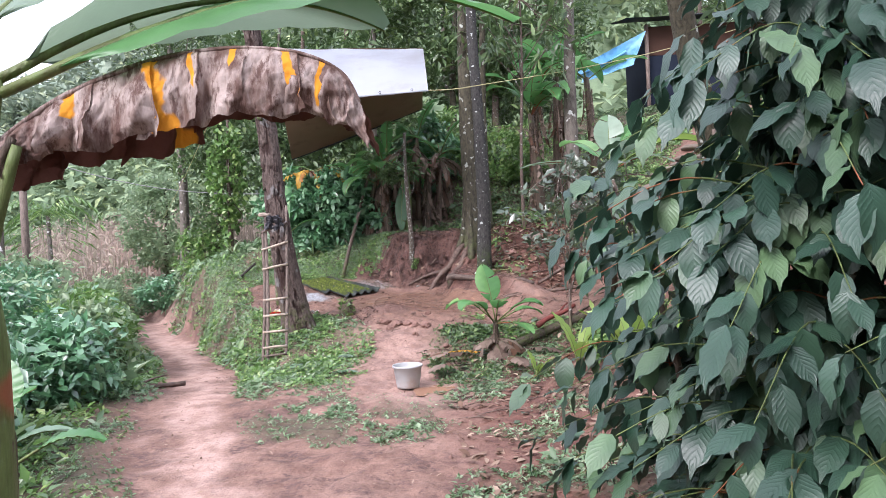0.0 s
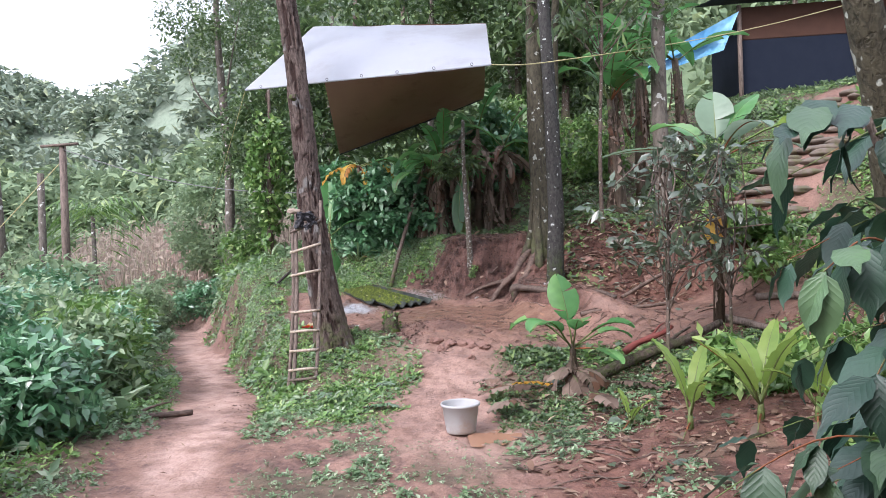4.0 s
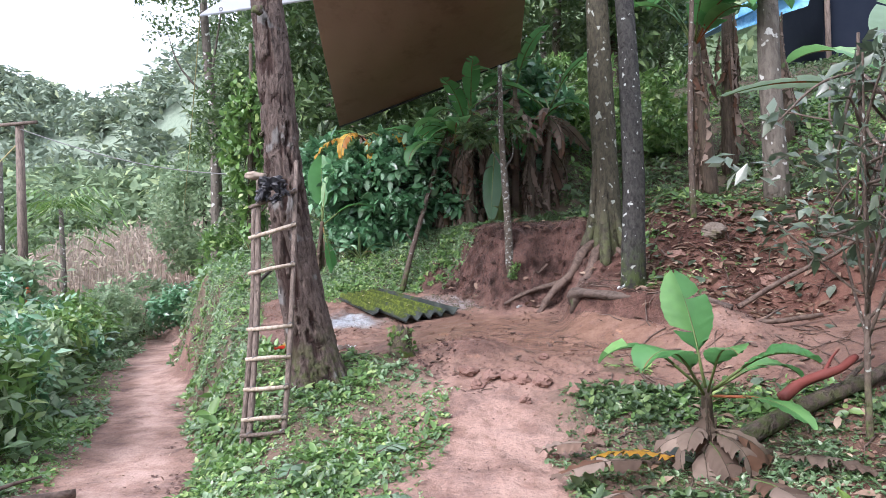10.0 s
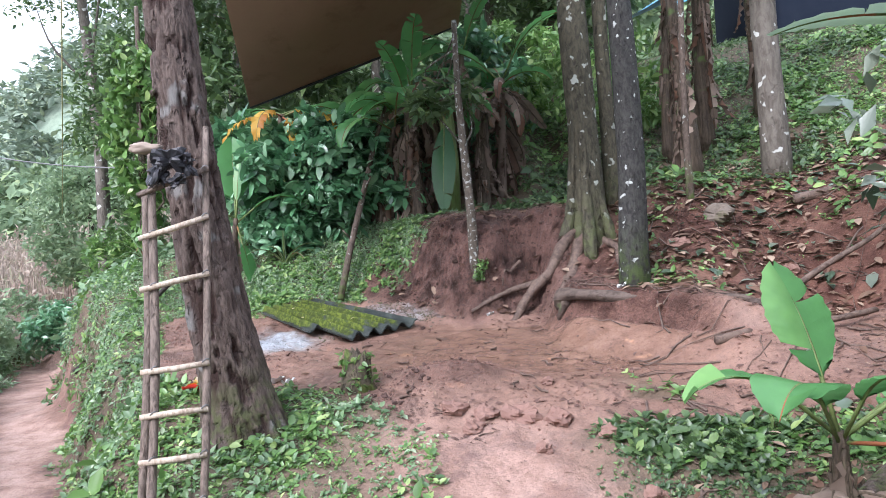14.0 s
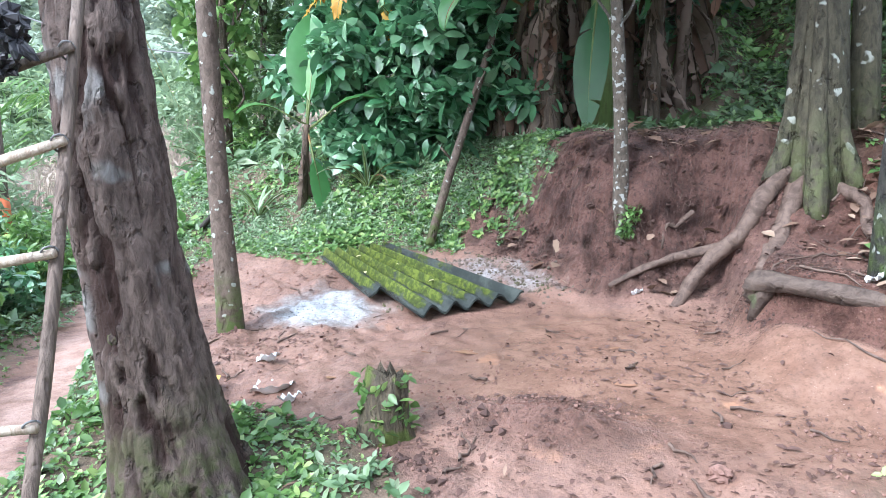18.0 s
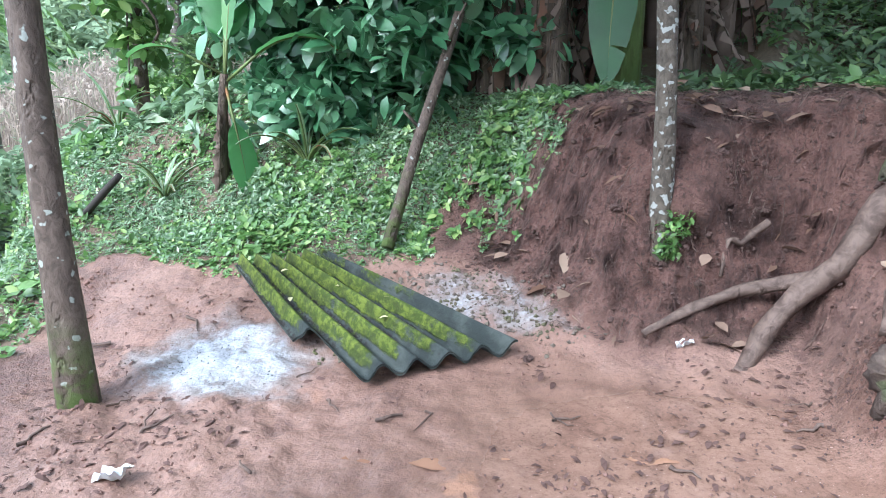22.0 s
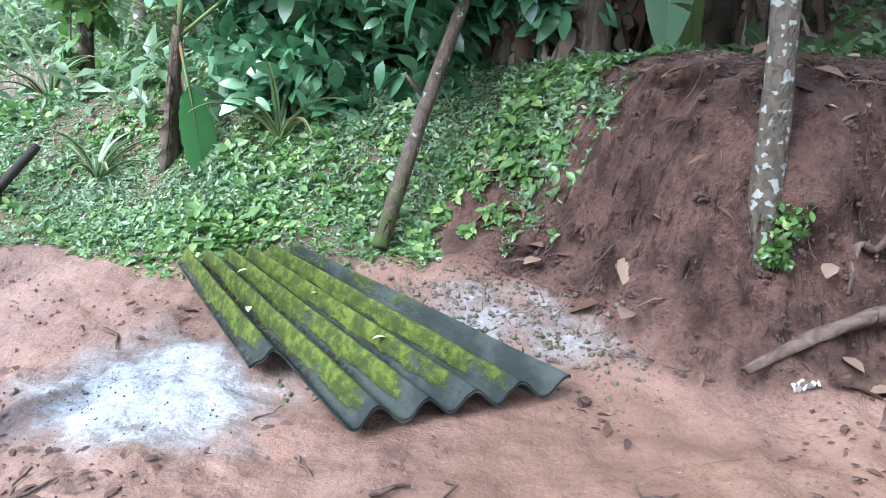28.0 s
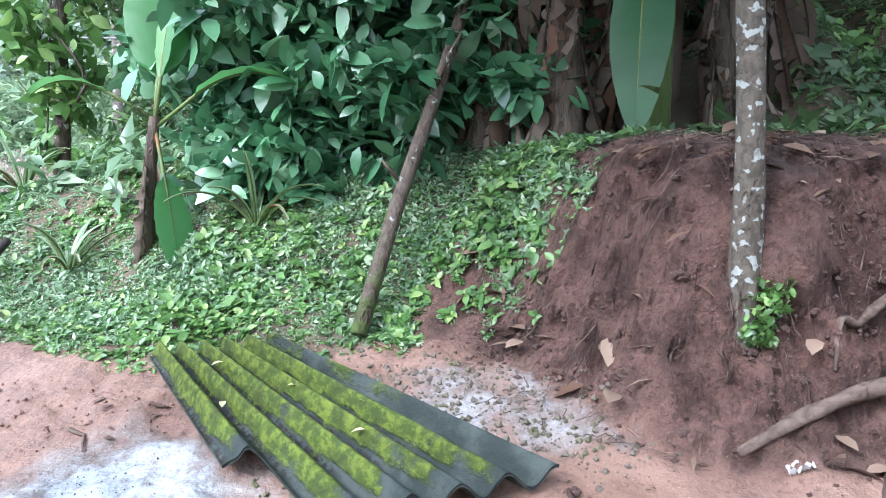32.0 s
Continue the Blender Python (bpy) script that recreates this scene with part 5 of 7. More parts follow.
rng = np.random.default_rng(9)
q = rng.uniform(0, 6.28, 120)
h = rng.uniform(0, 0.3, 120)
v, f = scatter(OVAL, np.stack([0.125 * np.cos(q) * (1 - 0.6 * h), 0.125 * np.sin(q) * (1 - 0.6 * h), h], -1), rand_turns(rng, 120, 0.3), rng.uniform(0.03, 0.07, 120))
put("ivy", mesh_from("ivy", v, f, MAT["weed"]), stump, "small bright green creeper")

# ---- utility pole and far tree ----
pole = thing("utility_pole", (-12.15, 12.15, -1.0), "wooden utility pole with a cross arm and a guy wire", "utility pole")
tube_part("post", [(0, 0, 0), (0.02, 0, 5.85)], [0.13, 0.09], MAT["pole_wood"], pole, sides=12, rough=0.02)
tube_part("band", [(0, 0, 1.2), (0, 0, 2.0)], [0.14, 0.138], MAT["orange_paint"], pole, "orange painted foot", sides=12, rough=0.02)
tube_part("cross_arm", [(-0.55, -0.1, 5.8), (0.55, -0.1, 5.82)], 0.045, MAT["pole_wood"], pole, sides=6)
tube_part("guy_wire", [(0, 0, 5.4), (-2.6, -2.0, 1.5)], 0.014, MAT["rope"], pole, sides=5)

# ---- roots ----
def root_line(parent, base, points, r0, r1, seed, label=""):
    pts = bezier(points, 16)
    pts[:, 2] = np.maximum(pts[:, 2], [gz(x, y) - 0.35 * r0 for x, y in pts[:, :2]])
    return tube_part("root", pts - np.array(base), np.linspace(r0, r1, 16), MAT["root"], parent, label, sides=9, rough=0.35, seed=seed)


big = [o_ for o_ in bpy.data.objects if o_.get("label", "").startswith("lichened tree with flared")][0]
bb = big.location
root_line(big, bb, [(0.68, 5.5, 1.55), (0.45, 5.36, 1.25), (0.18, 5.3, 1.0), (0.02, 5.2, 0.8), (-0.05, 5.12, 0.7)], 0.06, 0.03, 1, "thick root running down the cut bank")
root_line(big, bb, [(0.72, 5.45, 1.5), (0.6, 5.28, 1.2), (0.5, 5.1, 1.0), (0.42, 4.92, 0.85)], 0.065, 0.03, 2)
root_line(big, bb, [(0.3, 5.36, 1.1), (0.0, 5.36, 1.02), (-0.22, 5.28, 0.95), (-0.42, 5.2, 0.85)], 0.032, 0.016, 3)
root_line(big, bb, [(0.9, 5.42, 1.45), (1.02, 5.25, 1.25), (1.0, 5.05, 1.15), (1.1, 4.85, 1.05)], 0.05, 0.022, 4)
root_line(big, bb, [(0.1, 5.5, 1.3), (-0.05, 5.48, 1.15), (-0.1, 5.4, 1.0)], 0.018, 0.008, 5)
for k, (a_, h_, r_) in enumerate(((3.5, 0.9, 0.06), (4.6, 0.8, 0.06), (5.6, 0.6, 0.05))):
    ca, sa = math.cos(a_), math.sin(a_)
    foot = (0.27 * ca, 0.27 * sa, gz(0.8 + 0.27 * ca, 5.55 + 0.27 * sa) - bb[2] - 0.06)
    tube_part("buttress", bezier([(0.05 * ca, 0.05 * sa, h_ + 0.5), (0.11 * ca, 0.11 * sa, h_), (0.17 * ca, 0.17 * sa, 0.3), foot], 16), np.linspace(r_ * 0.5, r_ * 1.15, 16), MAT["bark_lichen"], big, sides=10, rough=0.15, seed=40 + k)
ledge = thing("fallen_log", (0.39, 4.64, 1.02), "thick bare log lying along the edge of the earth ledge", "log")
pts = bezier([(-0.03, 0.12, -0.14), (0.0, 0.02, -0.02), (0.42, -0.24, -0.05), (0.84, -0.54, -0.09), (1.18, -0.79, -0.07), (1.4, -0.95, -0.14)], 28)
tube_part("trunk", pts, np.linspace(0.056, 0.03, 28), MAT["log_bark"], ledge, sides=12, rough=0.35, seed=3)
tube_part("stub", [(0.05, 0.0, 0), (0.0, 0.06, -0.12), (-0.04, 0.08, -0.25)], [0.06, 0.05, 0.03], MAT["log_bark"], ledge, sides=9, rough=0.2)
for k, (a_, b_, r_, mat_, lab_) in enumerate((
    (at(1.2, 1.55, 0.05), at(2.9, 2.6, 0.08), 0.07, "bark_rough", "dark rotting log lying behind the banana plant"),
    ((1.68, 1.9, 0.41), (2.24, 2.1, 0.66), 0.042, "red_log", "short reddish brown branch end on the log"),
    (at(1.3, 3.5, 0.04), at(2.6, 3.75, 0.06), 0.035, "root", "grey branch lying on the red soil"),
    (at(2.7, 5.2, 0.06), at(4.2, 5.0, 0.06), 0.05, "root", "bare pole lying on the slope under the trees"),
    (at(1.9, 3.9, 0.04), at(3.2, 4.4, 0.06), 0.03, "root", "thin dead branch on the leaf litter"),
    (at(-4.2, 0.2, 0.05), at(-3.1, 1.1, 0.03), 0.05, "root", "dead branch beside the footpath"),
    (at(-5.0, 6.5, 0.1), at(-3.6, 6.1, 0.35), 0.035, "char", "dark broken branch sticking out of the weeds"),
)):
    lg = thing("branch", a_, lab_, "branch")
    d_ = np.array(b_) - np.array(a_)
    tube_part("wood", bezier([(0, 0, 0), d_ * 0.35 + (0, 0.03, 0.01), d_ * 0.7 + (0.02, -0.03, 0), d_], 14), np.linspace(r_, r_ * 0.6, 14), MAT[mat_], lg, sides=9, rough=0.2, seed=k)
    tube_part("twig", bezier([d_ * 0.55, d_ * 0.65 + (0.05, 0.1, 0.08), d_ * 0.72 + (0.1, 0.2, 0.1)], 6), np.linspace(r_ * 0.4, r_ * 0.15, 6), MAT[mat_], lg, sides=6)

# ---- banana plants ----
banana_plant((-3.08, 6.42, gz(-3.08, 6.42) - 0.03), 0.7, 0.042, [(105, 74, 0.85, 0.4, 18), (75, 80, 0.5, 0.12, 8), (5, 38, 0.6, 0.17, 75), (195, 30, 0.4, 0.15, 70), (330, -72, 0.5, 0.2, 10)], "young banana plant with one upright pale leaf on the slope", 21, "banana_stem", (0.08, 0), dry=2, torn=0.0)
banana_plant(at(1.08, 1.4), 0.5, 0.05, [(120, 76, 0.56, 0.36, 20), (225, 52, 0.56, 0.36, 105), (345, 40, 0.5, 0.3, 75), (180, 44, 0.55, 0.26, 95), (280, 56, 0.4, 0.26, 80), (310, 8, 0.5, 0.24, 50), (20, 25, 0.5, 0.22, 70)], "young banana plant with broad green leaves and dry leaf bases", 22, "banana_stem", dry=8, dry_len=(0.4, 0.75), torn=0.1)
rng = np.random.default_rng(52)
for k, (x, y, az, ln) in enumerate(((0.75, 1.15, 200, 0.7), (0.6, 0.8, 230, 0.6), (1.2, 0.95, 290, 0.6), (0.9, 1.3, 170, 0.55), (1.45, 1.2, 330, 0.5), (0.45, 1.5, 190, 0.45), (-1.1, 1.4, 60, 0.4), (-1.05, 0.6, 20, 0.35), (-1.55, 0.95, 100, 0.3))):
    fl = thing("fallen_leaf", at(x, y, 0.1 if k < 6 else 0.05), "dry banana leaf lying on the ground beside its plant" if k < 6 else "pale fallen leaf lying on the mound", "leaf", "fallen leaves")
    banana_leaf(fl, (0, 0, 0), radians(az), radians(12), ln, 0.2, radians(34), MAT["dry_leaf" if k != 3 else "yellow_leaf"] if k < 6 else MAT["banana_back"], rng, 0.4, "", 0.02, "blade", "banana_stem", rng.uniform(-0.3, 0.3), 0.015, 0.3)
young = [o_ for o_ in bpy.data.objects if o_.get("label", "").startswith("young banana plant with broad")][0]
for k in range(9):
    banana_leaf(young, (0.03 * math.cos(k * 0.7), 0.03 * math.sin(k * 0.7), 0.16 + 0.03 * (k % 4)), radians(165 + 24 * k), radians(rng.uniform(-15, 20)), rng.uniform(0.28, 0.42), rng.uniform(0.12, 0.2), radians(rng.uniform(75, 100)), MAT["dry_leaf"], rng, 0.35, "collapsed purplish brown dry leaf", 0.03, "dry_leaf", "banana_stem", rng.uniform(-0.5, 0.5), 0.015, 0.6)
rng = np.random.default_rng(50)
for k, (x, y, h, r) in enumerate(((-1.42, 6.85, 1.2, 0.06), (-1.2, 6.95, 1.2, 0.07), (-0.95, 6.75, 1.3, 0.085), (-0.55, 7.0, 1.3, 0.1), (-0.15, 7.2, 1.4, 0.08), (-0.75, 7.7, 1.5, 0.09))):
    lv = [(rng.uniform(0, 360), rng.uniform(15, 50), rng.uniform(0.7, 1.0), rng.uniform(0.24, 0.36), rng.uniform(90, 140)) for _ in range(5 if k else 3)]
    banana_plant(at(x, y, -0.05), h, r, lv, "old banana plant hung with withered brown leaves on the bank", 60 + k, "banana_stem", (rng.uniform(-0.25, 0.25), 0.1), dry=18, dry_len=(0.6, 1.2), group="banana grove on the bank")
for k, (x, y, h, r) in enumerate(((2.25, 6.6, 2.1, 0.1), (2.75, 7.6, 2.6, 0.11), (2.2, 7.4, 2.6, 0.07), (3.6, 7.8, 2.2, 0.1))):
    lv = [(rng.uniform(0, 360), rng.uniform(30, 75), rng.uniform(1.0, 1.5), rng.uniform(0.3, 0.44), rng.uniform(50, 120)) for _ in range(6)]
    banana_plant(at(x, y, -0.05), h, r, lv, "banana plant with brown sheathed stem under the trees", 80 + k, "banana_stem", (rng.uniform(-0.2, 0.2), 0), dry=16, dry_len=(0.6, 1.2), group="banana plants on the hillside")
# a wide dark green leaf hanging among the grove, and yellowed leaves under the tarpaulin's corner
grove = thing("banana_plant", at(-0.55, 6.75, -0.05), "cut banana stem with one wide dark hanging leaf", "banana plant")
tube_part("stem", [(0, 0, 0), (0.02, 0.05, 0.7), (0.0, 0.1, 1.4)], [0.11, 0.1, 0.08], MAT["banana_green"], grove, sides=12)
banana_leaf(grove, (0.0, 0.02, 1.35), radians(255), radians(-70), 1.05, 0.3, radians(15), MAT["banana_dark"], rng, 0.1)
for k, (x, y, h, lx) in enumerate(((-1.2, 7.45, 1.35, 0.2), (-0.5, 7.3, 1.5, -0.45), (-0.35, 7.55, 1.8, 0.05), (0.1, 7.5, 1.5, 0.1))):
    old = banana_plant(at(x, y, -0.05), h, 0.055, [(250 + 30 * k, 62, 0.9, 0.26, 60), (60 + 40 * k, 48, 1.0, 0.32, 85), (160 - 20 * k, 40, 0.9, 0.3, 95)], "old banana plant shrouded in ragged pale withered leaves", 640 + k, "dry_leaf", (lx, -0.1), dry=4, dry_len=(0.5, 0.9), group="banana grove on the bank")
    for m_ in range(13):
        q = rng.uniform(0.5, 1.0)
        banana_leaf(old, (lx * q**1.3, -0.1 * q**1.3, h * q), rng.uniform(0, 6.28), radians(rng.uniform(-60, 20)), rng.uniform(0.55, 1.0), rng.uniform(0.1, 0.2), radians(rng.uniform(50, 95)), MAT["dry_leaf"], rng, 0.6, "ragged withered leaf", 0.05, "dry_leaf", "banana_stem", rng.uniform(-0.6, 0.6), 0.02, 0.8)
hang = thing("banana_plant", at(-2.75, 7.3, -0.05), "banana plant with yellowed drooping leaves beneath the tarpaulin", "banana plant")
tube_part("stem", [(0, 0, 0), (0.05, 0, 0.8), (0.15, 0, 1.5)], [0.08, 0.07, 0.045], MAT["banana_stem"], hang, sides=12)
for az, lift, ln in ((260, 5, 0.8), (300, -20, 0.9), (210, 0, 0.8), (330, 10, 0.9)):
    banana_leaf(hang, (0.15, 0, 1.47), radians(az), radians(lift), ln, 0.2, radians(95), MAT["yellow_leaf"], rng, 0.5, "yellow and brown drying leaf", 0.2, ripple=0.04, curl=0.5)
for az, lift, ln in ((40, 20, 0.9), (140, 20, 0.9)):
    banana_leaf(hang, (0.15, 0, 1.5), radians(az), radians(lift), ln, 0.32, radians(80), MAT["banana"], rng, 0.3)
yl = thing("banana_plant", at(2.92, 2.75, -0.03), "banana plant with pale broad leaves and one hanging yellow leaf", "banana plant")
tube_part("stem", [(0, 0, 0), (0.02, 0, 0.9), (0.04, 0.02, 2.05)], [0.075, 0.06, 0.04], MAT["banana_stem"], yl, sides=12)
for k in range(4):
    banana_leaf(yl, (0.03, 0, 0.9 + 0.2 * k), k * 1.7 + 3.6, radians(-78), rng.uniform(0.5, 0.9), 0.08, radians(8), MAT["dry_leaf"], rng, 0.3, "withered brown hanging leaf", 0.04, "dry_leaf", "banana_stem", 0.4, 0.012, 0.7)
for az, lift, ln, wd, dr, mat_, lab_ in ((250, -35, 0.35, 0.24, 50, "yellow_leaf", "yellow leaf"), (168, 18, 0.95, 0.36, 35, "banana_back", ""), (80, 74, 0.6, 0.4, 25, "banana_back", ""), (25, 66, 0.65, 0.4, 40, "banana", ""), (325, 22, 0.65, 0.4, 60, "banana_back", ""), (348, 34, 1.25, 0.4, 75, "turmeric", "yellow-green drooping leaf"), (290, 40, 0.75, 0.32, 80, "banana_back", ""), (130, 50, 0.8, 0.34, 70, "banana", "")):
    banana_leaf(yl, (0.04, 0.02, 2.03 if lift > -30 else 1.5), radians(az), radians(lift), ln * 1.2, wd * 1.15, radians(dr), MAT[mat_], rng, 0.15, lab_)


# ---- the near banana plant with the big withered leaf ----
def withered_leaf(parent, base):
    """Two crumpled halves draped from an arched midrib, torn into broad pieces, with orange stripes beside the tears."""
    rng = np.random.default_rng(5)
    line = bezier([(-0.4, -6.58, 2.03), (-0.34, -6.55, 2.09), (-0.26, -6.53, 2.15), (-0.15, -6.51, 2.205), (-0.015, -6.5, 2.25), (0.13, -6.5, 2.272), (0.27, -6.49, 2.275), (0.405, -6.48, 2.255), (0.51, -6.47, 2.2), (0.56, -6.47, 2.11)], 280)
    nu, nv = 280, 30
    U, W = np.meshgrid(np.linspace(0, 1, nu), np.linspace(0, 1, nv), indexing="ij")
    stripes = ((0.27, 0.028, 0.5, 0.02), (0.45, 0.034, 0.95, 0.05), (0.54, 0.014, 0.55, 0.02), (0.63, 0.013, 0.25, 0.0), (0.74, 0.02, 0.8, 0.015), (0.83, 0.012, 0.75, -0.005))
    made, gold_all, inner_all = [], [], []
    for side in (-1, 1):
        cuts = [0, 24, 66, 92, 128, 156, 184, 214, 238, nu - 1] if side < 0 else [0, 52, 110, 148, 198, nu - 1]
        for k, (a, b) in enumerate(zip(cuts[:-1], cuts[1:])):
            us, ws = U[a : b + 1], W[a : b + 1]
            local = np.linspace(-1, 1, b - a + 1)[:, None]
            hang = (0.215 - 0.075 * smooth(us, 0.45, 0.95) + (0.02 if side > 0 else 0)) * rng.uniform(0.86, 1.08)
            hang = hang * (1 + 0.16 * (fbm(us * 34, us * 0 + side, 3, a) - 0.5)) * (0.58 + 0.42 * smooth(us, 0.05, 0.42))
            folds = 0.05 * (fbm(us * 30 + ws * 1.5, ws * 2.2, 4, 12 + side) - 0.5) + 0.026 * np.sin(us * 75 + 3 * ws + k) * ws * (1 - 0.5 * ws) + 0.02 * np.cos(local * rng.uniform(1.2, 2.6) + rng.uniform(-1, 1))
            crease = 0.03 * (fbm(us * 70, ws * 7, 3, 71 + side) - 0.5)
            x = line[a : b + 1, 0][:, None] + (0.02 * local * ws + rng.uniform(-0.012, 0.012) * ws) + 0.05 * (fbm(us * 18, ws * 3, 3, 5) - 0.5) * ws
            y = line[a : b + 1, 1][:, None] + side * (0.055 * np.sin(ws * 2.1)) + (folds + crease) * ws**0.5
            z = line[a : b + 1, 2][:, None] - hang * ws**1.2 + 0.03 * (fbm(us * 26, ws * 5, 3, 77) - 0.5) * ws
            n_ = b - a + 1
            q, r = np.meshgrid(np.arange(n_ - 1), np.arange(nv - 1), indexing="ij")
            made.append((np.stack([x, y, z], -1).reshape(-1, 3) - np.array(base), np.stack([q * nv + r, q * nv + r + 1, (q + 1) * nv + r + 1, (q + 1) * nv + r], -1).reshape(-1, 4)))
            torn = 0.8 * (fbm(us * 60, ws * 5, 3, 4) - 0.5)
            gold = np.maximum.reduce([1 - np.abs(us - u0 - lean_ * ws) / w_ + torn - 4 * np.clip(ws - end_, 0, 1) for u0, w_, end_, lean_ in stripes])
            gold_all.append((gold * np.ones_like(ws)).ravel())
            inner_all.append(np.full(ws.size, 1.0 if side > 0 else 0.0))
    v, f = join(made)
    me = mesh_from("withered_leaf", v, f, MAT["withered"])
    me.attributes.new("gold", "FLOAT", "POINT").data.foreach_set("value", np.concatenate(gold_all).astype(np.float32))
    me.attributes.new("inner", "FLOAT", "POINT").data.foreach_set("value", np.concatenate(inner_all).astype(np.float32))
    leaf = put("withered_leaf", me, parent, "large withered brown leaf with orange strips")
    tube_part("midrib", line[::4] - np.array(base), np.linspace(0.01, 0.004, 70), MAT["withered"], leaf, sides=6)


near = (-0.47, -6.62, gz(-0.47, -6.62) - 0.03)
near_banana = thing("banana_plant", near, "tall banana plant beside the path with green and withered leaves", "banana plant")
tube_part("stem", [(0, 0, 0), (0.01, 0, 0.5), (0.02, 0, 1.0), (0.03, 0, 1.5), (0.03, 0.0, 1.82)], [0.1, 0.09, 0.08, 0.07, 0.035], MAT["banana_green"], near_banana, sides=16, rough=0.06)
for k, (z_, r_, a_) in enumerate(((0.7, 0.088, 0.3), (1.05, 0.081, 2.5), (1.35, 0.075, 5.0))):
    tube_part("leaf_sheath", [(0.015, 0, z_ - 0.4), (0.02 + 0.004 * math.cos(a_), 0.004 * math.sin(a_), z_ - 0.1), (0.02 + 0.02 * math.cos(a_), 0.02 * math.sin(a_), z_ + 0.15)], [r_ + 0.004, r_ + 0.003, r_ * 0.75], MAT["banana_stem"], near_banana, "reddish brown dry sheath", sides=14, rough=0.08, seed=k)
withered_leaf(near_banana, near)
tube_part("leaf_stalk", bezier([(0.05, 0.0, 1.45), (0.075, 0.0, 1.75), (0.1, 0.01, 1.95), (0.14, 0.02, 2.04)], 12), np.linspace(0.024, 0.011, 12), MAT["banana_stem"], near_banana, "reddish brown bent leaf stalk", sides=8)
for a_, b_, r_ in (((0.04, 0.0, 1.62), (0.15, 0.02, 2.02), 0.02), ((0.03, 0.01, 1.66), (0.09, 0.05, 2.2), 0.02), ((0.02, 0.0, 1.68), (0.0, 0.05, 2.3), 0.022), ((0.0, 0.0, 1.62), (-0.1, 0.02, 2.2), 0.02)):
    a_, b_ = np.array(a_), np.array(b_)
    tube_part("leaf_stalk", bezier([a_, a_ * 0.6 + b_ * 0.4 + (0, 0, 0.03), b_], 10), np.linspace(r_ * 1.4, r_ * 0.7, 10), MAT["banana_green"], near_banana, sides=9)
rng = np.random.default_rng(77)
banana_leaf(near_banana, (0.1, 0.04, 2.16), radians(20), radians(28), 1.5, 0.42, radians(44), MAT["banana"], rng, 0.05, stalk=0.12, roll=0.35)
banana_leaf(near_banana, (0.09, 0.05, 2.2), radians(38), radians(36), 1.15, 0.4, radians(60), MAT["banana_back"], rng, 0.1, stalk=0.05, roll=-0.3)
banana_leaf(near_banana, (-0.1, 0.02, 2.2), radians(150), radians(45), 1.3, 0.42, radians(70), MAT["banana"], rng, 0.2, stalk=0.1)
banana_leaf(near_banana, (0.0, 0.05, 2.28), radians(75), radians(50), 0.9, 0.3, radians(60), MAT["banana_back"], rng, 0.2, stalk=0.1)
banana_leaf(near_banana, (-0.08, -0.02, 1.9), radians(230), radians(40), 1.2, 0.4, radians(70), MAT["banana"], rng, 0.2, stalk=0.2)
banana_leaf(near_banana, (-0.08, -0.05, 1.7), radians(150), radians(-30), 0.9, 0.25, radians(40), MAT["dry_leaf"], rng, 0.5, "withered hanging leaf", 0.05, "dry_leaf", "banana_stem", 0.5, 0.015, 0.6)
banana_plant(at(-1.8, -4.65), 0.52, 0.024, [(100, 72, 0.34, 0.26, 12), (20, 30, 0.36, 0.2, 70), (185, 30, 0.34, 0.2, 70), (290, 20, 0.3, 0.18, 60)], "small banana sucker with a bright green upright leaf", 29, "banana_green", torn=0.0)


# ---- the near coffee bush ----
def ribbed_leaf(length=1.0, width=0.46, rows=14, cols=5, droop=0.5):
    """A coffee leaf with a drip tip, wavy margin and sunken side veins."""
    s, t = np.linspace(0, 1, rows + 1), np.linspace(-1, 1, cols * 2 + 1)
    half = width / 2 * np.clip(np.sin(np.pi * np.clip(s, 0, 1) ** 0.85), 0, 1) ** 0.75 * (1 - 0.15 * s) + 0.004
    half[-2] *= 0.55
    S, Tt = np.meshgrid(s, t, indexing="ij")
    y = half[:, None] * Tt
    z = -droop * S**1.7 * 0.6 + 0.16 * np.abs(y) - 0.25 * y * y / width + 0.035 * np.sin(S * 17) * np.abs(Tt) ** 2
    x = S * (1 - 0.12 * droop * S)
    v = np.stack([x, y, z], -1).reshape(-1, 3) * length
    n = cols * 2 + 1
    i, j = np.meshgrid(np.arange(rows), np.arange(cols * 2), indexing="ij")
    return v, np.stack([i * n + j, i * n + j + 1, (i + 1) * n + j + 1, (i + 1) * n + j], -1).reshape(-1, 4), ((S - 0.28 * np.abs(Tt)) * 9).ravel()


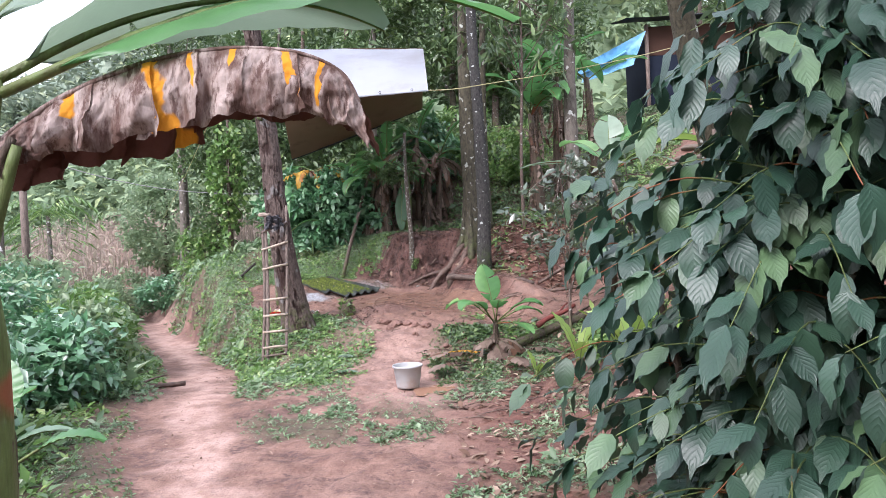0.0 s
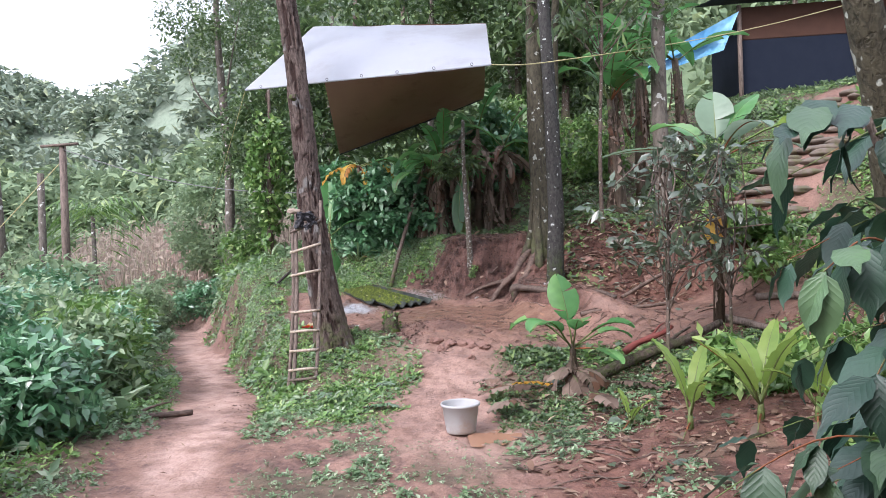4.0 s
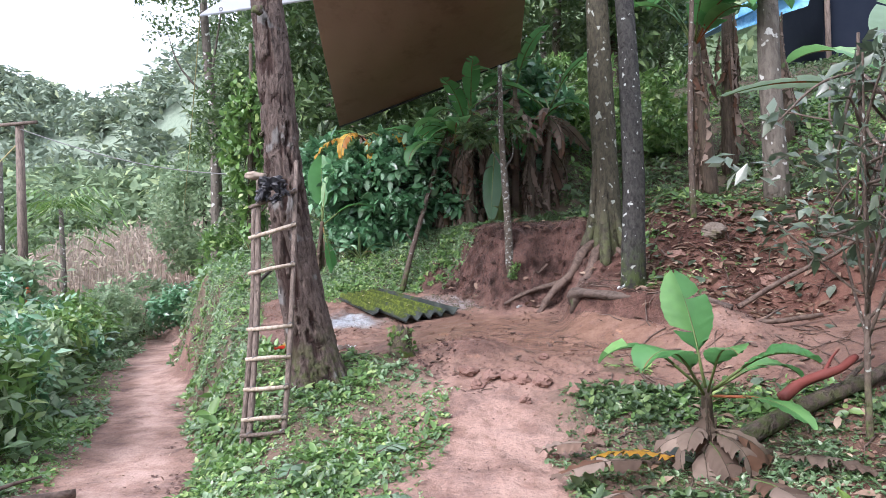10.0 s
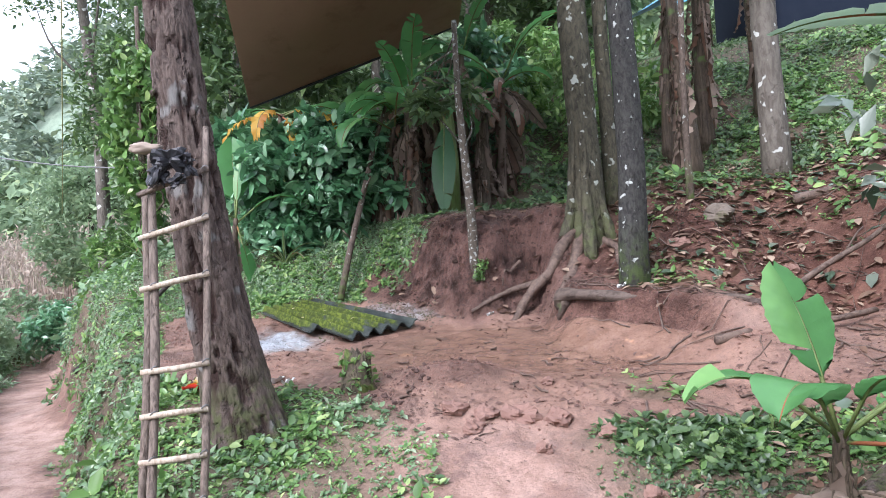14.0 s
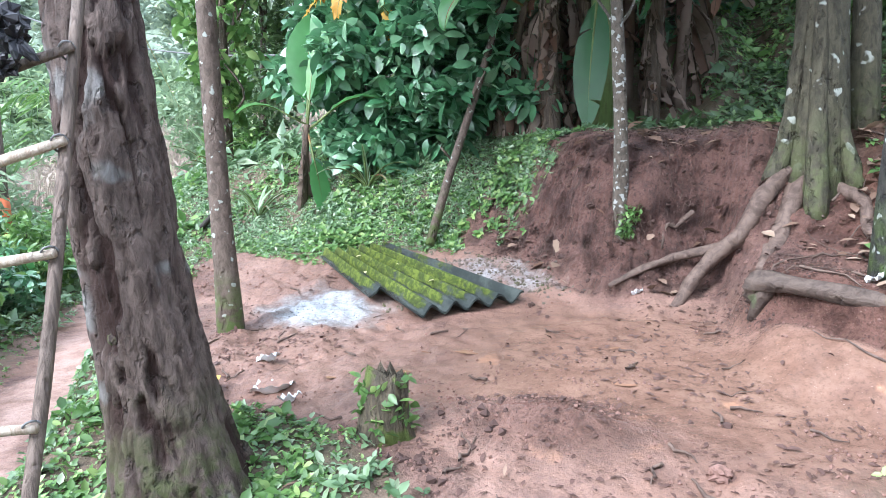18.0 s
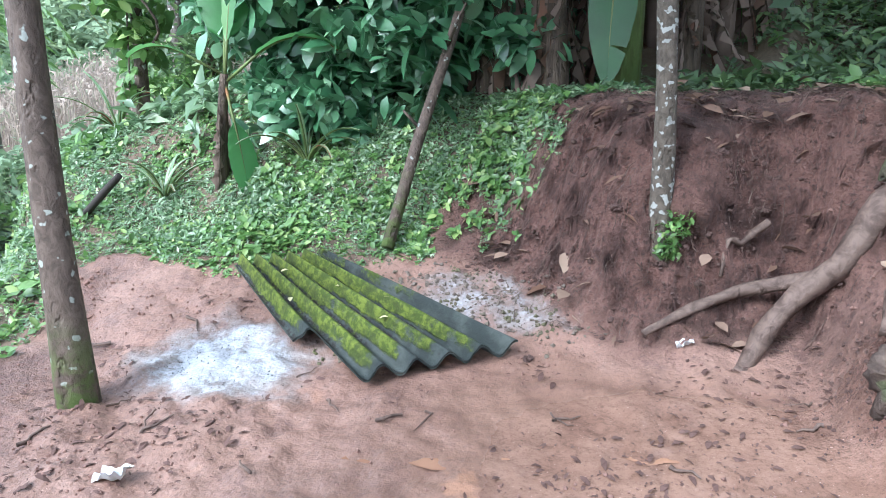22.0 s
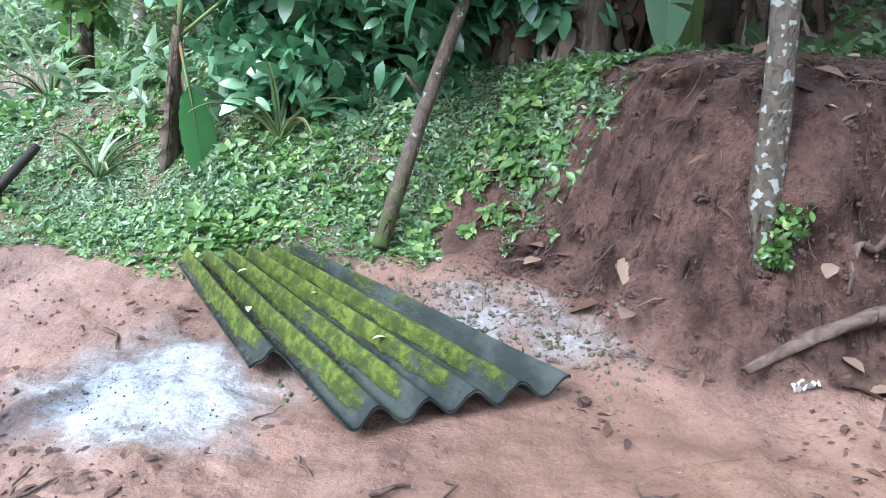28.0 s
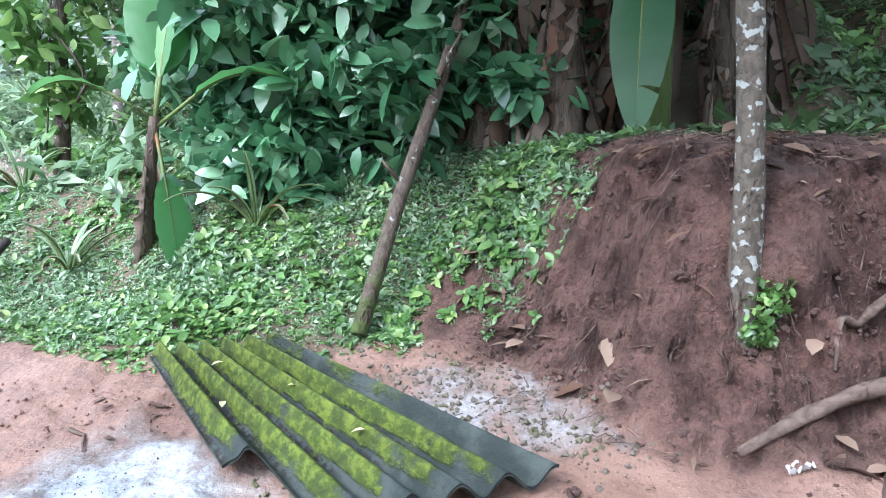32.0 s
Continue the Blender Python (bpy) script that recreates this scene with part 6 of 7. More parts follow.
def near_coffee(place, label, seed, boughs, reach, height, leaf_len, per, name="coffee_bush"):
    """Stems, drooping boughs and paired leaves that hang outward along each bough."""
    rng = np.random.default_rng(seed)
    root = thing(name, place, label, "bush")
    tips, dirs, sizes = [], [], []
    tops = []
    for k in range(4):
        top = np.array([rng.normal(0, 0.22), rng.normal(0, 0.22), height * rng.uniform(0.8, 1.0)])
        tops.append(top)
        tube_part("stem", bezier([(rng.normal(0, 0.05), rng.normal(0, 0.05), -0.08), top * 0.5 + rng.normal(0, 0.04, 3), top], 10), np.linspace(0.03, 0.01, 10), MAT["bark_thin"], root, sides=8, seed=k)
    for k in range(boughs):
        top = tops[k % 4]
        h = rng.uniform(0.18, 1.0)
        a = np.array([top[0] * h, top[1] * h, top[2] * h])
        az = k * 2.39996 + rng.uniform(-0.3, 0.3)
        r = reach * rng.uniform(0.35, 1.05) * (1.1 - 0.4 * h**2)
        out = np.array([np.cos(az), np.sin(az), 0])
        line = bezier([a, a + out * r * 0.5 + (0, 0, 0.1 * r), a + out * r + (0, 0, -0.12 * r)], 12)
        tube_part("bough", line, np.linspace(0.0045, 0.0015, 12), MAT["banana_green"], root, sides=5, seed=k)
        for q in np.linspace(0.15, 1.0, per):
            p = line[int(q * 11)]
            for sgn in (-1, 1):
                turn = az + sgn * rng.uniform(0.5, 1.2) * (1 - 0.5 * (q > 0.95))
                tips.append(p + rng.normal(0, 0.01, 3))
                fall = rng.uniform(-1.2, -0.05)
                x = np.array([np.cos(turn) * np.cos(fall), np.sin(turn) * np.cos(fall), np.sin(fall)])
                w = np.array([-np.sin(turn), np.cos(turn), rng.uniform(-0.35, 0.35)])
                w -= x * (w @ x)
                w /= np.linalg.norm(w)
                dirs.append(np.stack([x, w, np.cross(x, w)], -1))
                sizes.append(leaf_len * rng.uniform(0.65, 1.15))
    for m_ in range(3):
        q = np.arange(m_, len(tips), 3)
        lv, lf, phase = ribbed_leaf(1.0, 0.48 + 0.05 * m_, 7, 2, 0.3 + 0.3 * m_)
        v, f = scatter((lv, lf), np.array(tips)[q], np.array(dirs)[q], np.array(sizes)[q])
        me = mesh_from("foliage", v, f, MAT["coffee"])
        me.attributes.new("ribs", "FLOAT", "POINT").data.foreach_set("value", np.tile(phase, len(q)).astype(np.float32))
        put("foliage", me, root)
    return root


near_coffee(at(1.95, -5.75), "large coffee bush with glossy dark ribbed leaves beside the yard", 90, 200, 1.0, 2.9, 0.175, 7)
near_coffee(at(2.75, -6.6), "tall coffee bush with dark ribbed leaves behind its neighbour", 91, 120, 0.95, 3.1, 0.175, 6)
near_coffee(at(2.15, -4.2), "coffee bush with dark ribbed leaves at the yard's edge", 92, 84, 0.9, 2.15, 0.19, 5)

# ---- shrubs beside the path ----
rng = np.random.default_rng(101)
for k, (x, y, sx, sz) in enumerate(((-3.6, -2.6, 0.55, 0.5), (-4.6, -1.2, 0.7, 0.6), (-3.95, -0.4, 0.5, 0.45), (-5.5, 0.6, 0.8, 0.7), (-5.0, 2.0, 0.7, 0.6), (-6.3, 3.2, 0.8, 0.75), (-7.5, 1.5, 1.0, 0.9), (-7.6, 5.0, 0.9, 0.7), (-6.2, -1.5, 0.9, 0.9), (-8.8, 6.5, 1.0, 0.9), (-9.0, 3.5, 1.1, 1.1), (-4.75, 1.5, 0.5, 0.5), (-5.6, 3.2, 0.55, 0.5), (-6.5, 4.7, 0.55, 0.45), (-7.2, 6.1, 0.6, 0.5), (-8.0, 7.6, 0.6, 0.5), (-8.9, 9.3, 0.7, 0.55), (-9.6, 11.2, 0.8, 0.6), (-8.3, 12.6, 0.7, 0.5), (-9.8, 13.2, 0.9, 0.7), (-7.0, 12.4, 0.8, 0.6), (-11.3, 10.0, 1.0, 0.8))):
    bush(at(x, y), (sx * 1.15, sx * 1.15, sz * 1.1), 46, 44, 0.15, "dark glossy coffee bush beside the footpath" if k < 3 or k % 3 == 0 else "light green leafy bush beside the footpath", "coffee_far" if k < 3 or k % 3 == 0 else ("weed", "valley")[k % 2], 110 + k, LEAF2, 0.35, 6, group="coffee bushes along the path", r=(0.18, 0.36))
for k, (x, y, s) in enumerate(((-2.75, -3.6, 1.0), (-2.35, -4.8, 0.9), (-4.6, 0.9, 1.0), (-6.4, 4.2, 1.0), (-7.5, 6.6, 1.1), (-8.3, 8.8, 1.0), (-8.3, 8.2, 1.1), (-1.75, -5.4, 0.8))):
    pl = thing("broad_leaf_plant", at(x, y, -0.02), "broad-leaved green plant among the undergrowth", "plant", "broad leaved plants")
    for m_ in range(6):
        banana_leaf(pl, (0, 0, 0.05), m_ * 1.05 + rng.uniform(-0.3, 0.3), radians(rng.uniform(40, 75)), rng.uniform(0.4, 0.7) * s, 0.2 * s, radians(rng.uniform(40, 90)), MAT["banana" if m_ % 3 else "banana_back"], rng, 0.0, stalk=0.25 * s)
for k, (x, y, s, n_) in enumerate(((1.95, -0.25, 1.0, 4), (2.5, -0.3, 1.15, 8), (2.85, -0.55, 0.9, 5), (1.5, 0.1, 0.5, 3), (4.25, 1.9, 0.8, 3))):
    pl = thing("turmeric_plant", at(x, y, -0.02), "turmeric plant with upright yellow-green leaves on dug red soil", "plant", "turmeric plants")
    for m_ in range(n_):
        banana_leaf(pl, (0, 0, 0.12 * s), m_ * 2.4 + rng.uniform(-0.2, 0.2), radians(rng.uniform(48, 78)), rng.uniform(0.42, 0.6) * s, 0.14 * s, radians(rng.uniform(25, 70)), MAT["turmeric"], rng, 0.0, stalk=0.14 * s, ripple=0.01)
    tube_part("stem", [(0, 0, 0), (0, 0, 0.1 * s), (0, 0, 0.2 * s)], [0.03 * s, 0.025 * s, 0.012 * s], MAT["banana_green"], pl, sides=8)
    banana_leaf(pl, (0, 0, 0.08), radians(250), radians(-5), 0.3 * s, 0.09 * s, radians(35), MAT["dry_leaf"], rng, 0.0, "dry lower leaf")

# grassy rosettes on the slope
for k, (x, y, s) in enumerate(((-2.5, 6.5, 0.5), (-3.5, 6.4, 0.4), (-4.4, 7.2, 0.6))):
    pl = thing("strap_leaf_plant", at(x, y, -0.02), "strap-leaved plant with long arching blades on the slope", "plant", "strap leaved plants")
    for m_ in range(12):
        banana_leaf(pl, (0, 0, 0), m_ * 0.55, radians(rng.uniform(45, 80)), s * rng.uniform(0.7, 1.1), 0.035, radians(rng.uniform(40, 100)), MAT["weed_pale"], rng, 0.0, stalk=0.02, ripple=0.0)

# the sapling by the bank and shrubs on the right
tree(at(2.1, 1.55), 2.6, (0.05, 0.1), 0.022, cloud(np.random.default_rng(8), (0.05, 0.1, 1.75), (0.8, 0.7, 0.9), 60, (0.06, 0.16)), "thin sapling with sparse grey-green leaves", "bark_thin", "grey_leaf", 18, leaf_size=0.13, per=9, limbs=34, flare=1.1, limb_from=0.25, up=0.3)
tree(at(2.9, 2.1), 2.3, (-0.05, 0.1), 0.02, cloud(np.random.default_rng(9), (0.0, 0.1, 1.5), (0.7, 0.6, 0.85), 52, (0.06, 0.16)), "thin sapling with sparse silvery leaves on the slope", "bark_thin", "grey_leaf", 19, leaf_size=0.13, per=9, limbs=30, flare=1.1, limb_from=0.25, up=0.3)

tree(at(1.8, 5.4), 5.4, (0.1, 0.1), 0.035, cloud(np.random.default_rng(32), (0.0, 0.0, 3.9), (1.3, 0.9, 1.0), 44, (0.12, 0.28)), "slender tree with long drooping dark leaves between the trunks", "bark_thin", "tree_leaf", 42, leaf_size=0.27, per=11, limbs=24, flare=1.2, limb_from=0.45, up=0.05, template=NARROW)

# bare poles lying on the dug slope
for k, (a_, b_, r_) in enumerate((((3.5, 3.2), (4.85, 2.1), 0.05), ((4.25, 2.5), (4.9, 1.85), 0.03), ((2.95, 2.85), (3.4, 2.2), 0.05))):
    lying = thing("fallen_pole", at(*a_, 0.02), "bare grey-brown pole lying across the dug red slope", "pole", "poles lying on the slope")
    tube_part("pole", [(a_[0] + (b_[0] - a_[0]) * q - a_[0], (b_[1] - a_[1]) * q, max(gz(a_[0] + (b_[0] - a_[0]) * q, a_[1] + (b_[1] - a_[1]) * q), gz(*a_) + (gz(*b_) - gz(*a_)) * q) + 0.5 * r_ - gz(*a_)) for q in np.linspace(0, 1, 7)], np.linspace(r_, r_ * 0.7, 7), MAT["pole_wood"], lying, sides=10, rough=0.1, seed=k)

# shrubs behind the bank
for k, (x, y, r3, n_, mat_, lab_) in enumerate((
    (-2.3, 6.95, (0.85, 0.55, 0.9), 54, "coffee_far", "dense dark green coffee bush on the bank"),
    (-1.6, 7.15, (0.65, 0.5, 0.85), 46, "coffee_far", "dense dark green coffee bush behind the leaning pole"),
    (-3.2, 8.0, (0.8, 0.7, 0.8), 34, "coffee_far", "dark green coffee bush on the slope"),
    (-0.3, 8.6, (1.0, 0.8, 0.9), 34, "coffee_far", "dark shrub under the banana grove"),
    (1.6, 8.2, (1.2, 0.9, 0.7), 40, "weed", "light green shrub on the hillside"),
    (0.5, 9.2, (1.2, 0.9, 0.8), 40, "weed", "light green shrub above the bank"),
    (4.2, 3.4, (0.8, 0.7, 0.28), 30, "weed", "bright green shrub on the slope below the steps"),
    (3.7, 4.2, (0.6, 0.5, 0.22), 22, "weed", "low bright green shrub on the slope"),
    (5.3, 2.9, (0.8, 0.7, 0.3), 28, "weed", "low green shrub on the hillside"),
    (7.0, 6.2, (0.9, 0.8, 0.4), 30, "weed", "green shrub beside the stone steps"),
    (6.6, 4.4, (1.0, 0.9, 0.35), 32, "weed", "bright green shrub on the terrace"),
    (3.45, 0.55, (0.5, 0.45, 0.26), 22, "weed", "green shrub at the edge of the dug soil"),
    (3.0, -1.3, (0.38, 0.32, 0.16), 14, "weed", "low leafy weeds at the edge of the dug soil"),
    (3.6, -1.7, (0.5, 0.4, 0.25), 22, "weed", "leafy shrub beside the dug soil"),
    (2.6, 0.75, (0.45, 0.4, 0.25), 20, "weed", "low leafy weeds behind the turmeric"),
)):
    bush(at(x, y, -0.35 if k < 2 else -0.05), r3, n_, 105 if k < 2 else 60, 0.15 if mat_ == "coffee_far" else 0.13, lab_, mat_, 130 + k, COFFEE if mat_ == "coffee_far" else LEAF2, 0.3, 4, "shrub" if mat_ != "coffee_far" else "coffee_bush", r=(0.16, 0.3))

# ---- background trees ----
def back_tree(x, y, h, r, spread, n, seed, label, leaf="tree_leaf", bark="bark_thin", low=0.35, size=0.22, per=90, z0=None, group="trees behind the yard"):
    rng_ = np.random.default_rng(seed)
    c = cloud(rng_, (0, 0, h * (low + 1) / 2), (spread, spread, h * (1 - low) / 2 * 1.1), n, (0.35, 0.75))
    t_ = tree((x, y, gz(x, y) - 0.1 if z0 is None else z0), h, (rng_.uniform(-0.4, 0.4), 0.2), r, c, label, bark, leaf, seed, size, per, 5, 1.3, "tree", KITE, 0.45, 12, 0.35)
    t_["group"] = group


back_tree(-8.2, 14.0, 9.6, 0.16, 1.9, 62, 201, "tall pale-barked tree with a fine dark crown above the path", "tree_leaf", "bark_pale", 0.62, 0.13, 85)
back_tree(-6.6, 12.2, 5.5, 0.08, 0.85, 40, 202, "slender tree wrapped in climbing leaves on the slope", "tree_leaf", "bark_thin", 0.1, 0.16, 110)
tree(at(-4.7, 7.95, -0.1), 3.6, (0.05, 0.1), 0.06, cloud(np.random.default_rng(203), (0.0, 0.0, 1.75), (0.36, 0.36, 1.5), 70, (0.1, 0.2)), "tree stem wrapped in a pepper vine with pale green leaves", "bark_thin", "weed", 203, leaf_size=0.125, per=20, limbs=8, flare=1.2, limb_from=0.2, up=0.15, template=BROAD)
for k, (x, y, h, sp) in enumerate(((-3.9, 11.2, 6.0, 1.8), (-1.8, 11.8, 6.5, 2.0), (0.4, 12.4, 6.5, 2.0), (1.6, 12.6, 6.0, 1.8), (-5.4, 14.5, 7.5, 2.2), (3.4, 18.0, 8.0, 2.4), (-2.9, 15.0, 9.0, 2.6), (0.2, 16.0, 9.5, 2.6), (2.0, 17.0, 9.0, 2.6), (9.5, 19.0, 9.0, 2.7), (11.5, 6.0, 5.0, 1.8), (12.5, 15.0, 8.5, 2.4), (10.5, 1.5, 4.6, 1.6), (7.2, -3.5, 4.5, 1.5), (-10.5, 18.0, 3.4, 1.7), (-6.8, 19.0, 9.0, 2.8))):
    back_tree(x, y, h, 0.1, sp, 46, 210 + k, "leafy green tree in the thicket behind the yard", "valley" if x < -7.5 else "tree_leaf", ("bark_thin", "bark_pale", "bark_lichen")[k % 3], 0.12 if y > 9 else 0.3, 0.22, 95)
for k, (x, y, h, sp) in enumerate(((-13.5, 8.0, 3.0, 1.6), (-11.5, 5.0, 2.2, 1.4), (-12.0, 1.0, 2.4, 1.5), (-16.0, 14.0, 5.0, 2.2), (-19.0, 10.0, 4.5, 2.2), (-27.0, 22.0, 5.0, 2.4), (-24.0, 16.0, 5.0, 2.4), (-10.5, 9.0, 2.0, 1.2))):
    back_tree(x, y, h, 0.08, sp, 40, 240 + k, "round green tree on the valley side", "valley", "bark_pale", 0.0, 0.26, 80, max(-1.2, gz(x, y) - 0.1), "trees on the valley side")

# unseen trees, added to cut the low sky light from behind and right
for k, (x, y, h, sp) in enumerate(((-4.5, -14.5, 5.0, 2.2), (-0.5, -14.0, 6.0, 2.4), (3.5, -12.5, 6.0, 2.4), (6.5, -9.5, 6.0, 2.4), (8.0, -5.5, 6.0, 2.2), (8.5, -1.0, 6.0, 2.2), (-9.0, -13.0, 4.0, 2.0))):
    back_tree(x, y, h, 0.1, sp, 60, 270 + k, "added out-of-view leafy tree that blocks low sky light from the yard", "tree_leaf", "bark_thin", 0.0, 0.3, 95, None, "trees round the yard")

# areca palm
palm = thing("palm", (-12.9, 14.6, -1.2), "small areca palm with drooping fronds in the valley", "palm")
tube_part("trunk", [(0, 0, 0), (0.03, 0, 2), (0.0, 0, 4.2)], [0.1, 0.08, 0.06], MAT["bark_pale"], palm, sides=10)
for k in range(11):
    az, lift = k * 0.57 * 2, rng.uniform(0.3, 1.2)
    rib = np.array([(1.6 * q * np.cos(lift - 1.5 * q * q), 0, 1.6 * q * np.sin(lift - 1.4 * q * q)) for q in np.linspace(0, 1, 14)])
    pieces = [tube(rib, np.linspace(0.02, 0.005, 14), 5, 0, 0, False)]
    for q in range(2, 14):
        for sgn in (-1, 1):
            a_ = rib[q]
            pieces.append((np.array([a_, a_ + (0.08, sgn * 0.22, -0.08), a_ + (0.15, sgn * 0.42, -0.28), a_ + (0.02, sgn * 0.2, -0.1)]), np.array([(0, 1, 2, 3)])))
    v, f = join(pieces)
    put("frond", mesh_from("frond", v, f, MAT["weed"]), palm, "", Matrix.Translation((0, 0, 4.2)) @ Matrix.Rotation(az, 4, "Z"))
# pale bare trunk and a white pole
white = thing("bare_pole", (-15.4, 14.0, -1.2), "thin whitish bare tree pole standing in the valley", "pole")
tube_part("post", [(0, 0, 0), (-0.15, 0, 4.0), (-0.45, 0, 9.5)], [0.13, 0.11, 0.06], MAT["bark_pale"], white, sides=10)
concrete = thing("bare_pole", (-13.6, 13.2, -1.2), "grey weathered post beside the utility pole", "pole")
tube_part("post", [(0, 0, 0), (0.02, 0, 5.4)], [0.12, 0.1], MAT["bark_pale"], concrete, sides=10)

# dry maize field in the valley
rng = np.random.default_rng(300)
n = 4500
px, py = rng.uniform(-25, -11.5, n), rng.uniform(19, 34, n)
t = np.zeros((n, 3, 3))
a = rng.uniform(0, 6.28, n)
t[:, 0, 2], t[:, 1, 2], t[:, 2, 0], t[:, 0, 1], t[:, 1, 1] = np.cos(a), np.sin(a), 1, -np.sin(a), np.cos(a)
v1, f1 = scatter(leaf_shape(0.05, 0.1, 0.1, 2), np.stack([px, py, ground_z(px, py)], -1), t, rng.uniform(0.35, 0.9, n))
v2, f2 = scatter(NARROW, np.stack([px, py, ground_z(px, py) + rng.uniform(0.1, 1.1, n)], -1), rand_turns(rng, n, 0.1), rng.uniform(0.15, 0.42, n))
v, f = join([(v1, f1), (v2, f2)])
tagged(put("maize_field", mesh_from("maize_field", v, f, MAT["corn"])), "field of dry tan maize stalks in the valley", "field", kind="stuff")

# ---- the hut up the slope ----
def box_part(name, lo, hi, mat, parent, label="", bevel=0.02):
    bm = bmesh.new()
    bmesh.ops.create_cube(bm, size=1.0)
    lo, hi = np.array(lo, float), np.array(hi, float)
    for v_ in bm.verts:
        v_.co = Vector((lo + hi) / 2) + Vector(np.array(v_.co) * (hi - lo))
    if bevel:
        bmesh.ops.bevel(bm, geom=bm.edges[:], offset=bevel, segments=2, affect="EDGES")
    return part(name, bm, MAT[mat], parent, label)


hut = thing("hut", (8.0, 13.0, 4.2), "low hut with dark walls, brown boards and a blue tarpaulin roof", "hut")
box_part("wall", (-1.9, 0, -0.2), (4.5, 0.15, 2.45), "dark_sheet", hut, "dark blue plastic sheeting")
box_part("wall", (-1.9, 0.02, 2.45), (4.5, 0.17, 3.3), "brown_wall", hut, "brown boarded upper wall")
box_part("wall", (-1.9, 0.2, -0.2), (-1.75, 3.0, 3.2), "dark_sheet", hut)
# flat panel on the wall; the shade of an opening is put into its colour
box_part("window", (1.2, -0.02, 2.6), (1.9, 0.02, 3.05), "char", hut, "small dark panel in place of a window opening's shade", 0.005)
for x_ in (-1.95, 1.0, 3.0):
    tube_part("post", [(x_, -0.15, -0.3), (x_, -0.15, 3.3)], 0.06, MAT["pole_wood"], hut, sides=8)
v, f = cloth((-2.6, 2.0, 4.0), (4.8, 2.0, 4.0), (4.8, -0.6, 3.4), (-2.6, -0.6, 3.4), 40, 12, -0.08, None, 9)
put("roof", mesh_from("roof", v, f, MAT["dark_sheet"]), hut, "dark sheet roof")
v, f = cloth((-4.7, 0.9, 1.8), (-2.5, 0.9, 3.0), (-2.6, -0.5, 2.5), (-4.9, -0.5, 1.5), 40, 16, 0.12, None, 10)
put("awning", mesh_from("awning", v, f, MAT["blue_tarp"]), hut, "blue and white tarpaulin awning")
v, f = cloth((-3.7, -0.3, 2.3), (-2.0, -0.3, 3.1), (-2.4, -0.4, 2.15), (-3.9, -0.4, 1.7), 40, 40, 0.15, None, 12)
v[:, 1] += 0.22 * (np.tile(fbm(v[: len(v) // 2, 0] * 3.0, v[: len(v) // 2, 2] * 2.2, 4, 61), 2) - 0.5)
put("curtain", mesh_from("curtain", v, f, MAT["blue_tarp"]), hut, "crumpled blue and white hanging sheet")
steps = thing("stone_steps", (4.15, 5.1, gz(4.15, 5.1)), "rough stone steps climbing the slope to the hut", "steps")
for k in range(13):
    x_, y_ = 4.15 + 2.8 * k / 12, 5.1 + 3.5 * k / 12
    wide = rng.uniform(1.05, 1.4)
    cuts = sorted(rng.uniform(-0.25, 0.3, 1)) if k % 3 else [-0.2, 0.22]
    edges_ = [-wide / 2, *cuts, wide / 2]
    for a_, b_ in zip(edges_[:-1], edges_[1:]):
        xx = x_ + (a_ + b_) / 2
        lump_part("stone", ((b_ - a_) * 0.54, 0.2, 0.075), 400 + k * 3 + int(b_ * 10), "stone", steps, "", Matrix.Translation((xx - 4.15, y_ - 5.1 + rng.uniform(-0.03, 0.03), gz(xx, y_ - 0.05) + 0.03 - gz(4.15, 5.1))) @ Matrix.Rotation(rng.uniform(-0.1, 0.1), 4, "Z"), 0.28)
# ---- rubbish and stones in the yard ----
pack = thing("snack_packet", at(-2.44, 3.6, 0.04), "torn yellow and red snack packet lying on the mud", "packet")
v, f = cloth((-0.16, 0.06, 0.0), (0.16, 0.12, 0.03), (0.17, 0.02, 0.04), (-0.15, -0.06, 0.02), 20, 8, 0.03, None, 31, 0.004)
put("foil", mesh_from("foil", v, f, MAT["yellow_pack"]), pack)
v, f = cloth((-0.17, -0.055, 0.0), (0.17, 0.01, 0.02), (0.17, -0.02, 0.035), (-0.17, -0.1, 0.02), 16, 5, 0.015, None, 33, 0.004)
put("stripe", mesh_from("stripe", v, f, MAT["red_pack"]), pack, "red edge stripe")
v, f = cloth((-0.15, 0.1, 0.02), (0.06, 0.15, 0.04), (0.06, 0.09, 0.06), (-0.14, 0.04, 0.05), 14, 8, 0.03, None, 34, 0.004)
put("flap", mesh_from("flap", v, f, MAT["paper"]), pack, "white inner flap")
for k, (x, y, s) in enumerate(((-2.03, 3.76, 1.0), (-1.85, 3.6, 0.5), (-2.2, 4.06, 0.6), (-0.25, 5.2, 0.35), (0.86, 4.47, 0.4))):
    pp = thing("wrapper", at(x, y, 0.02), "crumpled white plastic wrapper lying on the ground", "litter", "white wrappers")
    v, f = cloth((-0.1 * s, 0.06 * s, 0), (0.1 * s, 0.07 * s, 0.02), (0.1 * s, -0.06 * s, 0.03), (-0.09 * s, -0.07 * s, 0), 14, 10, 0.04 * s, None, 40 + k, 0.003)
    put("film", mesh_from("film", v, f, MAT["paper"]), pp)
rng = np.random.default_rng(401)
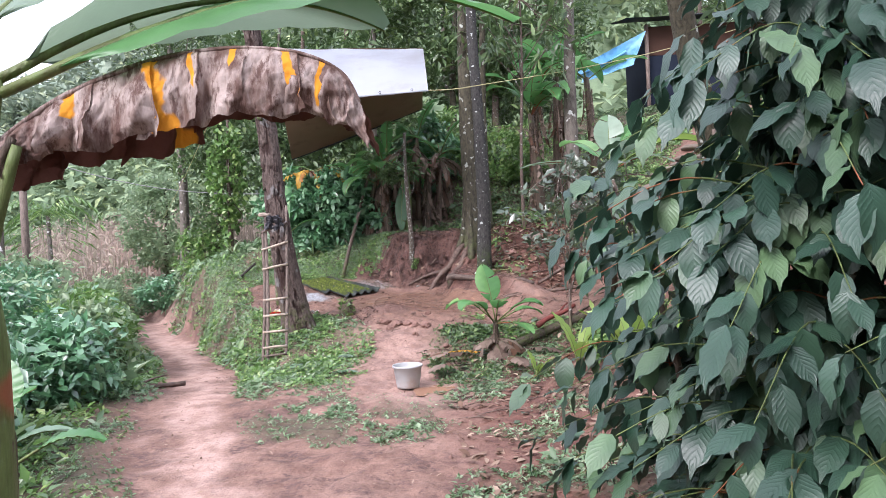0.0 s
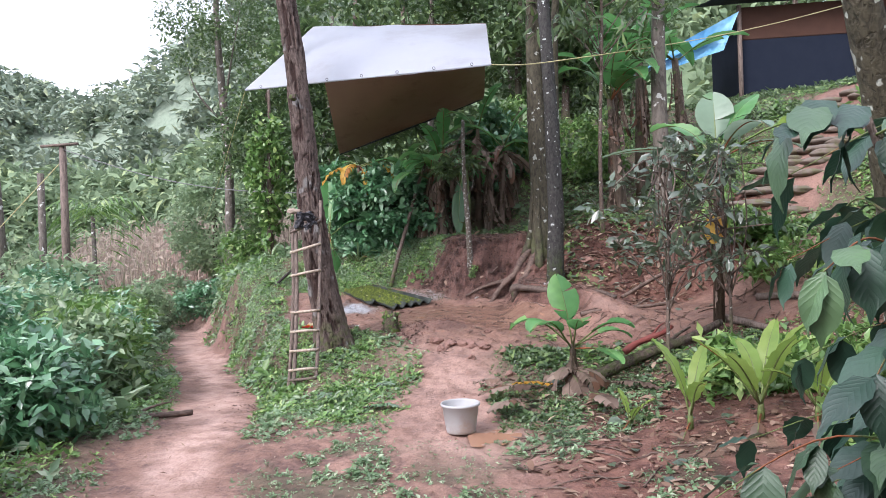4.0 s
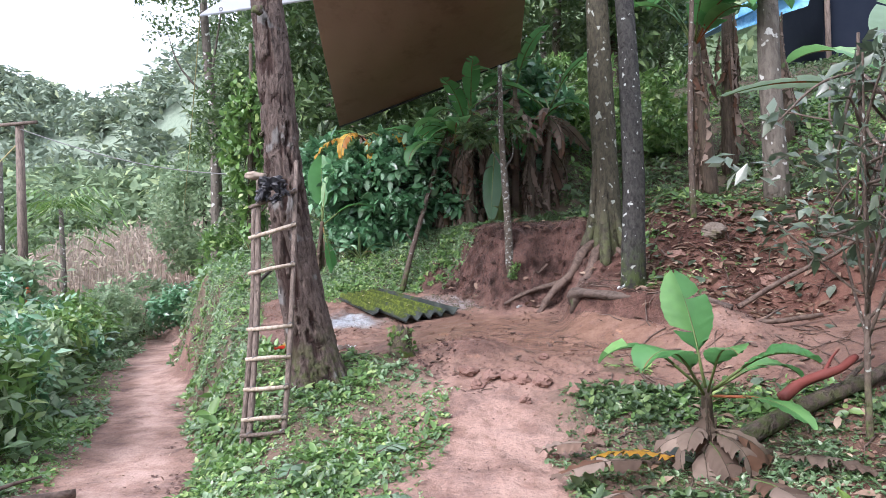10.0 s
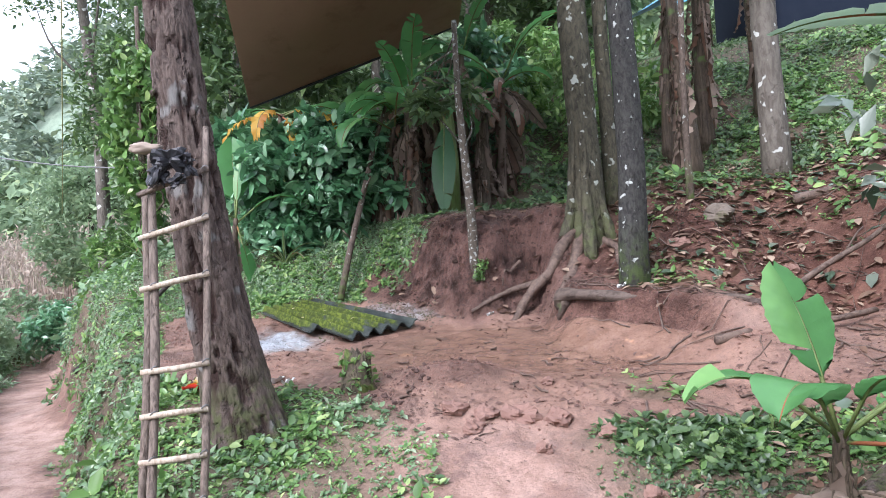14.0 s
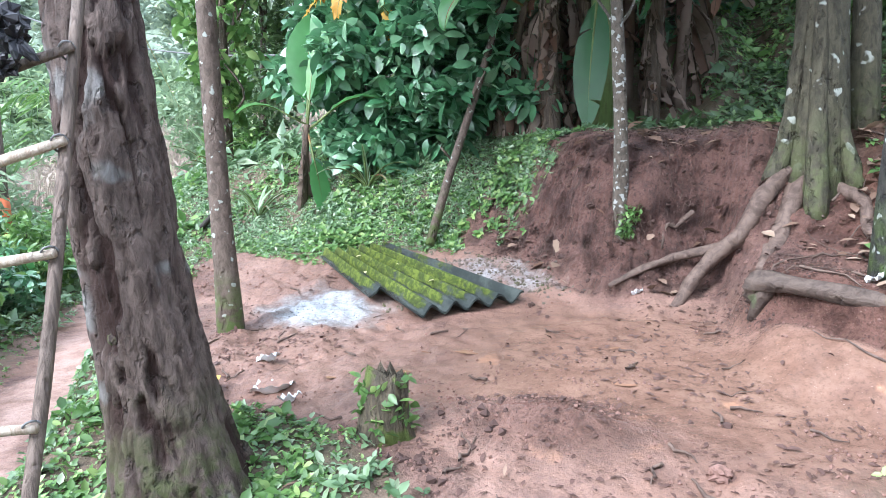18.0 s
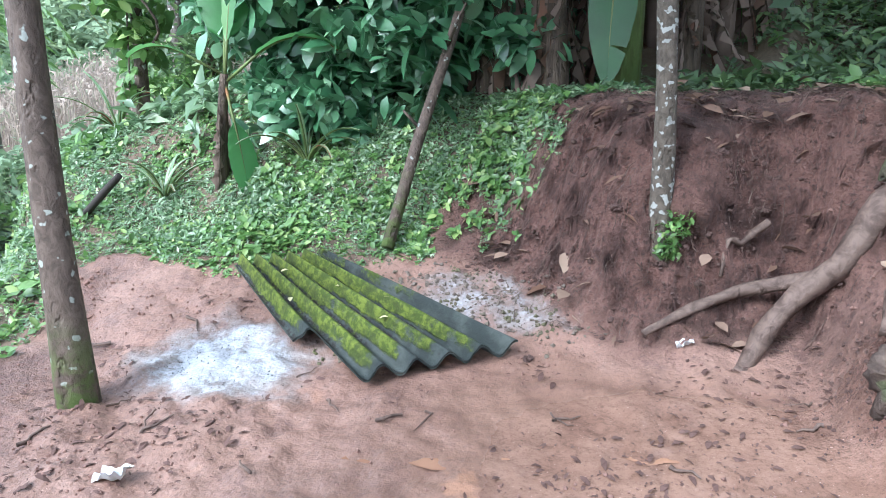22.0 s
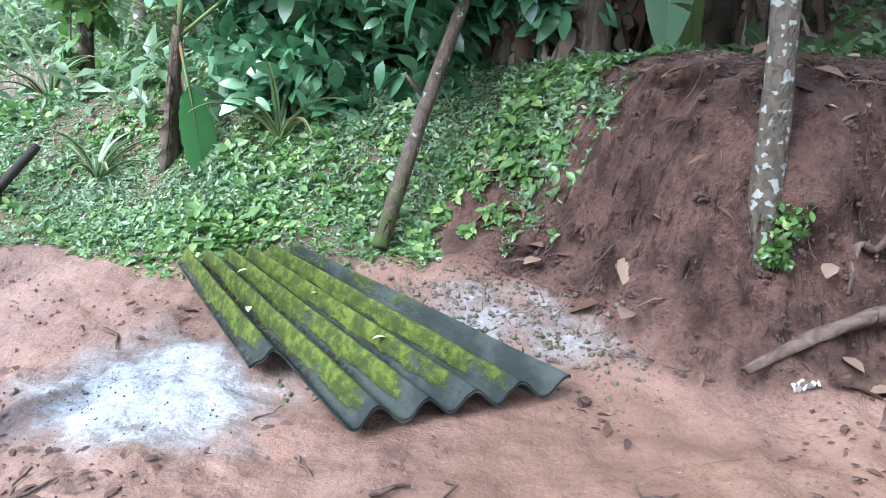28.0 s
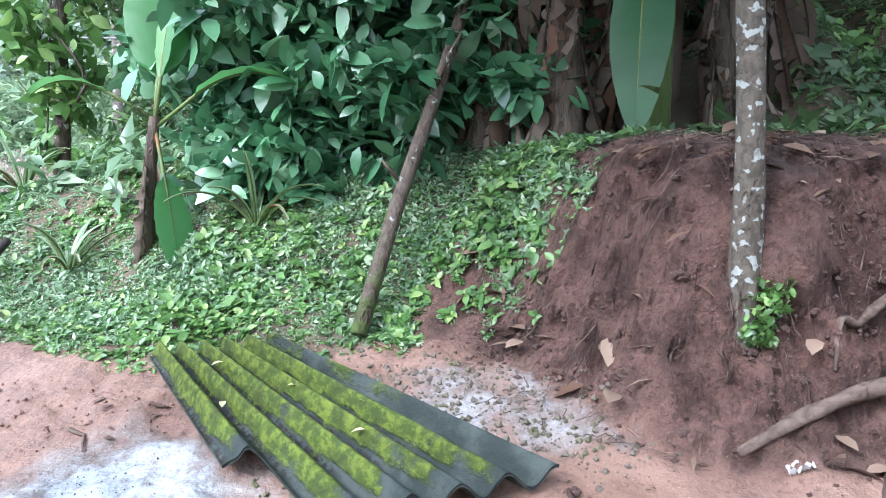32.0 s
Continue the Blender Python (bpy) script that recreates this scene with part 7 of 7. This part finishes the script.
for k, (x, y, s) in enumerate(((-0.62, 2.95, 0.09), (-0.42, 2.9, 0.1), (-0.2, 2.85, 0.11), (-0.5, 2.7, 0.08), (0.02, 2.75, 0.09), (0.3, 2.5, 0.07), (-0.1, 2.4, 0.06), (0.4, 1.9, 0.06), (0.1, 1.5, 0.05), (0.62, 2.3, 0.05), (0.05, 3.3, 0.05), (1.97, 5.16, 0.16), (1.5, 4.9, 0.09), (2.4, 4.7, 0.1), (-0.75, 5.5, 0.025), (-0.55, 5.52, 0.03), (-0.1, 5.6, 0.03), (0.2, 5.55, 0.03), (-0.9, 5.1, 0.025), (-0.35, 5.4, 0.02))):
    ob = lump_part("clod" if k != 11 else "stone", (s, s * 0.78, s * 0.6), 450 + k, ("bank_clod" if k > 13 else "clod") if k != 11 else "stone", None, "", Matrix.Translation(at(x, y, s * 0.1)) @ Matrix.Rotation(k * 1.3, 4, "Z"), 0.7 if k != 11 else 0.5)
    ob.data.polygons.foreach_set("use_smooth", np.zeros(len(ob.data.polygons), bool))
    tagged(ob, "broken lump of red earth lying on the path" if k != 11 else "pale rounded boulder in the leaf litter", "clod" if k != 11 else "stone", "earth clods" if k != 11 else "")
puddle = bmesh.new()
bmesh.ops.create_circle(puddle, cap_ends=True, segments=40, radius=1.0)
for v_ in puddle.verts:
    a_ = math.atan2(v_.co.y, v_.co.x)
    r_ = 0.24 * (1 + 0.3 * math.sin(2 * a_ + 1) + 0.15 * math.sin(5 * a_))
    v_.co = (r_ * math.cos(a_) * 0.75, r_ * math.sin(a_) * 1.25, 0)
pm = part("puddle", puddle, MAT["water"], None)
pm.location = (0.3, -0.2, gz(0.3, -0.2) + 0.012)
tagged(pm, "shallow puddle of orange muddy water beside the bucket", "puddle", kind="structure")


def fallen(name, n, region, leaf, sizes, label, seed, zone, accept, template=LEAF3):
    rng = np.random.default_rng(seed)
    x, y = rng.uniform(region[0], region[1], n), rng.uniform(region[2], region[3], n)
    keep = zones(x, y)[zone] > accept + rng.uniform(-0.15, 0.15, n)
    x, y = x[keep], y[keep]
    m = len(x)
    v, f = scatter(template, np.stack([x, y, ground_z(x, y) + rng.uniform(0.006, 0.03, m)], -1), rand_turns(rng, m, 0.75), rng.uniform(*sizes, m))
    tagged(put(name, mesh_from(name, v, f, MAT[leaf])), label, "leaf litter", kind="stuff")


fallen("leaf_litter", 5200, (0.2, 4.5, -6.0, 6.5), "litter_leaf", (0.04, 0.13), "brown fallen leaves on the red soil", 601, 3, 0.3)
fallen("slope_litter", 1700, (0.9, 4.0, 4.0, 7.0), "litter_leaf", (0.05, 0.17), "thick brown leaf litter on the slope behind the dark tree", 605, 3, 0.1)
fallen("slope_green_litter", 260, (1.2, 4.0, 4.3, 6.4), "grey_leaf", (0.06, 0.15), "grey-green leaves fallen among the litter", 606, 3, 0.1, BROAD)
fallen("fresh_fallen_leaves", 260, (0.2, 4.0, -2, 6.2), "grey_leaf", (0.08, 0.2), "grey-green fallen leaves on the slope", 602, 3, 0.3, BROAD)
fallen("bank_litter", 420, (-1.2, 3.0, 5.2, 7.5), "litter_leaf", (0.05, 0.13), "dry leaves and twigs on the cut bank", 603, 4, 0.2, NARROW)
fallen("bank_leaves", 160, (-1.5, 0.6, 5.2, 6.6), "litter_leaf", (0.06, 0.13), "curled pale brown leaves lying on the cut bank", 607, 4, 0.2, BROAD)
fallen("yard_litter", 1800, (-3.5, 2.0, -6.5, 3.5), "litter_leaf", (0.03, 0.07), "scattered dry leaf scraps on the yard", 604, 3, -0.05, NARROW)

# ---- low growth ----
weeds("slope_weeds", 50000, (-4.9, -0.4, 4.9, 7.4), "weed_pale", (0.014, 0.042), "low pale green weeds covering the slope", 41, rows=-1, accept=0.2, kind_leaves=5)
weeds("slope_creepers", 27000, (-5.2, -0.4, 4.7, 7.5), "weed", (0.015, 0.054), "bright green creepers trailing over the slope", 45, accept=0.18, width=0.7, kind_leaves=5, rows=0)
weeds("mound_weeds", 23000, (-5.4, -0.4, 0.2, 4.8), "weed", (0.02, 0.064), "bright green weeds round the tree and stump", 42, accept=0.25, width=0.62, kind_leaves=4, rows=0)
weeds("mound_weeds_pale", 10000, (-5.4, -0.4, -0.4, 4.8), "weed_pale", (0.025, 0.07), "pale green weeds on the mound", 46, kind_leaves=4, rows=0)
weeds("path_bank_weeds", 16000, (-7.0, -2.0, 1.2, 9.5), "weed", (0.035, 0.085), "bright green weeds hanging down the bank beside the footpath", 54, accept=0.2, width=0.62, kind_leaves=4, rows=0, west=(0.62, 1.6))
weeds("valley_weeds", 22000, (-9, -0.6, -11, 10), "weed", (0.06, 0.17), "green undergrowth beside the footpath", 43, kind_leaves=4, rows=-1, west=(-99, -1.15))
weeds("verge_weeds", 22000, (-9.0, -1.2, -6.0, 10.0), "weed", (0.02, 0.055), "low trodden weeds along the edge of the footpath", 53, kind_leaves=5, rows=-1, accept=0.2, west=(-1.6, -0.32))
weeds("valley_weeds_pale", 12000, (-15, -1.0, -11, 16), "weed_pale", (0.12, 0.3), "pale green undergrowth on the valley side", 47, kind_leaves=5, rows=-1, west=(-99, -1.15))
weeds("lower_slope_weeds", 15000, (-12, -1.5, 6.8, 17), "weed_pale", (0.05, 0.15), "pale undergrowth on the slope beyond the footpath", 52, kind_leaves=5, rows=-1, accept=0.2)
weeds("hillside_weeds", 24000, (-0.5, 8.5, 5.5, 13), "tree_leaf", (0.04, 0.11), "green undergrowth on the hillside behind the bank", 48, kind_leaves=4, rows=-1)
weeds("right_weeds", 22000, (0.3, 9.5, 1.7, 10.0), "weed", (0.025, 0.085), "low weeds on the slope below the stone steps", 44, accept=0.34, kind_leaves=4, rows=0)
weeds("step_weeds", 14000, (3.8, 8.5, 2.2, 9.0), "weed", (0.03, 0.085), "bright green weeds on the slope beside the stone steps", 56, accept=0.15, width=0.62, kind_leaves=4, rows=0)
weeds("banana_weeds", 13000, (0.1, 3.4, -0.1, 2.7), "tree_leaf", (0.025, 0.075), "dark green weeds at the foot of the young banana plant", 55, accept=0.3, width=0.62, kind_leaves=4, rows=0)
weeds("yard_grass", 21000, (-3.0, 2.0, -7, 1.8), "weed_pale", (0.024, 0.058), "short trodden grass in patches on the yard", 49, accept=0.22, width=0.25, rows=-1)


def crumbs(name, n, region, sizes, label, seed, zone, accept, mat="clod", ash_top=0.35):
    """Small lumps of earth: four-sided rough pebbles."""
    rng = np.random.default_rng(seed)
    x, y = rng.uniform(region[0], region[1], n), rng.uniform(region[2], region[3], n)
    keep = (zones(x, y)[zone] > accept + rng.uniform(-0.3, 0.3, n)) & (zones(x, y)[2] < ash_top) & (fbm(x * 1.7, y * 1.7, 4, seed) > rng.uniform(0.4, 0.62, n) - (0.12 if ash_top > 1 else 0))
    x, y = x[keep], y[keep]
    oct_v = np.array([(1, 0, 0), (0.2, 0.9, 0.1), (-0.9, 0.2, 0), (-0.1, -1, 0.1), (0.1, 0.1, 0.95), (0, 0, -0.8)])
    oct_f = np.array([(0, 1, 4), (1, 2, 4), (2, 3, 4), (3, 0, 4), (1, 0, 5), (2, 1, 5), (3, 2, 5), (0, 3, 5)])
    v, f = scatter((oct_v, oct_f), np.stack([x, y, ground_z(x, y) + 0.002], -1), rand_turns(rng, len(x), 0.6), sizes[0] + (sizes[1] - sizes[0]) * rng.uniform(0, 1, len(x)) ** 2.5)
    tagged(put(name, mesh_from(name, v, f, MAT[mat], False)), label, "soil", kind="stuff")


crumbs("bank_crumbs", 26000, (-1.4, 2.6, 4.6, 7.6), (0.003, 0.014), "crumbled dark earth on the cut bank", 701, 4, 0.35, "bank_clod")
crumbs("mound_crumbs", 1500, (-1.3, 0.2, 3.0, 4.0), (0.005, 0.03), "loose dark clods on the small earth heap", 704, 4, 0.3, "bank_clod")
crumbs("edge_crumbs", 9000, (-3.7, -0.9, 2.4, 5.7), (0.003, 0.02), "loose clods along the churned edge of the yard", 705, 4, 0.35)
crumbs("yard_crumbs", 14000, (-3.2, 2.6, 1.5, 5.5), (0.002, 0.013), "small crumbs of red mud on the yard", 702, 1, 0.25)
crumbs("litter_crumbs", 6000, (0.3, 4.5, -5.5, 6.0), (0.004, 0.02), "crumbs of red earth among the leaf litter", 703, 3, 0.4)

# fine roots and fibres hanging from the cut bank
rng = np.random.default_rng(811)
pieces = []
for k in range(420):
    x, y = rng.uniform(-1.3, 0.9), rng.uniform(5.25, 6.15)
    p0 = np.array([x, y, gz(x, y) + 0.012])
    ln, a_ = rng.uniform(0.03, 0.16), rng.uniform(0, 6.28)
    line = [p0]
    for q in range(1, 6):
        x, y = p0[0] + ln * q / 5 * math.cos(a_) + rng.normal(0, 0.008), p0[1] + ln * q / 5 * math.sin(a_) * 0.5 + rng.normal(0, 0.008)
        line.append(np.array([x, y, gz(x, y) + 0.01 + rng.uniform(0, 0.014)]))
    pieces.append(tube(np.array(line), np.linspace(rng.uniform(0.001, 0.0032), 0.0008, 6), 4, 0.1, k, False))
v, f = join(pieces)
tagged(put("rootlets", mesh_from("rootlets", v, f, MAT["root"])), "thin dry roots poking out of the cut earth bank", "roots", kind="stuff")
# moss and small weeds at the foot of the slim tree on the bank
rng = np.random.default_rng(812)
tuft = thing("moss_clump", (-0.31, 5.43, gz(-0.31, 5.43)), "dark green moss clump at the foot of the slim tree", "moss")
cv, cf = crown_arrays(rng, [(0, 0, 0.05, 0.07), (0.03, 0.02, 0.12, 0.06), (-0.02, -0.02, -0.03, 0.06)], 130, 0.028, OVAL, 0.3)
put("fronds", mesh_from("fronds", cv, cf, MAT["weed"]), tuft)
# pools of orange water in the trodden mud
for k, (x, y, a_, b_) in enumerate(((-1.49, 4.0, 0.13, 0.07), (-1.11, 4.35, 0.13, 0.05), (-0.71, 4.18, 0.12, 0.06), (-1.76, 3.95, 0.09, 0.05), (-1.4, 4.35, 0.12, 0.05), (-0.95, 4.4, 0.12, 0.04), (-0.3, 4.05, 0.1, 0.05), (-0.4, 4.5, 0.1, 0.04))):
    bm = bmesh.new()
    a_, b_ = 0.75 * a_, 0.7 * b_
    rim = [bm.verts.new((a_ * (1 + 0.25 * math.sin(2 * q + k) + 0.14 * math.sin(5 * q + 2 * k)) * math.cos(q), b_ * (1 + 0.25 * math.sin(3 * q + k)) * math.sin(q), 0)) for q in np.linspace(0, 2 * math.pi, 36, endpoint=False)]
    bm.faces.new(rim)
    pool = part("puddle", bm, MAT["water"], None)
    pool.location = (x, y, gz(x, y) - 0.002)
    tagged(pool, "small pool of orange muddy water in the trodden yard", "puddle", kind="structure")

# twigs and sticks strewn over the ground
for name_, n_, box_, lab_, seed_ in (("twigs", 330, (0.5, 3.6, -1.5, 5.6), "dead twigs strewn over the leaf litter", 821), ("yard_twigs", 60, (-3.0, 1.2, 2.6, 5.2), "short dead twigs trodden into the mud", 822)):
    rng = np.random.default_rng(seed_)
    pieces = []
    for k in range(n_):
        x, y, a_ = rng.uniform(box_[0], box_[1]), rng.uniform(box_[2], box_[3]), rng.uniform(0, 6.28)
        ln = rng.uniform(0.1, 0.6 if name_ == "twigs" else 0.14)
        line = []
        for q in np.linspace(-0.5, 0.5, 5):
            xx, yy = x + q * ln * math.cos(a_) + rng.normal(0, 0.01), y + q * ln * math.sin(a_) + rng.normal(0, 0.01)
            line.append((xx, yy, gz(xx, yy) + rng.uniform(0.004, 0.02)))
        pieces.append(tube(np.array(line), np.linspace(0.009, 0.003, 5) * rng.uniform(0.4, 1.2), 5, 0.1, k, False))
    v, f = join(pieces)
    tagged(put(name_, mesh_from(name_, v, f, MAT["root"])), lab_, "twigs", kind="stuff")

# clods that stand out of the cut bank
rng = np.random.default_rng(831)
pieces = []
for k in range(520):
    x, y = rng.uniform(-1.35, 0.75), rng.uniform(5.25, 6.25)
    d_ = y - float(bank_foot(x))
    if d_ < -0.05 or d_ > 0.75:
        continue
    r_ = 0.006 + 0.016 * rng.uniform() ** 2.5
    v, f = lump((r_, r_ * rng.uniform(0.6, 0.9), r_ * rng.uniform(0.6, 0.9)), 900 + k, 0.6, 9, 6)
    a_ = rng.uniform(0, 6.28)
    v = v @ np.array([(math.cos(a_), -math.sin(a_), 0), (math.sin(a_), math.cos(a_), 0.3), (0, -0.3, 1)])
    f = np.vstack([f[:, [0, 1, 2]], f[f[:, 2] != f[:, 3]][:, [0, 2, 3]]])
    pieces.append((v + (x, y, gz(x, y) - 0.3 * r_), f))
v, f = join(pieces)
tagged(put("bank_clods", mesh_from("bank_clods", v, f, MAT["bank_clod"], False)), "rough lumps of dark red earth in the cut bank", "soil", kind="stuff")
# flakes of darker mud kicked up on the trodden yard
rng = np.random.default_rng(833)
n = 15000
x, y = rng.uniform(-3.3, 2.4, n), rng.uniform(1.2, 5.5, n)
zz = zones(x, y)
keep = (np.maximum(zz[1], 0.3) > 0.2) & (zz[0] < 0.25) & (zz[2] < 0.5) & (fbm(x * 1.9, y * 1.9, 4, 55) > rng.uniform(0.42, 0.62, n))
x, y = x[keep], y[keep]
flake = (np.array([(0, 0, 0), (0.3, 0.2, 0.12), (0.75, 0.14, 0.05), (1, -0.03, 0), (0.6, -0.2, 0.1), (0.2, -0.14, 0.04)]), np.array([(0, 1, 5), (1, 4, 5), (1, 2, 4), (2, 3, 4)]))
v, f = scatter(flake, np.stack([x, y, ground_z(x, y) + 0.003], -1), rand_turns(rng, len(x), 0.75), 0.012 + 0.05 * rng.uniform(0, 1, len(x)) ** 2.5)
tagged(put("mud_flakes", mesh_from("mud_flakes", v, f, MAT["mud_flake"], False)), "dark flakes of trodden mud on the yard", "soil", kind="stuff")
crumbs("charcoal", 1500, (-3.1, -1.5, 4.2, 5.7), (0.002, 0.006), "bits of black charcoal in the pale ash", 711, 2, 0.45, "char", 9.0)
crumbs("grey_crumbs", 3000, (-1.9, -0.4, 5.0, 6.0), (0.004, 0.018), "grey crumbs of trodden earth", 712, 2, 0.35, "stone", 9.0)
